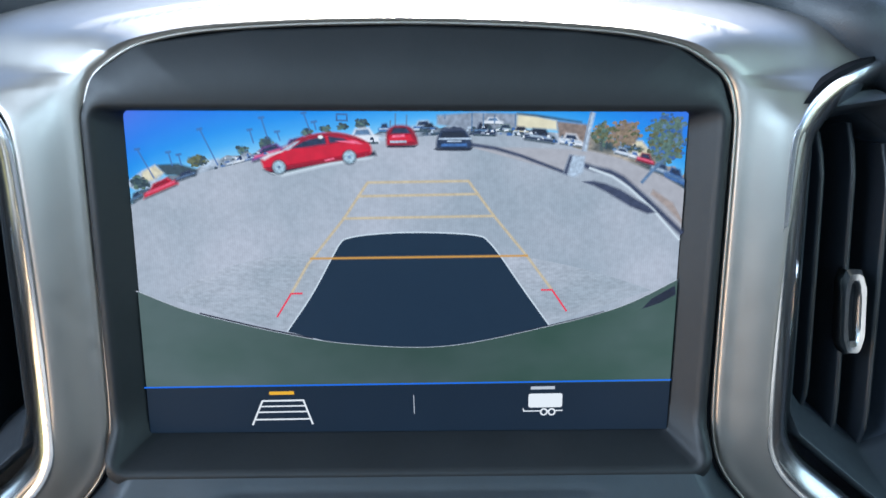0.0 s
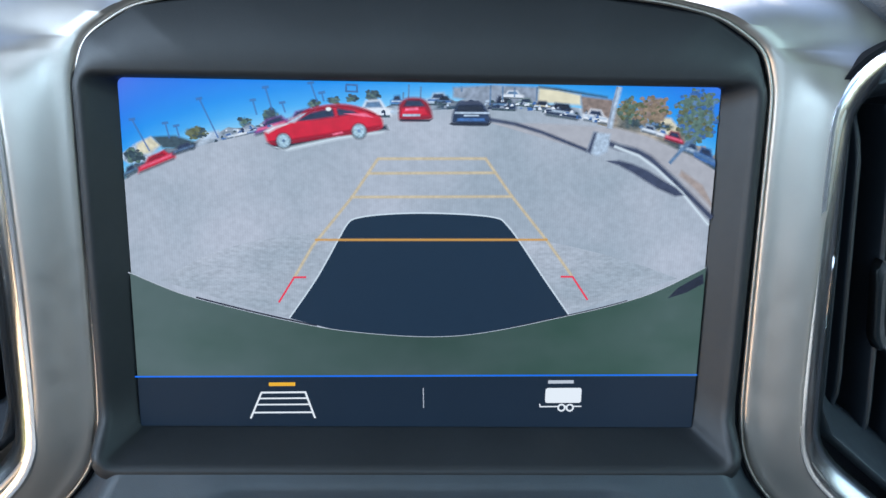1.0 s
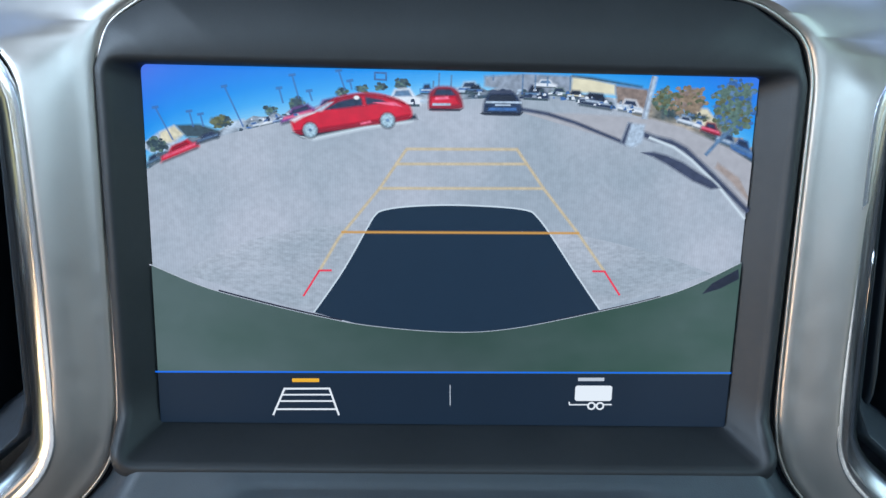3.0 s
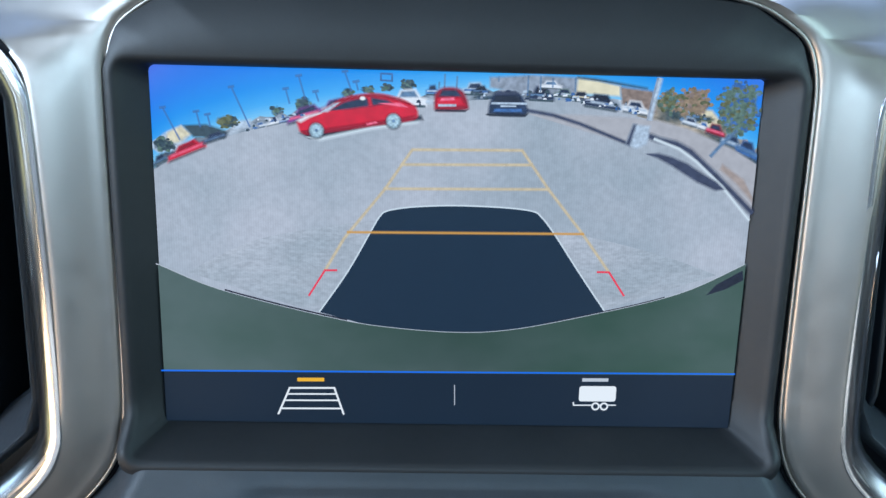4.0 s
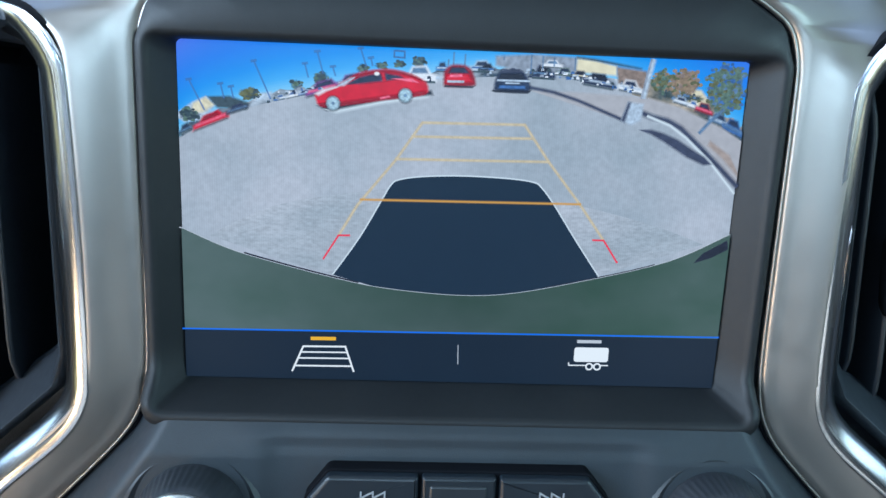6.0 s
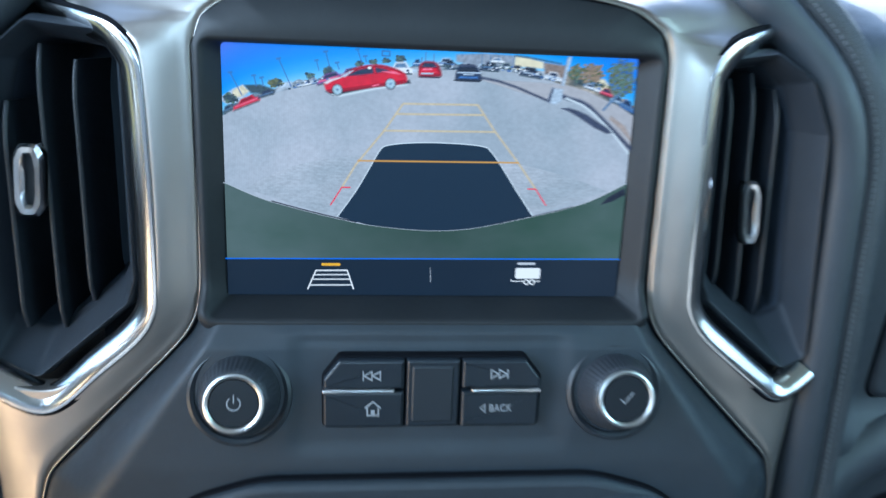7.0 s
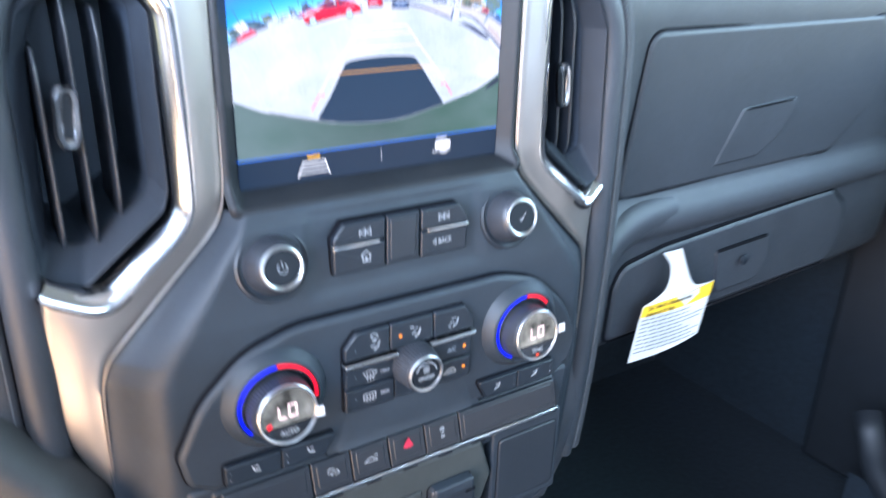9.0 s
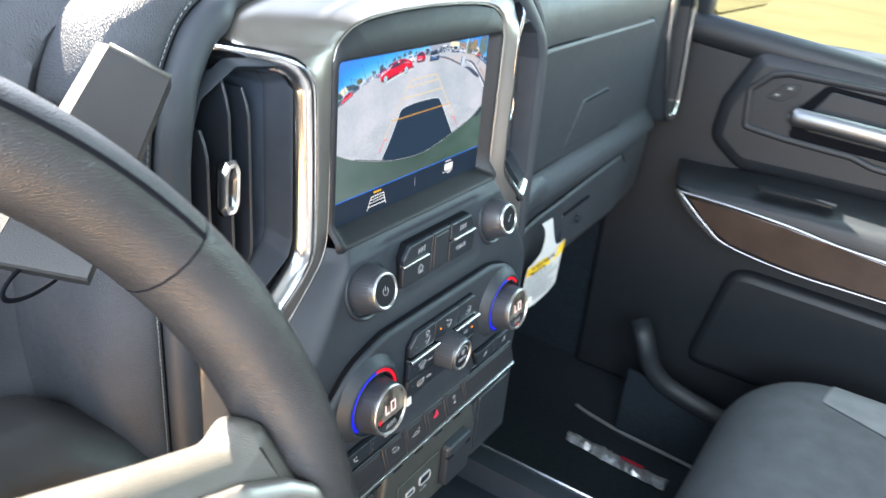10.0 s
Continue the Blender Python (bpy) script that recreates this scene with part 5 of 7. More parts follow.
ribbon(bm, [(-0.0345, 0.6300), (-0.0300, 0.6316), (-0.0255, 0.6300), (-0.0275, 0.6268), (-0.0325, 0.6268)], 0.0006, 0.2057, closed=True)
for x in (-0.0320, -0.0300, -0.0280):
    ribbon(bm, [(x, 0.6295), (x + 0.0004, 0.6278), (x, 0.6258), (x + 0.0003, 0.6242)], 0.0005, 0.2057)
part("defrost_symbol", bm, WHITE_INK, cbank)
bm = bmesh.new()
ribbon(bm, box2(-0.0345, -0.0262, 0.6110, 0.6148), 0.0006, 0.2057, closed=True)
for x in (-0.0325, -0.0304, -0.0283):
    ribbon(bm, [(x, 0.6142), (x + 0.0004, 0.6126), (x, 0.6104), (x + 0.0003, 0.6090)], 0.0005, 0.2057)
part("rear_defrost_symbol", bm, WHITE_INK, cbank)
writing("max_legend", "MAX", 0.0030, (-0.0196, 0.2057, 0.6284), WHITE_INK, cbank)
writing("rear_legend", "REAR", 0.0030, (-0.0196, 0.2057, 0.6128), WHITE_INK, cbank, wide=0.9)
writing("ac_legend", "A/C", 0.0044, (0.0305, 0.2057, 0.6287), WHITE_INK, cbank, wide=0.9)
bm = bmesh.new()
ribbon(bm, [(0.0245, 0.6112), (0.0262, 0.6128), (0.0280, 0.6142), (0.0318, 0.6146), (0.0338, 0.6130), (0.0338, 0.6112)], 0.0006, 0.2057, closed=True)
ribbon(bm, [(0.0270, 0.6122), (0.0312, 0.6126), (0.0302, 0.6134)], 0.0005, 0.2057)
part("recirculate_symbol", bm, WHITE_INK, cbank)
for x, z in ((-0.0085, 0.6495), (0.0405, 0.6290), (0.0405, 0.6132)):
    bm = bmesh.new()
    flat(bm, oval(x, z, 0.0012, 0.0009, 14), 0.2055 if z > 0.64 else 0.2057)
    part("indicator", bm, AMBER, cbank, "small amber light")
for x, z in ((-0.0400, 0.6480), (-0.0400, 0.6290), (-0.0400, 0.6135)):
    bm = bmesh.new()
    flat(bm, oval(x, z, 0.0004, 0.0003, 8), 0.2055 if z > 0.64 else 0.2057)
    part("indicator_off", bm, WHITE_INK, cbank)

fan = thing("fan_knob", "small dark fan knob with chrome ring and white lettering", "knob", (0.0010, 0.214, 0.628))
fc = (0.0010, 0.2102, 0.6280)
part("knob_body", ribbed([(0.0152, 0.004, 0), (0.0152, -0.004, 0.4), (0.0146, -0.0075, 1), (0.0135, -0.0170, 1), (0.0129, -0.0190, 0.2), (0.0124, -0.0198, 0)], fc, 44), RUBBER, fan, angle=60)
part("chrome_ring", revolve([(0.0124, -0.0196), (0.0124, -0.0208), (0.0117, -0.0213), (0.0107, -0.0210), (0.0103, -0.0198)], fc, cap0=False, cap1=False), RING_CHROME, fan, "thin chrome ring")
part("cap", revolve([(0.0106, -0.0196), (0.0100, -0.0204), (0.0002, -0.0205)], fc, cap0=False), CAP, fan)
bm = bmesh.new()
ribbon(bm, arc(fc[0], fc[2] + 0.0005, 0.0074, 10, 165, 20), 0.0007, fc[1] - 0.0208)
for k in range(4):
    c = arc(fc[0], fc[2] + 0.0030, 0.0014, 45 + 90 * k, 46 + 90 * k, 1)[0]
    ribbon(bm, arc(c[0], c[1], 0.0010, 0, 330, 10), 0.00035, fc[1] - 0.0208)
part("fan_symbol", bm, WHITE_INK, fan)
writing("on_off_legend", "ON/OFF", 0.0040, (fc[0], fc[1] - 0.0207, fc[2] - 0.0030), WHITE_INK, fan, wide=0.8)


def dial(x, z, word, blue0, red1, sticker):
    d = thing("temperature_dial", "temperature dial showing LO inside a blue and red light arc", "dial", (x, 0.214, z), "temperature dials")
    c = (x, 0.2140, z)
    zc = z + 0.0030
    part("dial_seat", revolve([(0.0335, 0.000), (0.0322, -0.0042), (0.0300, -0.0062), (0.0276, -0.0098), (0.0262, -0.0110), (0.0250, -0.0108), (0.0246, -0.0096), (0.0222, -0.0096), (0.0217, -0.0104), (0.0205, -0.006), (0.0203, 0.002)], (x, 0.2140, zc), cap0=False, cap1=False), PLASTIC, d, angle=60)
    b = bmesh.new()
    ribbon(b, arc(x, zc, 0.0234, 90.5, blue0, 60), 0.0017, c[1] - 0.0104, 0.0012)
    part("blue_arc", b, BLUE_ARC, d, "glowing blue arc")
    b = bmesh.new()
    ribbon(b, arc(x, zc, 0.0234, red1, 89.5, 60), 0.0017, c[1] - 0.0104, 0.0012)
    part("red_arc", b, RED_ARC, d, "glowing red arc")
    part("dial_body", ribbed([(0.0212, 0.004, 0), (0.0212, -0.004, 0.3), (0.0204, -0.0085, 1), (0.0188, -0.0205, 1), (0.0183, -0.0230, 0.2), (0.0178, -0.0237, 0)], c, 60, 0.00014), RUBBER, d, angle=60)
    part("chrome_ring", revolve([(0.0181, -0.0233), (0.0180, -0.0245), (0.0174, -0.0251), (0.0165, -0.0249), (0.0160, -0.0235)], c, cap0=False, cap1=False), RING_CHROME, d, "thin chrome ring")
    yf = c[1] - 0.0241
    low = arc(x, z, 0.0163, 205, 335, 24)
    b = bmesh.new()
    flat(b, low, yf + 0.0004, 0.002)
    part("dial_button", b, BUTTON, d)
    top = arc(x, z, 0.0163, -23, 203, 40)
    b = bmesh.new()
    flat(b, top, yf + 0.0002, 0.002)
    # film's reflections are painted into its blotchy colour
    part("display_window", b, FILM_GLARE, d, "small display behind glossy protective film with painted reflections")
    b = bmesh.new()
    ribbon(b, [(x - 0.0150, z - 0.0064), (x + 0.0150, z - 0.0064)], 0.0007, yf, 0.0006)
    part("window_edge", b, SEAM, d)
    b = bmesh.new()
    yy = yf - 0.0003
    ribbon(b, [(x - 0.0052, z + 0.0058), (x - 0.0052, z - 0.0012), (x - 0.0012, z - 0.0012)], 0.0010, yy)
    part("digit", b, DIGIT, d, "glowing white letter L")
    b = bmesh.new()
    ribbon(b, [(x + 0.0008, z - 0.0012), (x + 0.0052, z - 0.0012), (x + 0.0052, z + 0.0058), (x + 0.0008, z + 0.0058)], 0.0010, yy, closed=True)
    part("digit", b, DIGIT, d, "glowing white letter O")
    writing("legend", word, 0.0046, (x, yf - 0.0001, z - 0.0108), WHITE_INK, d, wide=0.85)
    b = slab([(x + sticker[0] + p, z + sticker[1] + q) for p, q in rpoly(box2(-0.0026, 0.0026, -0.0030, 0.0030), 0.0004, 2)], c[1] - 0.0260, 0.0006, 0.0001)
    part("paper_tab", b, PAPER, d, "small white paper tab")
    tip = Matrix.Translation((x, 0.214, z)) @ pose(0, 0, 0, -7, 0, 0) @ Matrix.Translation((-x, -0.214, -z))
    for o in d.children_recursive:
        if not o.name.startswith(("dial_seat", "blue_arc", "red_arc")):
            o.data.transform(tip)
    return d, yf, tip


dl, yf, tip = dial(-0.0900, 0.6265, "AUTO", 222, -6, (0.0185, -0.0030))
bm = bmesh.new()
flat(bm, [(-0.0900 - 0.0128, 0.6265 - 0.0060), (-0.0900 - 0.0105, 0.6265 - 0.0050), (-0.0900 - 0.0100, 0.6265 - 0.0028), (-0.0900 - 0.0128, 0.6265 - 0.0035)], yf - 0.0003)
part("red_spot", bm, RED_ARC, dl, m=tip)
dr, yf, tip = dial(0.0900, 0.6275, "SYNC", 245, 38, (0.0205, 0.0010))
bm = bmesh.new()
flat(bm, oval(0.0900, 0.6275 - 0.0142, 0.0012, 0.0008, 14), yf - 0.0001)
part("indicator", bm, AMBER_RED, dr, "small red light", m=tip)


# ---- seat heater buttons ----
def heater(x0, x1, s, name_label):
    h = thing("seat_heater_switch", name_label, "switch", (x0, 0.214, 0.581), "seat heater switches")
    mid = (x0 + x1) / 2
    lo, hi = 0.5808, 0.5945
    outer = [(x0, lo, 0.002), (x1 - 0.006, lo, 0.003), (x1, hi - 0.002, 0.003), (x1, hi, 0.001), (x0, hi, 0.002)] if s < 0 else [(x0 + 0.006, lo, 0.003), (x1, lo, 0.002), (x1, hi, 0.002), (x0, hi, 0.001), (x0, hi - 0.002, 0.003)]
    part("switch_gap", slab(inset(rpoly(outer, 0.002, 4), -0.0010), 0.2090, 0.006, 0.0004), SEAM, h)
    for a, b in ((x0, mid - 0.0003), (mid + 0.0003, x1)):
        lp = [p for p in rpoly(outer, 0.002, 4)]
        lp = [(min(max(px, a), b), pz) for px, pz in lp]
        clean = []
        for p in lp:
            if not clean or math.dist(clean[-1], p) > 1e-5:
                clean.append(p)
        if math.dist(clean[0], clean[-1]) < 1e-5:
            clean.pop()
        part("rocker", slab(clean, 0.2058, 0.006, 0.0010), BUTTON, h)
        cx = (a + b) / 2 + (0.001 if s < 0 else -0.001)
        k = -s
        sym = bmesh.new()
        ribbon(sym, [(cx - k * 0.0020, 0.5905), (cx - k * 0.0008, 0.5872), (cx + k * 0.0028, 0.5862)], 0.0009, 0.2055)
        ribbon(sym, [(cx - k * 0.0002, 0.5892), (cx + k * 0.0020, 0.5900)], 0.0006, 0.2055)
        part("seat_symbol", sym, WHITE_INK, h)
        for kk in range(2):
            dot = bmesh.new()
            flat(dot, oval((a if s < 0 else b) - s * 0.003, 0.5850 + 0.005 * kk, 0.0004, 0.0004, 8), 0.2055)
            part("indicator_off", dot, GREY_INK, h)
    return h


heater(-0.1240, -0.0555, -1, "dark two-part seat heater rocker with white symbols")
heater(0.0555, 0.1215, 1, "dark two-part seat heater rocker with white symbols")

# ---- switch row with bright lower lip ----
row = thing("switch_row", "row of dark switches with a bright metal lower lip", "switches", (0, 0.214, 0.549))
hl = rpoly([(-0.1385, 0.5530, 0.003), (-0.1290, 0.5455, 0.003), (0.1290, 0.5455, 0.003), (0.1395, 0.5560, 0.004), (0.1285, 0.5752, 0.003), (-0.1300, 0.5752, 0.003)], 0.003, 4)
part("row_housing", slab(hl, 0.2118, 0.012, 0.0015), PLASTIC_SMOOTH, row)


def tilt_face(x, z):
    return -(0.5735 - z) * 0.28


EDGES = (-0.1265, -0.0710, -0.0435, -0.0160, 0.0118, 0.0400, 0.1275)
for i, (a, b) in enumerate(zip(EDGES, EDGES[1:])):
    lp = rpoly(box2(a + 0.0003, b - 0.0003, 0.5530, 0.5738), 0.0016, 4)
    part("switch", slab(lp, 0.2090, 0.010, 0.0010, lean=tilt_face), SWITCH, row)
    well = rpoly(box2(a + 0.0035, b - 0.0035, 0.5568, 0.5716), 0.0018, 4)
    part("switch_pad", slab(well, 0.2086, 0.004, 0.0008, lean=tilt_face), SWITCH, row)
    n0, n1 = (b - 0.0195, b - 0.0075) if i == 0 else ((a + 0.008, a + 0.020) if i == 5 else (a + 0.0085, b - 0.0085))
    lip = box2(a + 0.0001, b - 0.0001, 0.5492, 0.5526)
    part("lip", slab(lip, 0.2022, 0.008, 0.0008), SATIN_CHROME, row, "bright metal lip")
    part("lip_notch", slab(rpoly(box2(n0, n1, 0.5483, 0.5497), 0.0003, 2), 0.2018, 0.004, 0.0003), SEAM, row, "dark finger notch")


def sw_y(z):
    return 0.2082 + tilt_face(0, z)


bm = bmesh.new()
ribbon(bm, [(-0.0610, 0.5665), (-0.0590, 0.5678), (-0.0560, 0.5672)], 0.0008, sw_y(0.566))
ribbon(bm, [(-0.0588, 0.5645), (-0.0540, 0.5662), (-0.0528, 0.5640), (-0.0570, 0.5620)], 0.0007, sw_y(0.564), closed=True)
ribbon(bm, [(-0.0605, 0.5640), (-0.0595, 0.5652)], 0.0006, sw_y(0.565))
part("hill_descent_symbol", bm, WHITE_INK, row)
bm = bmesh.new()
ribbon(bm, [(-0.0345, 0.5632), (-0.0325, 0.5650), (-0.0300, 0.5662), (-0.0278, 0.5648), (-0.0258, 0.5640), (-0.0258, 0.5628)], 0.0007, sw_y(0.564), closed=True)
ribbon(bm, [(-0.0275, 0.5662), (-0.0255, 0.5668), (-0.0248, 0.5655)], 0.0006, sw_y(0.566))
part("tailgate_symbol", bm, WHITE_INK, row)
bm = bmesh.new()
ribbon(bm, [(-0.0060, 0.5618), (0.0024, 0.5618), (-0.0018, 0.5690)], 0.0016, sw_y(0.565), closed=True)
ribbon(bm, [(-0.0035, 0.5634), (-0.0001, 0.5634), (-0.0018, 0.5662)], 0.0010, sw_y(0.564), closed=True)
part("hazard_symbol", bm, RED_INK, row)
bm = bmesh.new()
ribbon(bm, [(0.0238, 0.5672), (0.0244, 0.5686), (0.0262, 0.5686), (0.0268, 0.5672)], 0.0008, sw_y(0.567), closed=True)
ribbon(bm, [(0.0238, 0.5652), (0.0250, 0.5645), (0.0256, 0.5655), (0.0268, 0.5648)], 0.0006, sw_y(0.565))
for k in range(3):
    flat(bm, box2(0.0240 + 0.0010 * k, 0.0247 + 0.0010 * k, 0.5615, 0.5632), sw_y(0.562))
part("stability_symbol", bm, WHITE_INK, row)

# ---- lower bays: covers, USB sockets, power outlet ----
for s, x0, x1, nm in ((-1, -0.1405, -0.0705, "square dark storage cover below the switch row"), (1, 0.0735, 0.1395, "square dark storage cover below the switch row")):
    bay = thing("storage_cover", nm, "storage cover", ((x0 + x1) / 2, 0.219, 0.47), "storage covers")
    fr = rpoly(box2(x0, x1, 0.468, 0.5445), 0.004, 4)
    part("cover_frame", slab(fr, 0.2105, 0.016, 0.0020), PLASTIC, bay)
    lid = rpoly(box2(x0 + 0.0055, x1 - 0.0050, 0.4755, 0.5350), 0.0045, 5)
    part("lid_gap", slab(inset(lid, -0.0007), 0.2103, 0.004, 0.0002), SEAM, bay)
    part("lid", slab(lid, 0.2090, 0.006, 0.0014), PLASTIC_SMOOTH, bay)
usb = thing("usb_panel", "grey-black panel with two USB sockets and a covered outlet", "socket panel", (0, 0.215, 0.47))
up = rpoly([(-0.0690, 0.5130, 0.004), (-0.0560, 0.4700, 0.004), (0.0560, 0.4700, 0.004), (0.0712, 0.5110, 0.004), (0.0610, 0.5440, 0.004), (-0.0630, 0.5470, 0.004)], 0.004, 4)
part("panel_body", slab(up, 0.2070, 0.020, 0.0030), LOWER, usb)
pl = rpoly(box2(-0.0490, 0.0095, 0.4775, 0.5210), 0.0015, 4)
part("plate_gap", slab(inset(pl, -0.0006), 0.2068, 0.003, 0.0002), SEAM, usb)
part("socket_plate", slab(pl, 0.2060, 0.005, 0.0008), LOWER, usb)


def socket(cx, cz, w, h, kind_label):
    a = rpoly(box2(cx - w, cx + w, cz - h, cz + h), min(w, h) * 0.75, 6)
    b_ = inset(a, 0.0009)
    at = lambda lp, y: [(x, y, z) for x, z in lp]
    part("socket_rim", loft([at(inset(a, -0.0003), 0.2062), at(a, 0.2050), at(inset(a, 0.0004), 0.2046), at(b_, 0.2049), at(b_, 0.2085)], True), WHITE_INK, usb, kind_label)
    part("socket_hole", slab(inset(a, 0.0008), 0.2057, 0.003, 0.0001), SEAM, usb)
    part("socket_tongue", slab(rpoly(box2(cx - w + 0.0028, cx + w - 0.0028, cz - 0.0005, cz + h * 0.35), 0.0003, 2), 0.2052, 0.003, 0.0002), BUTTON, usb)


socket(-0.0315, 0.5045, 0.0058, 0.0028, "pale rim of a small oval socket")
socket(-0.0110, 0.5060, 0.0080, 0.0046, "pale rim of a rectangular socket")
for cx, cz in ((-0.0315, 0.4940), (-0.0110, 0.4950)):
    bm = bmesh.new()
    ribbon(bm, [(cx - 0.0040, cz), (cx + 0.0040, cz + 0.0004)], 0.0006, 0.2057)
    ribbon(bm, [(cx - 0.0015, cz), (cx + 0.0005, cz + 0.0016), (cx + 0.0022, cz + 0.0016)], 0.0005, 0.2057)
    flat(bm, oval(cx - 0.0042, cz, 0.0008, 0.0008, 10), 0.2057)
    part("socket_symbol", bm, WHITE_INK, usb)
ol = rpoly([(0.0150, 0.4790, 0.005), (0.0540, 0.4790, 0.005), (0.0510, 0.5215, 0.004), (0.0150, 0.5215, 0.004)], 0.004, 5)
part("outlet_gap", slab(inset(ol, -0.0010), 0.2067, 0.003, 0.0003), SEAM, usb)
ob = part("outlet_cover", slab(ol, 0.2000, 0.010, 0.0028), PLASTIC_SMOOTH, usb, "dark hinged outlet cover")
part("hinge_bar", slab(rpoly(box2(0.0165, 0.0495, 0.5130, 0.5225), 0.002, 4), 0.1985, 0.008, 0.002), PLASTIC, ob)
for a, b in ((0.0150, 0.0235), (0.0430, 0.0515)):
    part("hinge_slot", slab(rpoly(box2(a, b, 0.5098, 0.5116), 0.0005, 2), 0.1994, 0.003, 0.0004), SEAM, ob)


# ---- dashboard pads ----
ARCH_LEFT = [(-0.2070, 0.56), (-0.2055, 0.60), (-0.2050, 0.70), (-0.2048, 0.78), (-0.2030, 0.818), (-0.1970, 0.844), (-0.1860, 0.8625), (-0.1725, 0.8770), (-0.1520, 0.8875), (-0.1240, 0.8925), (-0.0900, 0.8940), (0.0, 0.8950)]
ARCH_RIGHT = [(0.0900, 0.8940), (0.1150, 0.8925), (0.1340, 0.8880), (0.1500, 0.8795), (0.1640, 0.8675), (0.1790, 0.8510), (0.1900, 0.8310), (0.1955, 0.8100), (0.1975, 0.78), (0.1990, 0.70), (0.1985, 0.63), (0.1965, 0.575), (0.1925, 0.515), (0.1860, 0.455)]


def arch_y(z):
    return 0.2560 + 0.008 * ease((z - 0.83) / 0.05) + 0.018 * ease((z - 0.880) / 0.013)


dash = thing("dashboard", "dark padded dashboard with pale stitched seams", "dashboard", (0, 0.45, 0.40))
arch = [Vector((p[0], arch_y(p[1]), p[1])) for p in smooth_path(ARCH_LEFT + ARCH_RIGHT, 8)]
part("inner_roll", sweep(arch, ring_profile(0.0106, 0.0105, 18)), PAD, dash, "soft dark roll round the centre stack")
OUTER = [(-0.0098, -0.006), (-0.0106, -0.0005), (-0.0126, 0.0026), (-0.0180, 0.0028), (-0.0245, -0.0005), (-0.0295, -0.009), (-0.0315, -0.025), (-0.0315, -0.20), (-0.0098, -0.20)]
BROAD = [(-0.0098, -0.006), (-0.0106, -0.0005), (-0.0126, 0.0026), (-0.0200, 0.0030), (-0.0300, -0.0010), (-0.0375, -0.0100), (-0.0405, -0.025), (-0.0405, -0.20), (-0.0098, -0.20)]
CREST = [(-0.0098, -0.006), (-0.0106, -0.0005), (-0.0120, 0.0016), (-0.0150, 0.0010), (-0.0180, -0.0030), (-0.0195, -0.010), (-0.0200, -0.025), (-0.0200, -0.20), (-0.0098, -0.20)]


def outer_pad():
    """The leather pad outside the roll: broad at the sides, low over the top."""
    loops = []
    for i, p in enumerate(arch):
        t = (arch[min(i + 1, len(arch) - 1)] - arch[max(i - 1, 0)]).normalized()
        side = t.cross(Vector((0, -1, 0))).normalized()
        out = side.cross(t).normalized()
        k = ease((p.z - 0.862) / 0.026)
        loops.append([tuple(p + side * mix(a[0], b[0], k) + out * mix(a[1], b[1], k)) for a, b in zip(BROAD if p.x < 0 else OUTER, CREST)])
    return part("outer_pad", loft(loops, True, True, True), LEATHER, dash, "black leather pad", angle=60)


outer_pad()
part("seam_groove", sweep([p + Vector((0, 0, 0)) for p in arch], [(-0.0094, -0.003), (-0.0094, 0.0012), (-0.0114, 0.0012), (-0.0114, -0.003)]), SEAM, dash)


def stitches(path, off, lift, parent, pitch=0.0030, length=0.0021, width=0.00040):
    """A row of raised thread stitches beside a path."""
    bm = bmesh.new()
    run, acc = 0.0, 0.0
    for i in range(1, len(path) - 1):
        t = (path[i + 1] - path[i - 1]).normalized()
        side = t.cross(Vector((0, -1, 0))).normalized()
        out = side.cross(t).normalized()
        acc += (path[i] - path[i - 1]).length
        while acc >= pitch:
            acc -= pitch
            c = path[i] + side * off + out * lift - t * acc
            pts = [c + t * (length * (k / 4 - 0.5)) + out * (0.0004 * math.sin(math.pi * k / 4)) for k in range(5)]
            sweep(pts, ring_profile(width, width * 0.8, 6), normal=tuple(out), bm=bm)
    return part("stitching", bm, THREAD, parent, "pale thread stitching", angle=80)


fine = [Vector(p) for p in smooth_path([tuple(p) for p in arch[::2]], 6)]
tagged(stitches(fine, -0.0148, 0.0030, dash), kind="stuff")


def passenger_dash():
    prof = [(0.82, 0.965), (0.60, 0.935), (0.45, 0.908), (0.360, 0.8915), (0.325, 0.8815), (0.307, 0.8735), (0.300, 0.8690), (0.292, 0.860), (0.287, 0.842), (0.288, 0.818), (0.3000, 0.674), (0.3000, 0.667), (0.2965, 0.659), (0.2910, 0.651), (0.2872, 0.642), (0.2866, 0.634), (0.2888, 0.627), (0.2930, 0.6225), (0.2945, 0.619), (0.2950, 0.600), (0.2990, 0.525), (0.310, 0.510), (0.45, 0.485), (0.75, 0.47)]
    rows = []
    for x, dy, dz in ((0.205, -0.022, 0.0), (0.222, -0.020, 0.0), (0.240, -0.010, 0.0), (0.262, -0.003, 0.0), (0.30, 0, 0), (0.45, 0.004, 0), (0.60, 0.010, -0.001), (0.68, 0.016, -0.002), (0.72, 0.020, -0.003), (0.80, 0.030, -0.006), (0.87, 0.060, -0.012), (0.90, 0.10, -0.02)):
        rows.append([(x, y + dy * (1 if z > 0.64 or x > 0.5 else 0.7), z + dz) for y, z in prof])
    return part("passenger_dash", loft(rows, False), PAD, dash, "dark soft-skinned passenger dash", angle=50)


passenger_dash()
part("top_seam", sweep([(x, y, 0.8712) for x, y in ((0.215, 0.2870), (0.24, 0.2950), (0.265, 0.3015), (0.45, 0.3075), (0.62, 0.3140), (0.72, 0.323))], ring_profile(0.0016, 0.0016, 8)), SEAM, dash)
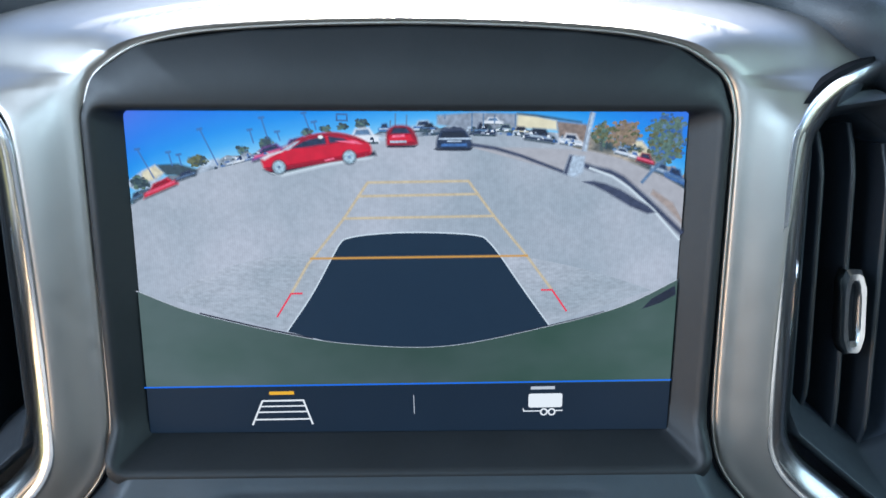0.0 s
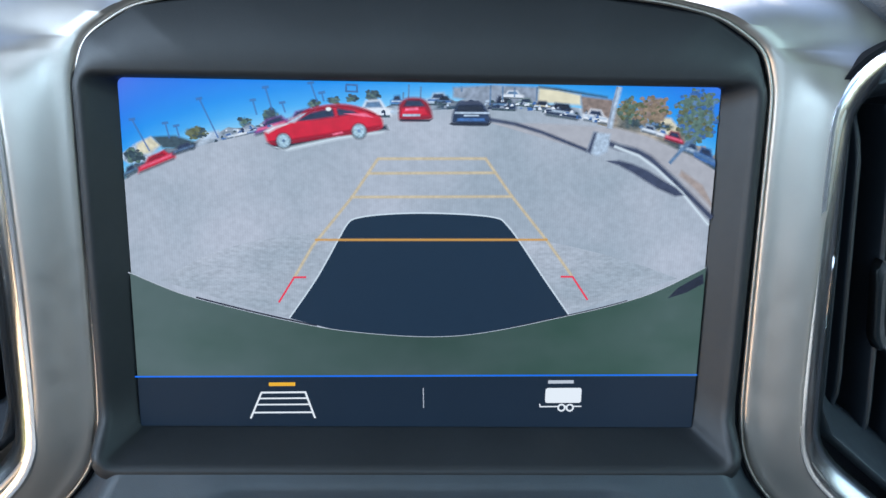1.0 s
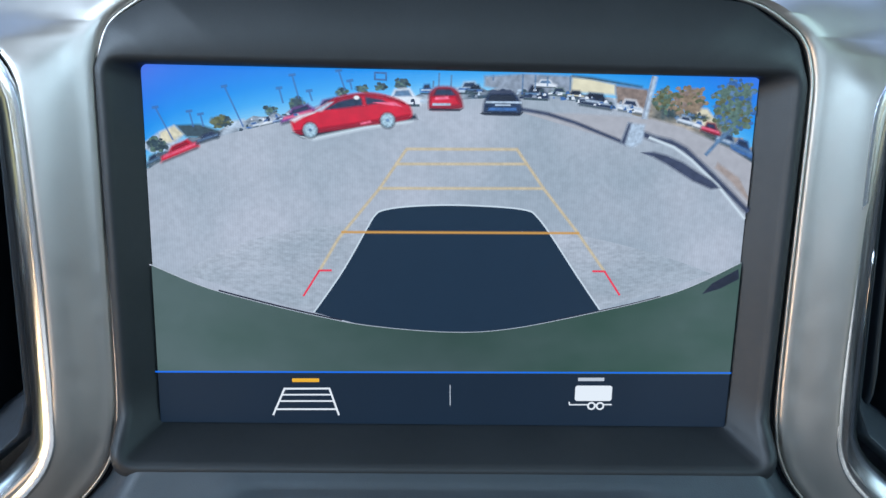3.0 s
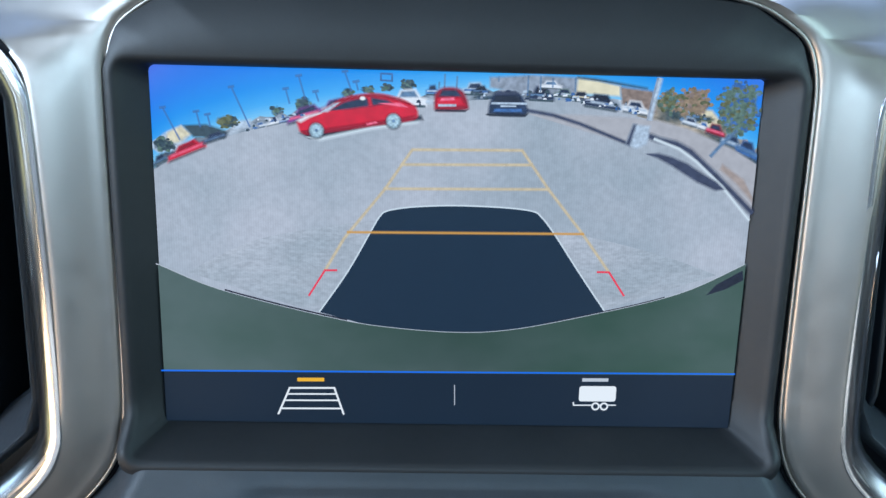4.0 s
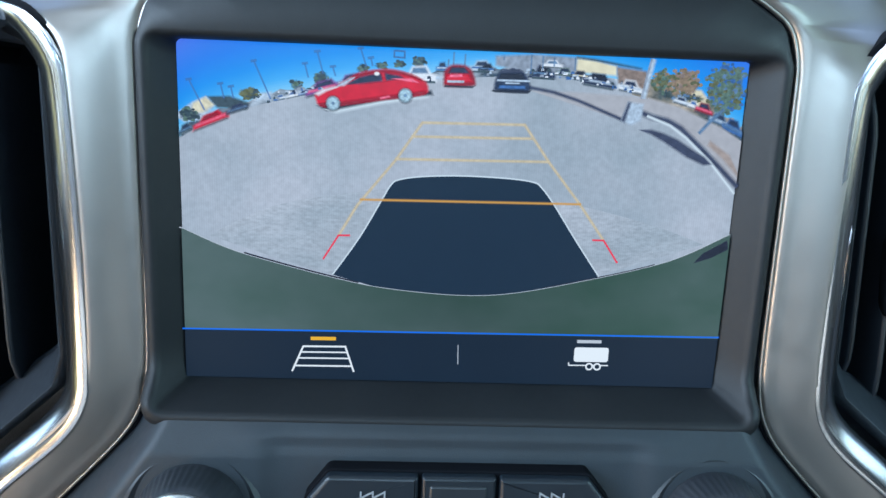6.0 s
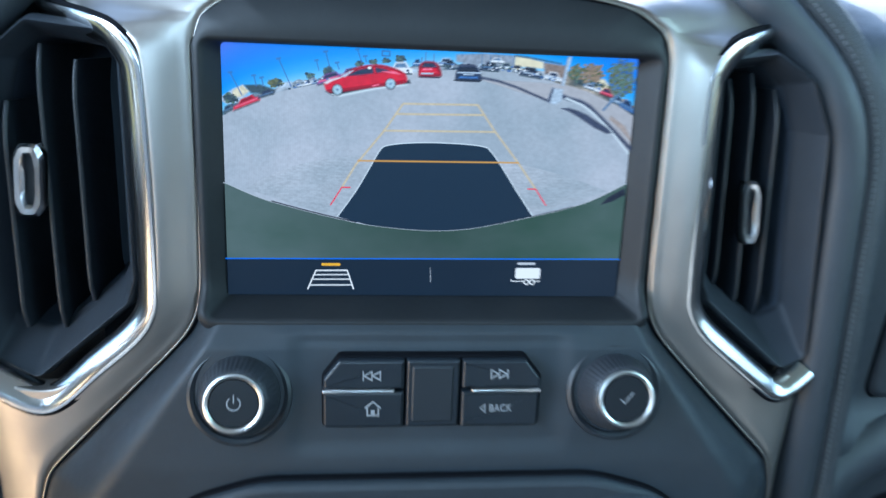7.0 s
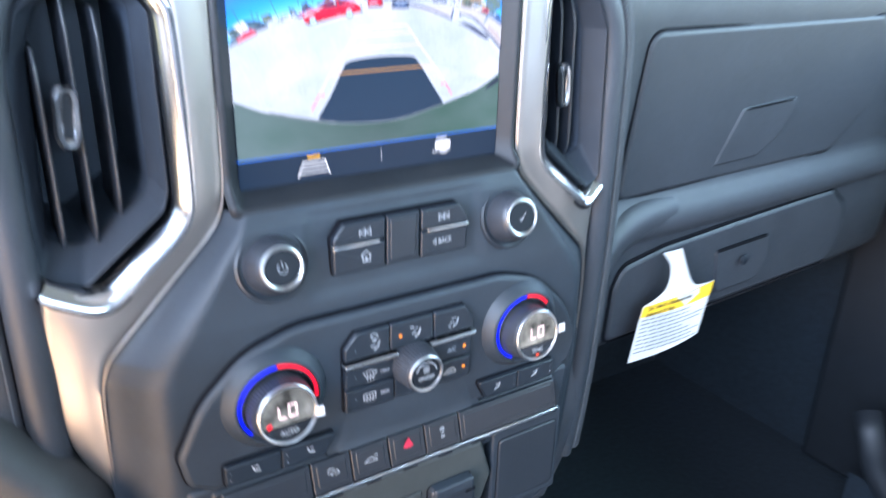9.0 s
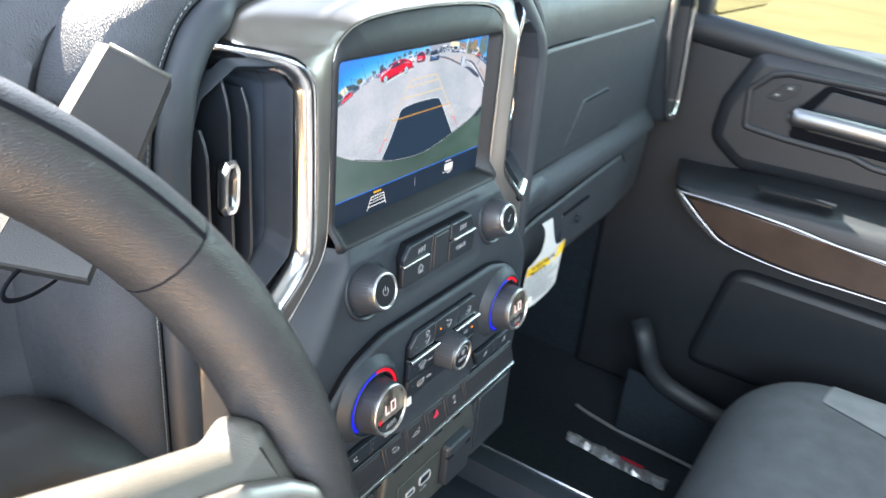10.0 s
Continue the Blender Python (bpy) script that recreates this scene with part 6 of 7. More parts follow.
part("lower_corner", sweep([Vector(q) for q in smooth_path([(0.43, 0.3400, 0.6400), (0.36, 0.3160, 0.6420), (0.29, 0.3055, 0.6410), (0.245, 0.2960, 0.6270), (0.216, 0.2840, 0.6020), (0.200, 0.2735, 0.5640), (0.190, 0.2680, 0.5150), (0.176, 0.2680, 0.4650), (0.160, 0.272, 0.42)], 8)], ring_profile(0.0215, 0.0225, 18)), PAD, dash, "soft dark corner roll beside the centre stack", angle=60)


def driver_dash():
    prof = [(0.80, 0.965), (0.60, 0.950), (0.45, 0.925), (0.37, 0.905), (0.345, 0.890), (0.335, 0.870), (0.345, 0.83), (0.36, 0.70), (0.35, 0.64), (0.34, 0.60)]
    rows = [[(x, y + dy, z) for y, z in prof] for x, dy in ((-0.92, 0.05), (-0.80, 0.02), (-0.60, 0.0), (-0.40, 0.0), (-0.27, 0.0), (-0.235, -0.02))]
    rows = [[(x, y, z - (0.07 * ease((x + 0.34) / 0.09) if z > 0.86 else 0)) for x, y, z in r] for r in rows]
    return part("driver_dash", loft(rows, False), LEATHER, dash, "black leather driver side dash", angle=50)


driver_dash()
part("dash_top", loft([[(-0.185, y, z) for y, z in ((0.80, 0.960), (0.45, 0.926), (0.36, 0.916), (0.315, 0.911), (0.300, 0.900))], [(0.24, y, z) for y, z in ((0.80, 0.960), (0.45, 0.926), (0.36, 0.916), (0.315, 0.911), (0.300, 0.900))]], False), LEATHER, dash, "black leather dash top", angle=50)

# ---- knee panel with start button ----
kl = rpoly([(-0.70, 0.700, 0.02), (-0.270, 0.690, 0.03), (-0.2390, 0.6640, 0.03), (-0.2134, 0.6225, 0.05), (-0.1960, 0.6020, 0.05), (-0.1800, 0.5790, 0.05), (-0.1738, 0.5450, 0.05), (-0.1716, 0.5000, 0.04), (-0.1740, 0.44, 0.03), (-0.21, 0.38, 0.03), (-0.70, 0.38, 0.03)], 0.02, 8)


def knee_panel():
    """A plate with a broad rolled edge, falling away towards the driver."""
    lean = lambda x, z: 0.16 * max(-0.214 - x, 0) + 0.22 * max(z - 0.595, 0)
    loops = []
    for d, y in ((0.0, 0.275), (0.0, 0.2470), (0.0015, 0.2432), (0.005, 0.2370), (0.009, 0.2312), (0.013, 0.2272), (0.017, 0.2252), (0.021, 0.2250), (0.027, 0.2262), (0.034, 0.2272)):
        loops.append([(x, y + lean(x, z), z) for x, z in inset(kl, d)])
    return part("knee_panel", loft(loops, True, False, True), KNEE, dash, "dark grained plastic plate with a rolled edge", angle=60)


knee_panel()
start = thing("start_button", "round start button with satin ring and green light", "button", (-0.2070, 0.228, 0.5600))
SM = pose(-0.2070, 0.2262, 0.5600, -6, 0, -16)
part("button_seat", revolve([(0.0240, 0.006), (0.0232, -0.0015), (0.0212, -0.0030), (0.0200, -0.0010), (0.0198, 0.004)], cap0=False, cap1=False), PLASTIC, start, m=SM)
part("satin_ring", revolve([(0.0202, 0.002), (0.0202, -0.0042), (0.0194, -0.0058), (0.0178, -0.0056), (0.0150, -0.0006), (0.0140, 0.006)], cap0=False, cap1=False), RING_CHROME, start, "wide satin metal ring", m=SM)
part("push_face", revolve([(0.0140, 0.006), (0.0136, -0.0004), (0.0126, -0.0016), (0.0105, -0.0012), (0.0002, -0.0004)], cap0=False), GLASS_BLACK, start, "glossy black push face", m=SM)
bm = bmesh.new()
for a in (118, -58):
    ribbon(bm, arc(0, 0, 0.0098, a, a + 110, 16), 0.0004, -0.0022)
part("legend_arc", bm, WHITE_INK, start, m=SM)
for word, size, z in (("START", 0.0028, 0.0040), ("ENGINE", 0.0042, 0.0008), ("STOP", 0.0030, -0.0024)):
    writing("legend", word, size, (0, -0.0022, z), WHITE_INK, start, wide=0.85).data.transform(SM)
bm = bmesh.new()
flat(bm, rpoly(box2(-0.0006, 0.0052, -0.0078, -0.0054), 0.0006, 3), -0.0024)
part("green_light", bm, GREEN, start, "small green light", m=SM)

# ---- instrument cowl beside the wheel ----
cowl = thing("instrument_cowl", "dark leather instrument hood over the gauges", "instrument cowl", (-0.27, 0.30, 0.80))


def plate(corners, thick, bev, mat, name, parent, label=""):
    """A flat plate from four corners, with a thickness on its far side."""
    a, b, c, d = (Vector(p) for p in corners)
    n = (b - a).cross(d - a).normalized()
    mid = (a + b + c + d) / 4
    near = [p + (mid - p).normalized() * bev for p in (a, b, c, d)]
    loops = [[tuple(p - n * thick) for p in (a, b, c, d)], [tuple(p - n * bev) for p in (a, b, c, d)], [tuple(p) for p in near]]
    return part(name, loft(loops, True, True, True), mat, parent, label)


lever = thing("gear_lever", "dark flat column gear lever with an edge paled for sunlight", "gear lever", (-0.30, 0.22, 0.74))
LV = [(-0.2495, 0.2265, 0.8820), (-0.2375, 0.2060, 0.8715), (-0.2957, 0.1854, 0.8095), (-0.3180, 0.2098, 0.8170)]
plate(LV[::-1], 0.009, 0.0010, LEVER, "lever_blade", lever)
# edge strip painted paler than the blade, as sunlight
part("lever_edge", loft([[p, tuple(a + b for a, b in zip(p, (-0.0018, 0.0055, 0.0004))), tuple(a + b for a, b in zip(p, (0.004, 0.0085, -0.006)))] for p in (LV[0], LV[3])], True, True, True), SUNLIT_EDGE, lever, "edge strip paled for sunlight")
slot_n = Vector((0.26, -0.93, -0.22)).normalized()
slot_u = (Vector((1, 0, 0)) - slot_n * slot_n.x).normalized()
slot_v = slot_n.cross(slot_u)
slot_c = Vector((-0.2985, 0.2085, 0.8065))
part("lever_slot", sweep([slot_c + slot_u * (0.019 * math.cos(a)) + slot_v * (0.0085 * math.sin(a)) for a in [2 * math.pi * i / 40 for i in range(40)]], ring_profile(0.0011, 0.0006, 8), normal=tuple(slot_n), closed=True), SEAM, lever)
part("lever_top", sweep([LV[0], LV[1]], ring_profile(0.0010, 0.0010, 8), normal=(0, 0, 1)), SUNLIT_EDGE, lever)
HOOD_EDGE = [(-0.2440, 0.8150), (-0.2440, 0.8280), (-0.2424, 0.8400), (-0.2385, 0.8535), (-0.2310, 0.8670), (-0.2200, 0.8765), (-0.2080, 0.8860), (-0.1940, 0.8930), (-0.1790, 0.9040), (-0.1500, 0.9150), (-0.1100, 0.9250)]


def hood():
    """The hood swells up from a valley beside the pad, crests and runs away towards the driver's side."""
    crest = lambda z: z if z < 0.905 else 0.905 + 0.022 * (1 - math.exp(-(z - 0.905) / 0.022))
    rows = []
    for i, (x, z) in enumerate(curve2(HOOD_EDGE, 5)):
        row = [(x + 0.010, 0.350, z - 0.010), (x + 0.007, 0.322, z - 0.007), (x + 0.003, 0.307, z - 0.003)]
        row += [(x - 0.75 * d, 0.302 + y, crest(z + 0.50 * d)) for d, y in ((0.0, 0.0), (0.004, -0.001), (0.012, 0.006), (0.030, 0.026), (0.06, 0.062), (0.09, 0.100))]
        row += [(-0.42, 0.420, 0.922), (-0.66, 0.440, 0.890)]
        rows.append(row)
    rows.insert(0, [(x, y + 0.05, z - 0.002) for x, y, z in rows[0]])
    return part("hood", loft(rows, False), LEATHER, cowl, "leather instrument hood", angle=60)


hood()
part("cluster_glass", slab(rpoly(box2(-0.62, -0.29, 0.72, 0.88), 0.02, 5), 0.325, 0.01, 0.002), GLASS_BLACK, cowl, "dark instrument glass")
part("cluster_ring", revolve([(0.055, 0.0), (0.055, -0.008), (0.051, -0.010), (0.048, 0.0)], (-0.345, 0.325, 0.79), cap0=False, cap1=False), CHROME, cowl, "chrome gauge ring")

# ---- steering wheel ----
WM = pose(-0.453, 0.101, 0.746, -20, 0, 0)
wheel = thing("steering_wheel", "black leather steering wheel with silver-trimmed spokes", "steering wheel", (-0.453, 0.16, 0.746))
R = 0.183
ring = [(R * math.cos(2 * math.pi * i / 120), 0.0, R * math.sin(2 * math.pi * i / 120)) for i in range(120)]
part("rim", sweep(ring, ring_profile(0.0158, 0.0178, 20), closed=True), RIM_LEATHER, wheel, "thick black leather rim", m=WM)
for a in (33, 147, -38, 218):
    c = Vector((R * math.cos(radians(a)), 0, R * math.sin(radians(a))))
    t = Vector((-math.sin(radians(a)), 0, math.cos(radians(a))))
    pts = [c + t * k for k in (-0.0004, 0.0004)]
    part("rim_seam", sweep(pts, ring_profile(0.01585, 0.01785, 20)), SEAM, wheel, m=WM)


def wheel_plate(pts, y0, depth, bev, mat, name, label=""):
    return part(name, slab(rpoly(pts, 0.008, 6), y0, depth, bev), mat, wheel, label, m=WM, angle=60)


# hub and spokes carry painted sunlight in their leather colour
wheel_plate([(-0.085, -0.065, 0.02), (0.085, -0.065, 0.02), (0.098, 0.035, 0.02), (0.05, 0.062, 0.02), (-0.05, 0.062, 0.02), (-0.098, 0.035, 0.02)], -0.022, 0.06, 0.014, SUNLIT_SPOKE, "hub", "leather airbag cover")
for s in (-1, 1):
    wheel_plate([(s * 0.070, -0.022), (s * 0.165, -0.038), (s * 0.173, 0.010), (s * 0.165, 0.036), (s * 0.158, 0.040), (s * 0.148, 0.035), (s * 0.125, 0.041), (s * 0.070, 0.057)], -0.0135, 0.017, 0.009, SUNLIT_SPOKE, "spoke", "padded leather spoke")
    tr = rpoly([(s * 0.082, -0.034, 0.006), (s * 0.150, -0.042, 0.010), (s * 0.171, -0.030, 0.008), (s * 0.177, -0.008, 0.010), (s * 0.173, 0.008, 0.008), (s * 0.163, 0.0165, 0.008), (s * 0.146, 0.0245, 0.01), (s * 0.119, 0.032, 0.01), (s * 0.082, 0.038, 0.006)], 0.008, 6)
    part("spoke_trim", slab(tr, -0.0205, 0.014, 0.0045), SILVER, wheel, "satin silver spoke trim", m=WM)
    part("switch_pad", slab(inset(tr, 0.0078), -0.0214, 0.006, 0.0016), BUTTON, wheel, "dark thumb switch pad", m=WM)
for a0, a1 in ((33, 147), (-147, -33)):
    run = [(0.1877 * math.cos(radians(mix(a0, a1, i / 60))), -0.0170, 0.1877 * math.sin(radians(mix(a0, a1, i / 60)))) for i in range(61)]
    part("rim_crease", sweep(run, ring_profile(0.0010, 0.0006, 8)), SEAM, wheel, m=WM)
wheel_plate([(-0.030, -0.17, 0.01), (0.030, -0.17, 0.01), (0.040, -0.055, 0.01), (-0.040, -0.055, 0.01)], -0.008, 0.018, 0.006, SILVER, "lower_spoke", "satin silver lower spoke")
part("column", revolve([(0.030, 0.02), (0.060, 0.05), (0.062, 0.20), (0.070, 0.28)]), PLASTIC, wheel, "dark column shroud", m=WM)


# ---- glove boxes ----
SWEEP_BACK = [(0.205, -0.022), (0.222, -0.020), (0.240, -0.010), (0.262, -0.003), (0.30, 0.0), (0.45, 0.004), (0.60, 0.010), (0.68, 0.016), (0.72, 0.020)]


def upper_face(x, z):
    return (0.818 - z) * 0.0822 + table(SWEEP_BACK, x)


def glove():
    g = thing("upper_glove_box", "closed dark upper glove box with pull latch", "glove box", (0.48, 0.30, 0.67))
    lp = rpoly([(0.2620, 0.6660, 0.012), (0.2700, 0.8135, 0.018), (0.6420, 0.8150, 0.020), (0.6820, 0.7960, 0.025), (0.6720, 0.7150, 0.03), (0.6050, 0.6670, 0.03)], 0.01, 7)
    part("door_gap", slab(inset(lp, -0.0018), 0.2874, 0.01, 0.0008, lean=upper_face), SEAM, g)
    part("door", slab(lp, 0.2850, 0.012, 0.0045, lean=upper_face), PAD, g, "dark soft-skinned lid", angle=60)
    la = rpoly([(0.420, 0.7357, 0.003), (0.502, 0.7400, 0.004), (0.5085, 0.7290, 0.008), (0.491, 0.7020, 0.02), (0.460, 0.6820, 0.015), (0.392, 0.6790, 0.003)], 0.004, 6)
    wedge = lambda x, z: upper_face(x, z) - max(x - 0.395, 0) * 0.032
    part("latch", slab(la, 0.2849, 0.007, 0.0030, lean=wedge), PAD, g, angle=60)
    part("latch_slot", slab(rpoly([(0.424, 0.7350), (0.498, 0.7390), (0.498, 0.7368), (0.426, 0.7328)], 0.0008, 3), 0.2846, 0.003, 0.0006, lean=wedge), SEAM, g)
    return g


glove()


def lower_face(x, z):
    return (0.600 - z) * 0.060 + table(SWEEP_BACK, x) * (1 if x > 0.5 else 0.7)


lower = thing("lower_glove_box", "closed dark lower glove box with recessed latch", "glove box", (0.48, 0.30, 0.52))
ll = rpoly([(0.2690, 0.5220, 0.01), (0.2690, 0.5800, 0.015), (0.2770, 0.6010, 0.02), (0.3350, 0.6105, 0.03), (0.4350, 0.6160, 0.05), (0.5500, 0.6190, 0.05), (0.6250, 0.6200, 0.012), (0.6600, 0.5980, 0.02), (0.6760, 0.5680, 0.02), (0.6600, 0.5220, 0.02)], 0.01, 7)
part("door_gap", slab(inset(ll, -0.0030), 0.2936, 0.008, 0.0006, lean=lower_face), SEAM, lower)
part("door", slab(ll, 0.2912, 0.012, 0.0045, lean=lower_face), PAD, lower, "dark soft-skinned lid", angle=60)
lt = rpoly([(0.4160, 0.5870, 0.003), (0.5060, 0.5900, 0.004), (0.5165, 0.5660, 0.015), (0.5060, 0.5400, 0.012), (0.4300, 0.5360, 0.005)], 0.004, 6)
fade = lambda x, z: lower_face(x, z) - max(x - 0.425, 0) * 0.028
part("latch", slab(lt, 0.2911, 0.006, 0.0022, lean=fade), PAD, lower, angle=60)
part("latch_slot", slab(rpoly([(0.4185, 0.5890), (0.5020, 0.5912), (0.5025, 0.5880), (0.4190, 0.5855)], 0.0008, 3), 0.2908, 0.003, 0.0005, lean=fade), SEAM, lower)
part("latch_lock", revolve([(0.006, 0.0), (0.006, -0.0014), (0.0045, -0.0022), (0.0002, -0.0018)], (0.461, 0.2915, 0.571), 24, cap0=False), BUTTON, lower)

# ---- hang tag ----
tag = thing("hang_tag", "white paper hang tag with yellow warning band", "tag", (0.34, 0.288, 0.60))


def card(x, z):
    """Depth of the hanging card: it stands off the lid and curls a little."""
    return 0.2790 + 0.05 * (0.608 - z) * (1 - (0.608 - z) / 0.12) - 0.004 * math.sin((x - 0.29) / 0.11 * math.pi) + (0.0 if z < 0.60 else 0.0)


def tag_sheet(name, loop, lift, thick, mat, label=""):
    f = lambda lp, k: [(x, card(x, z) - k, z) for x, z in lp]
    bm_ = loft([f(loop, lift), f(loop, lift + thick)], True, True, True)
    return part(name, bm_, mat, tag, label, angle=80)


NECK = curve2([(0.3996, 0.5655), (0.3840, 0.5665), (0.3690, 0.5690), (0.3590, 0.5760), (0.3484, 0.5924), (0.3357, 0.6149)], 5)
NECK_L = curve2([(0.3120, 0.6141), (0.3230, 0.6020), (0.3266, 0.5912), (0.3262, 0.5810), (0.3225, 0.5730), (0.3120, 0.5660), (0.2981, 0.5605)], 5)
BODY_LOW = [(mix(0.2881, 0.3843, i / 10), mix(0.5022, 0.5096, i / 10) - 0.0010 * math.sin(math.pi * i / 10)) for i in range(11)]
right_side = [(mix(0.3843, 0.3996, i / 6), mix(0.5096, 0.5655, i / 6)) for i in range(1, 6)]
left_side = [(mix(0.2981, 0.2881, i / 6), mix(0.5605, 0.5022, i / 6)) for i in range(1, 6)]
tag_sheet("card", BODY_LOW + right_side + NECK + NECK_L + left_side, 0.0, 0.0005, PAPER, "white paper card")
band = [(mix(0.2964, 0.3950, i / 8), mix(0.5490, 0.5500, i / 8)) for i in range(9)] + [(mix(0.3990, 0.2986, i / 8), mix(0.5650, 0.5600, i / 8)) for i in range(9)]
tag_sheet("yellow_band", band, 0.0006, 0.0002, YELLOW, "yellow warning band")
writing("warning_line", "This Vehicle is Equipped with", 0.0060, (0.3010, card(0.34, 0.559) - 0.0014, 0.5588), DARK_INK, tag, align="LEFT", wide=0.86)
writing("warning_line", "Advanced Air Bags", 0.0060, (0.3000, card(0.34, 0.553) - 0.0014, 0.5525), DARK_INK, tag, align="LEFT", wide=0.86)
lr = random.Random(3)
for k in range(9):
    z = 0.5452 - 0.0042 * k
    x = 0.2985 - 0.0007 * k
    end = min(x + lr.uniform(0.055, 0.098), 0.3905 - (0.548 - z) * 0.27)
    while x < end:
        w = lr.uniform(0.004, 0.012)
        b = [(x, z - 0.0007), (min(x + w, end), z - 0.0007 + 0.0004), (min(x + w, end), z + 0.0007 + 0.0004), (x, z + 0.0007)]
        tag_sheet("text_bar", b, 0.0006, 0.0001, GREY_INK)
        x += w + 0.0014


# ---- passenger vent ----
pv = thing("air_vent", "tall black passenger air vent in a chrome ring", "air vent", (0.79, 0.32, 0.64), "dashboard vents")
PV = rpoly([(0.7160, 0.8400, 0.02), (0.7400, 0.8600, 0.02), (0.8150, 0.8480, 0.02), (0.8340, 0.8200, 0.02), (0.8600, 0.6600, 0.02), (0.8400, 0.6350, 0.015), (0.8050, 0.6440, 0.02), (0.7700, 0.7000, 0.03), (0.7280, 0.7800, 0.03)], 0.02, 7)
pvy = lambda lp, y: [(x, y, z) for x, z in lp]
part("vent_housing", loft([pvy(inset(PV, -0.014), 0.330), pvy(inset(PV, -0.006), 0.306), pvy(PV, 0.303), pvy(inset(PV, 0.004), 0.304), pvy(inset(PV, 0.010), 0.325), pvy(inset(PV, 0.012), 0.36)], True, False, True), PLASTIC, pv, angle=60)
part("chrome_ring", sweep([(x, 0.3030, z) for x, z in inset(PV, 0.001)], ring_profile(0.0062, 0.0050, 12), closed=True), CHROME, pv, "polished chrome ring")
for k in range(5):
    x = 0.750 + 0.017 * k
    b = loft([[(x + dx - 0.001, 0.330, z), (x + dx + 0.001, 0.330, z), (x + dx + 0.001, 0.357, z), (x + dx - 0.001, 0.357, z)] for z, dx in ((0.655, 0.030), (0.75, 0.012), (0.842, -0.006))], True, True, True)
    part("vane", b, PLASTIC_SMOOTH, pv)
part("tab", slab(rpoly([(0.7900, 0.7080), (0.8010, 0.7050), (0.8000, 0.7170), (0.7960, 0.7250), (0.7950, 0.7370), (0.8000, 0.7450), (0.7900, 0.7480), (0.7860, 0.7380), (0.7880, 0.7250)], 0.002, 3), 0.3180, 0.012, 0.002), CHROME, pv, "polished chrome airflow tab")

# ---- passenger door ----
door = thing("passenger_door", "closed dark passenger door with chrome handle and wood trim", "vehicle door", (0.93, -0.1, 0.10))
DM = pose(0, 0, 0, 0, 0, -90)


def door_slab(pts, x0, depth, bev, mat, name, label="", r=0.01, k=6, dish=0.0, parent=None):
    return part(name, slab(rpoly(pts, r, k), x0, depth, bev, dish), mat, parent or door, label, m=DM, angle=60)


door_slab([(-0.42, 0.055), (0.75, 0.055), (0.75, 0.775), (-0.42, 0.775)], 0.925, 0.06, 0.01, DOOR_PLASTIC, "door_panel", "dark plastic door panel")
part("sill_roll", sweep([(0.932, y, 0.770 + 0.006 * k) for k, y in ((2.5, 0.42), (1.0, 0.314), (-1.6, 0.166), (-4.0, 0.023), (-16.0, -0.75))], ring_profile(0.026, 0.024, 14), normal=(-1, 0, 0)), DOOR_SKIN, door, "soft dark sill roll")
door_slab([(-0.254, 0.600, 0.04), (-0.248, 0.668, 0.05), (-0.205, 0.766, 0.04), (0.30, 0.745, 0.05), (0.32, 0.560, 0.05), (-0.195, 0.556, 0.05)], 0.900, 0.05, 0.026, DOOR_SKIN, "upper_bolster", "dark padded bolster", r=0.04, k=8)
bez = door_slab([(-0.199, 0.632, 0.012), (-0.207, 0.700, 0.014), (-0.176, 0.731, 0.014), (-0.150, 0.739, 0.015), (0.02, 0.737, 0.02), (0.14, 0.725, 0.02), (0.15, 0.602, 0.02), (0.006, 0.609, 0.02), (-0.026, 0.6185, 0.02), (-0.128, 0.6235, 0.02), (-0.182, 0.629, 0.012)], 0.8945, 0.02, 0.0038, DOOR_PLASTIC, "handle_bezel", "smooth dark handle bezel with a raised rim", dish=0.0035)
# no recess is cut: a flat black sheet paints its shade
door_slab([(-0.126, 0.634, 0.010), (-0.121, 0.684, 0.02), (-0.089, 0.7265, 0.014), (0.10, 0.713, 0.012), (0.11, 0.624, 0.01)], 0.8968, 0.012, 0.002, SEAM, "handle_bowl_shade", "flat black sheet for the shade in the handle recess", parent=bez)
door_slab([(-0.104, 0.648, 0.010), (-0.100, 0.684, 0.012), (-0.080, 0.7190, 0.010), (0.012, 0.7120, 0.014), (0.024, 0.690, 0.012), (0.022, 0.642, 0.01)], 0.8958, 0.010, 0.003, DOOR_PLASTIC, "bowl_floor", parent=bez)
part("door_handle", sweep([Vector(p) for p in smooth_path([(0.8810, 0.1205, 0.6726), (0.8795, 0.1180, 0.6725), (0.8780, 0.110, 0.6723), (0.876, 0.05, 0.6705), (0.878, -0.02, 0.6670), (0.893, -0.08, 0.6640)], 6)], ring_profile(0.0150, 0.0105, 20), normal=(-1, 0, 0), scale=lambda t: 0.80 + 0.20 * ease(t / 0.14)), DOOR_CHROME, door, "thick satin chrome door handle")
sw = door_slab([(-0.175, 0.689, 0.004), (-0.150, 0.7165, 0.005), (-0.126, 0.7200, 0.004), (-0.127, 0.7040, 0.004), (-0.150, 0.6870, 0.005)], 0.8960, 0.006, 0.001, BUTTON, "lock_switch", "small dark lock switch")
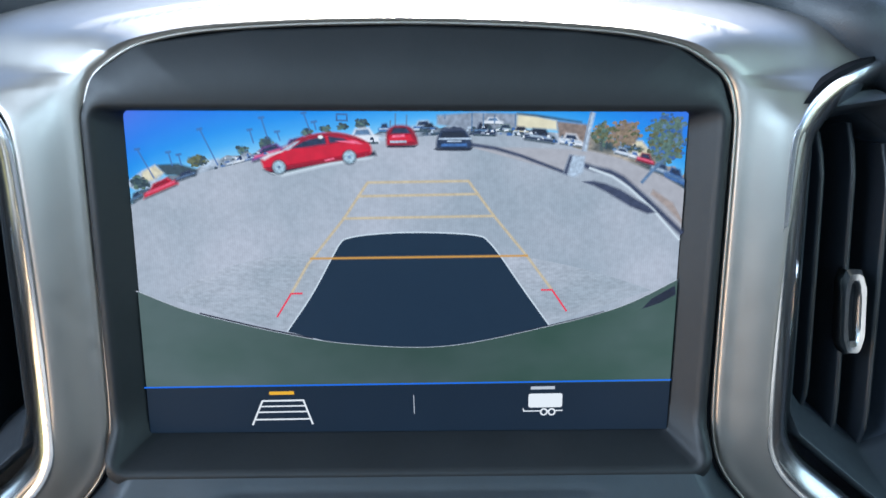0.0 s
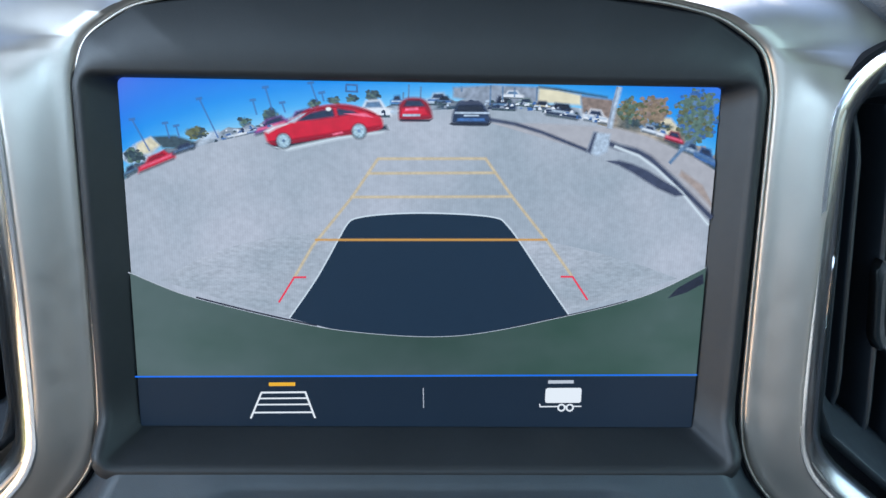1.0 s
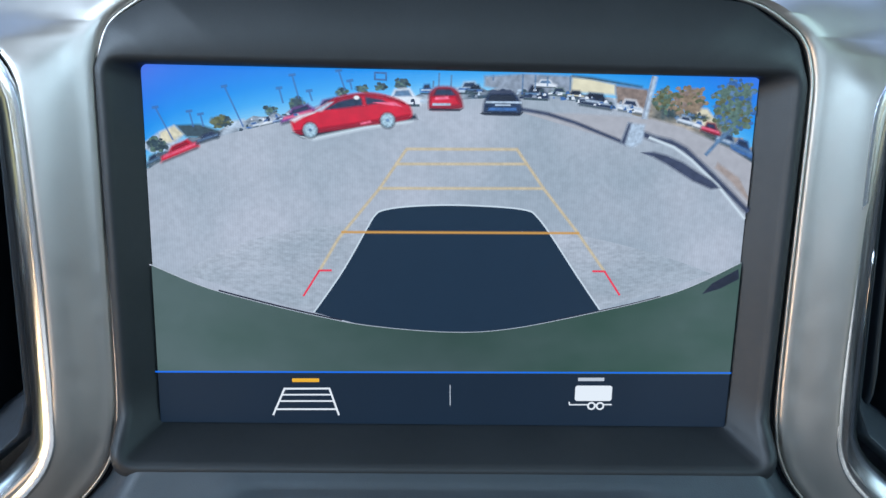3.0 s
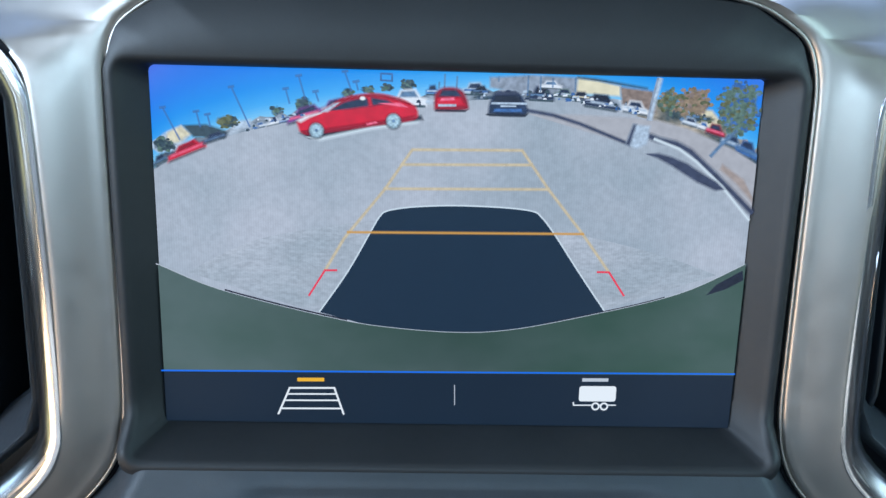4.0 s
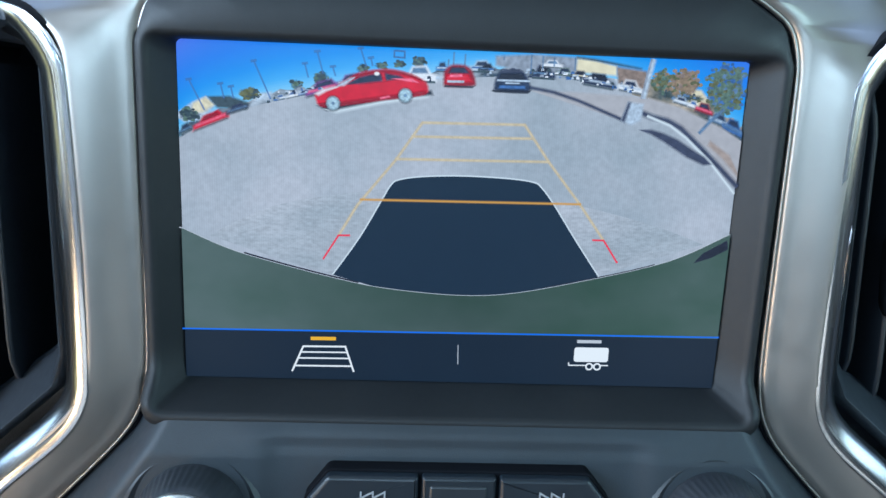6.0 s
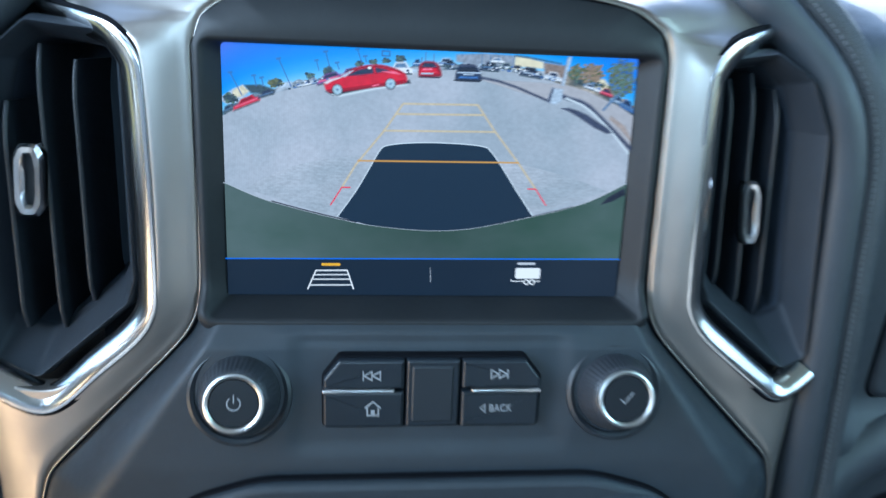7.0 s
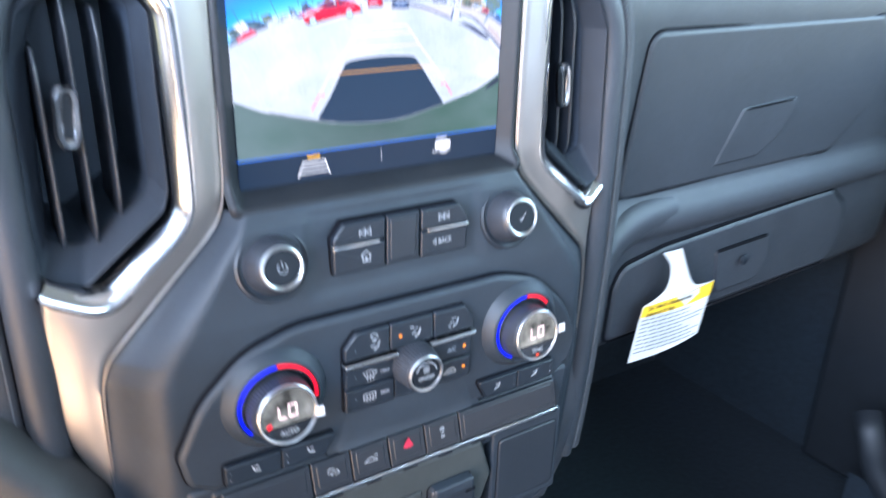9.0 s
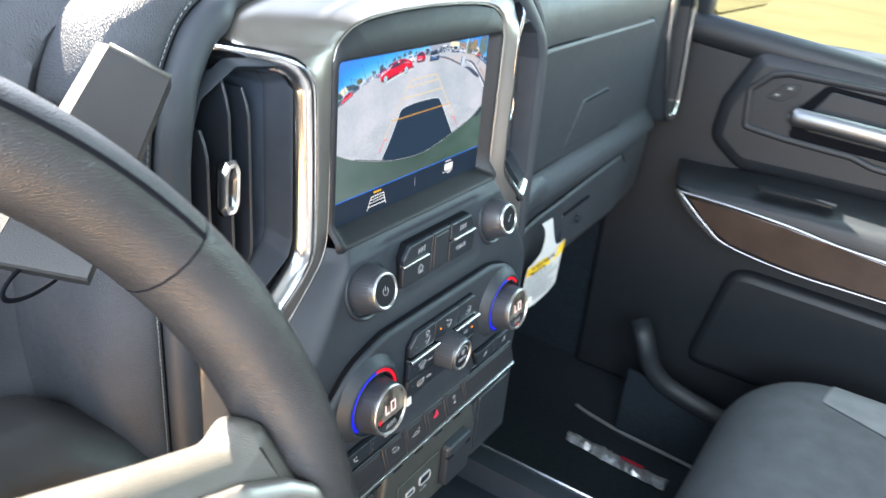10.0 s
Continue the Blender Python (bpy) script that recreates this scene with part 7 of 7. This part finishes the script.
for u, v in ((-0.1575, 0.6975), (-0.1405, 0.7110)):
    door_slab([(u - 0.0085, v - 0.0050), (u + 0.0065, v - 0.0040), (u + 0.0085, v + 0.0050), (u - 0.0055, v + 0.0040)], 0.8945, 0.004, 0.0010, LOWER, "switch_key", parent=sw, r=0.002, k=2)
    door_slab([(u - 0.0030, v - 0.0018), (u + 0.0024, v - 0.0014), (u + 0.0030, v + 0.0018), (u - 0.0022, v + 0.0014)], 0.8940, 0.002, 0.0002, WHITE_INK, "key_mark", parent=sw, r=0.0006, k=2)


def armrest():
    """The padded shelf above the wood strip; its underside climbs to a tip at the front."""
    low = [(-0.70, 0.415), (0.05, 0.440), (0.15, 0.455), (0.19, 0.474), (0.225, 0.500), (0.252, 0.526)]
    prof = [(0.945, 0.575), (0.90, 0.566), (0.84, 0.558), (0.800, 0.553), (0.787, 0.546), (0.782, 0.535), (0.786, 0.47), (0.795, 0.445), (0.83, 0.425), (0.945, 0.41)]
    rows = []
    for y, k in ((0.300, 0.0), (0.286, 0.30), (0.270, 0.66), (0.258, 0.92), (0.248, 1.0), (0.225, 1.0), (0.19, 1.0), (0.15, 1.0), (0.05, 1.0), (-0.10, 1.0), (-0.70, 1.0)):
        dz = -0.06 * max(0.20 - y, 0) * 0.25 - 0.016 * min(max((y - 0.10) / 0.12, 0), 1)
        squeeze = (0.565 + dz - table(low, y)) / 0.155
        rows.append([(mix(0.945, x, k), y, 0.565 + dz - (0.565 - z) * squeeze) for x, z in prof])
    return part("armrest", loft(rows, True, True, True), DOOR_SKIN, door, "dark padded armrest", angle=60)


armrest()
WT = [(-0.236, 0.5330, 0.002), (-0.190, 0.4920, 0.02), (-0.150, 0.4710, 0.02), (-0.050, 0.4580, 0.02), (0.080, 0.4550, 0.02), (0.50, 0.4480, 0.01), (0.50, 0.4980, 0.01), (0.070, 0.5120, 0.01), (-0.070, 0.5260, 0.01)]
wt = rpoly(WT, 0.01, 6)
part("wood_trim", slab(wt, 0.7790, 0.012, 0.003), WOOD, door, "dark wood-grain trim strip", m=DM)
part("chrome_line", sweep([(u, 0.7785, v) for u, v in curve2([(-0.245, 0.5365), (-0.160, 0.5345), (-0.070, 0.5275), (0.070, 0.5135), (0.50, 0.4990)], 6)], ring_profile(0.0024, 0.0022, 8)), DOOR_CHROME, door, "slim chrome line", m=DM)
part("chrome_line", sweep([(u, 0.7780, v) for u, v in curve2([(-0.245, 0.5365), (-0.190, 0.4905), (-0.150, 0.4690), (-0.050, 0.4555), (0.080, 0.4530), (0.50, 0.4460)], 6)], ring_profile(0.0018, 0.0018, 8)), DOOR_CHROME, door, "slim chrome line", m=DM)
part("front_cap", sweep([(u, 0.7805, v) for u, v in curve2([(-0.252, 0.5380), (-0.225, 0.5080), (-0.180, 0.4760), (-0.150, 0.4660)], 6)], ring_profile(0.0045, 0.003, 8)), DOOR_PLASTIC, door, m=DM)
door_slab([(-0.135, 0.0), (-0.02, 0.0), (-0.02, 0.030), (-0.135, 0.030)], 0.0, 0.004, 0.001, BLACK, "window_switch_plate", r=0.006).matrix_basis = Matrix.Translation((0.828, 0.0, 0.5625)) @ pose(0, 0, 0, 0, -84, 0)
part("window_switch", slab(rpoly(box2(-0.008, 0.008, -0.004, 0.004), 0.002, 3), 0.0, 0.006, 0.001), SATIN_CHROME, door, "small bright window switch", m=Matrix.Translation((0.822, 0.060, 0.566)) @ pose(0, 0, 0, -90, 0, -90))
door_slab([(-0.20, 0.16, 0.03), (0.60, 0.16, 0.03), (0.60, 0.36, 0.03), (-0.16, 0.38, 0.05)], 0.906, 0.06, 0.018, DOOR_PLASTIC, "map_pocket", "dark plastic map pocket", r=0.03)
door_slab([(-0.30, 0.775), (-0.30, 0.83), (-0.38, 0.83), (-0.38, 0.775)], 0.925, 0.03, 0.004, BLACK, "window_post")

# ---- kick trim, floor, tunnel console ----
kick = thing("kick_trim", "curved dark grey plastic kick trim by the door sill", "trim", (0.73, 0.2, 0.05))
part("trim_strip", sweep([Vector(p) for p in smooth_path([(0.752, 0.256, 0.300), (0.736, 0.240, 0.288), (0.730, 0.227, 0.264), (0.730, 0.213, 0.234), (0.733, 0.193, 0.211), (0.738, 0.168, 0.196), (0.745, 0.11, 0.178), (0.75, 0.02, 0.165), (0.75, -0.40, 0.15)], 8)], [(-0.017, -0.004), (-0.0145, 0.0005), (0.0, 0.0030), (0.0145, 0.0005), (0.017, -0.004), (0.015, -0.02), (-0.015, -0.02)], normal=(-1, -0.6, 0.3)), DOOR_PLASTIC, kick, angle=60)
part("trim_wall", loft([[(0.748, 0.255, 0.20), (0.748, 0.235, 0.20), (0.755, 0.16, 0.165), (0.762, -0.4, 0.15)], [(0.748, 0.255, 0.05), (0.748, 0.235, 0.05), (0.755, 0.16, 0.05), (0.762, -0.4, 0.05)]], False), CARPET, kick, angle=70)
console = thing("floor_console", "low grey plastic floor console with a bright edge strip", "console", (0.02, 0.1, 0.05))
cs = []
for y in (0.30, 0.275, -0.30, -0.55):
    k = 1.0 if y < 0.28 else 0.97
    cs.append([(-0.150, y, 0.05), (-0.155, y, 0.36), (-0.150, y, 0.392), (-0.138, y, 0.402 * k), (-0.115, y, 0.403 * k), (-0.108, y, 0.380 * k), (0.135, y, 0.380 * k), (0.142, y, 0.403 * k), (0.165, y, 0.402 * k), (0.179, y, 0.394 * k), (0.186, y, 0.36), (0.182, y, 0.05)])
part("console_body", loft(cs, True, True, True), PLASTIC_SMOOTH, console, angle=50)
part("edge_strip", sweep([(0.1835, y, 0.390) for y in (0.268, 0.20, 0.0, -0.5)], ring_profile(0.0028, 0.0028, 8)), SATIN_CHROME, console, "bright metal edge strip")
packet = thing("foil_packet", "narrow crumpled foil packet with red print on the floor", "packet", (0.675, 0.22, 0.055))
pr = random.Random(5)
rows = []
for i in range(27):
    t = i / 26
    y = mix(0.318, 0.128, t)
    x = mix(0.684, 0.668, t)
    h = 0.004 + pr.uniform(0, 0.010)
    w = 0.017 * (0.7 + 0.3 * math.sin(math.pi * t)) + pr.uniform(-0.002, 0.002)
    rows.append([(x - w, y, 0.0535), (x - w * 0.7, y + pr.uniform(-0.003, 0.003), 0.054 + h * pr.random()), (x - w * 0.3, y + pr.uniform(-0.003, 0.003), 0.054 + h), (x + w * 0.35, y + pr.uniform(-0.004, 0.004), 0.054 + h * 0.7 + pr.uniform(0, 0.004)), (x + w, y, 0.0535)])
part("foil", loft(rows, True, True, True), FOIL, packet, angle=25)
part("red_print", loft([[(x - 0.004, y, z + 0.0018), (x + 0.006, y, z + 0.0012)] for x, y, z in ((0.672, 0.215, 0.0665), (0.671, 0.195, 0.0665), (0.670, 0.172, 0.0665))], False), RED_INK, packet)
strap = thing("seat_wire", "thin curved grey wire loop on the floor mat", "wire", (0.76, 0.22, 0.055))
part("wire", sweep([Vector(p) for p in smooth_path([(0.775, 0.345, 0.06), (0.762, 0.315, 0.062), (0.748, 0.24, 0.062), (0.742, 0.13, 0.06), (0.735, 0.02, 0.058)], 8)], ring_profile(0.0035, 0.0035, 8), normal=(0, 0, 1)), GREY_INK, strap)

# ---- passenger seat ----
seat = thing("passenger_seat", "grey cloth passenger seat with lighter bolster panel", "seat", (0.47, -0.25, 0.05))


def cushion(x0, x1, y0, y1, z0, z1, r, mat, name, parent, label="", roll=0.10, grow=0.0, cuts=()):
    """A padded seat: a rounded outline whose top rolls over at the edges and swells a little in the middle."""
    outline = rpoly([(x0, y0, r), (x1, y0, r), (x1, y1, r), (x0, y1, r)], r, 14)
    cx, cy = (x0 + x1) / 2, (y0 + y1) / 2
    hx, hy = (x1 - x0) / 2, (y1 - y0) / 2

    def height(x, y):
        qx, qy = max(abs(x - cx) - hx + r, 0), max(abs(y - cy) - hy + r, 0)
        d = r - math.hypot(qx, qy) if qx or qy else min(hx - abs(x - cx), hy - abs(y - cy))
        d = min(max(d / roll, 0.0), 1.0)
        return z1 - roll * (1 - math.sqrt(max(1 - (1 - d) ** 2, 0))) + 0.010 * math.cos((x - cx) / hx * 1.4) * math.cos((y - cy) / hy * 1.4)
    loops = [[(mix(x, cx, 0.03), mix(y, cy, 0.03), z0) for x, y in outline], [(x, y, z0 + 0.03) for x, y in outline]]
    for k in range(41):
        f = math.sin(math.pi / 2 * (1 - k / 40) ) if k else 1.0
        if f < 0.02:
            break
        loops.append([(cx + (x - cx) * f, cy + (y - cy) * f, height(cx + (x - cx) * f, cy + (y - cy) * f) + grow) for x, y in outline])
    b = loft(loops, True, True, True)
    if grow:
        bmesh.ops.translate(b, verts=b.verts[:], vec=(grow * 0.5, grow * 0.5, 0))
    for co, no in cuts:
        bmesh.ops.bisect_plane(b, geom=b.verts[:] + b.edges[:] + b.faces[:], plane_co=co, plane_no=no, clear_outer=True)
    return part(name, b, mat, parent, label, angle=70)


cushion(0.245, 0.720, -0.50, 0.070, 0.16, 0.362, 0.14, FABRIC, "seat_cushion", seat, "dark grey cloth cushion", roll=0.11)
cushion(0.245, 0.720, -0.50, 0.070, 0.16, 0.362, 0.14, FABRIC_LIGHT, "bolster_panel", seat, "light grey cloth panel", roll=0.11, grow=0.0016, cuts=(((0.605, 0.002, 0), (-1, 0.42, 0)), ((0, 0.006, 0), (0.1, 1, 0)), ((0, 0, 0.24), (0, 0, -1))))
# unseen backrest, cloth kept paler than the cushion to bounce light
part("backrest", slab(rpoly(box2(0.25, 0.71, 0.34, 1.02), 0.08, 8), 0.0, 0.10, 0.04), FABRIC_LIGHT, seat, "light grey cloth backrest", m=pose(0.96, -0.60, 0.0, 0, 0, 180))
part("seat_base", slab(rpoly(box2(0.28, 0.68, 0.05, 0.20), 0.02, 4), -0.02, 0.40, 0.01), BLACK, seat, m=Matrix.Translation((0, -0.40, 0)))

# unseen seat added as a reflector; pale cloth throws sunlight onto the silver
dseat = thing("driver_seat", "unseen light grey cloth driver seat, added to bounce light", "seat", (-0.47, -0.40, 0.05))
cushion(-0.70, -0.24, -0.62, -0.16, 0.16, 0.375, 0.10, FABRIC_LIGHT, "seat_cushion", dseat, "light grey cloth cushion")
part("backrest", slab(rpoly(box2(0.24, 0.70, 0.34, 1.02), 0.08, 8), 0.0, 0.10, 0.04), FABRIC_LIGHT, dseat, "light grey cloth backrest", m=pose(0, -0.66, 0.0, 0, 0, 180))
part("seat_base", slab(rpoly(box2(-0.67, -0.27, 0.05, 0.20), 0.02, 4), -0.55, 0.35, 0.01), BLACK, dseat)

# ---- cabin shell ----
def shell(name, lo, hi, mat, label):
    b = bmesh.new()
    bmesh.ops.create_cube(b, size=1.0)
    b.transform(Matrix.Translation([(a + c) / 2 for a, c in zip(lo, hi)]) @ Matrix.Diagonal([c - a for a, c in zip(lo, hi)] + [1]))
    bmesh.ops.bevel(b, geom=b.edges[:], offset=0.008, segments=2, affect="EDGES")
    return tagged(part(name, b, mat), label, "structure", kind="structure")


shell("floor", (-0.99, -1.69, -0.03), (1.0, 0.84, 0.05), CARPET, "black carpeted cabin floor")
shell("underbody", (-0.96, -1.66, -0.615), (0.97, 0.82, -0.02), BLACK, "plain black underbody that closes the cab to the ground")
shell("wall_front", (-0.97, 0.78, -0.02), (1.0, 0.86, 0.955), CARPET, "black footwell bulkhead below the windshield")
shell("ceiling", (-0.95, -1.65, 1.42), (0.98, 0.28, 1.46), HEADLINER, "grey cloth cabin headliner")
shell("wall_rear", (-0.95, -1.70, 0.05), (0.98, -1.62, 1.00), PLASTIC, "dark rear cabin wall")
shell("trim", (-0.95, -1.70, 1.32), (0.98, -1.62, 1.46), HEADLINER, "grey rear window header")
shell("trim", (0.72, -1.70, 0.98), (0.98, -1.62, 1.34), PLASTIC, "dark rear window pillar")
shell("trim", (-0.95, -1.70, 0.98), (-0.72, -1.62, 1.34), PLASTIC, "dark rear window pillar")
shell("wall_driver", (-1.0, -1.65, 0.05), (-0.93, 0.80, 0.20), PLASTIC, "dark sill below the open driver door")
shell("wall_driver_rear", (-1.0, -1.65, 0.19), (-0.93, -0.72, 0.80), PLASTIC, "dark plastic rear side wall")
shell("wall_driver_front", (-1.0, 0.30, 0.19), (-0.93, 0.80, 0.80), PLASTIC, "dark plastic footwell side")
shell("wall_passenger", (0.985, -1.65, 0.0), (1.02, 0.80, 0.76), BODY, "painted outer skin of the passenger side")
# unseen block added to keep leaking sun off the armrest
shell("trim", (0.890, 0.43, 0.62), (0.932, 0.66, 0.915), PLASTIC, "unseen dark block added to stop sun between dashboard and door")
shell("trim", (0.955, 0.27, 0.04), (0.984, 0.79, 0.70), CARPET, "black carpeted side of the footwell")
shell("trim", (-0.99, -1.65, 1.34), (-0.93, 0.28, 1.44), HEADLINER, "grey roof rail over the driver window")
shell("trim", (0.93, -1.65, 1.34), (0.99, 0.28, 1.44), HEADLINER, "grey roof rail over the passenger window")
shell("trim", (-0.99, -0.72, 0.78), (-0.93, -0.58, 1.36), PLASTIC, "dark pillar behind the driver door")
shell("trim", (0.93, -0.72, 0.75), (0.99, -0.58, 1.36), PLASTIC, "dark pillar behind the passenger door")
for s in (-1, 1):
    b = sweep([(s * 0.93, 0.60, 0.93), (s * 0.91, 0.43, 1.18), (s * 0.88, 0.26, 1.42)], ring_profile(0.035, 0.05, 10), normal=(s, 0, 0))
    tagged(part("trim", b, PLASTIC), "dark windshield pillar", "structure", kind="structure")

# ---- outside: ground and the door mirror ----
b = bmesh.new()
bmesh.ops.create_grid(b, x_segments=40, y_segments=40, size=600)
b.transform(Matrix.Translation((0, 0, -0.62)))
tagged(part("ground", b, CONCRETE), "bright sunlit pale yellow ground", "ground", kind="structure")
mirror = thing("door_mirror", "black-rimmed door mirror outside the passenger window", "mirror", (1.10, 0.36, 0.80))
MM = pose(1.30, 0.33, 0.90, 0, 0, 0)
ml = rpoly([(-0.305, -0.095, 0.04), (-0.20, -0.125, 0.04), (0.30, -0.135, 0.06), (0.34, 0.16, 0.04), (-0.31, 0.16, 0.04)], 0.03, 6)
part("mirror_housing", slab(ml, 0.0, 0.09, 0.02), BLACK, mirror, "black mirror housing", m=MM)
part("mirror_glass", slab(inset(ml, 0.012), -0.003, 0.004, 0.0005), material("mirror_silver", (0.9, 0.9, 0.9), 0.02, 1.0, vary=0.0, rough_vary=0.0), mirror, "mirror glass", m=MM)
part("mirror_arm", slab(rpoly(box2(-0.36, -0.29, -0.08, -0.03), 0.01, 3), 0.02, 0.04, 0.008), BLACK, mirror, m=MM)
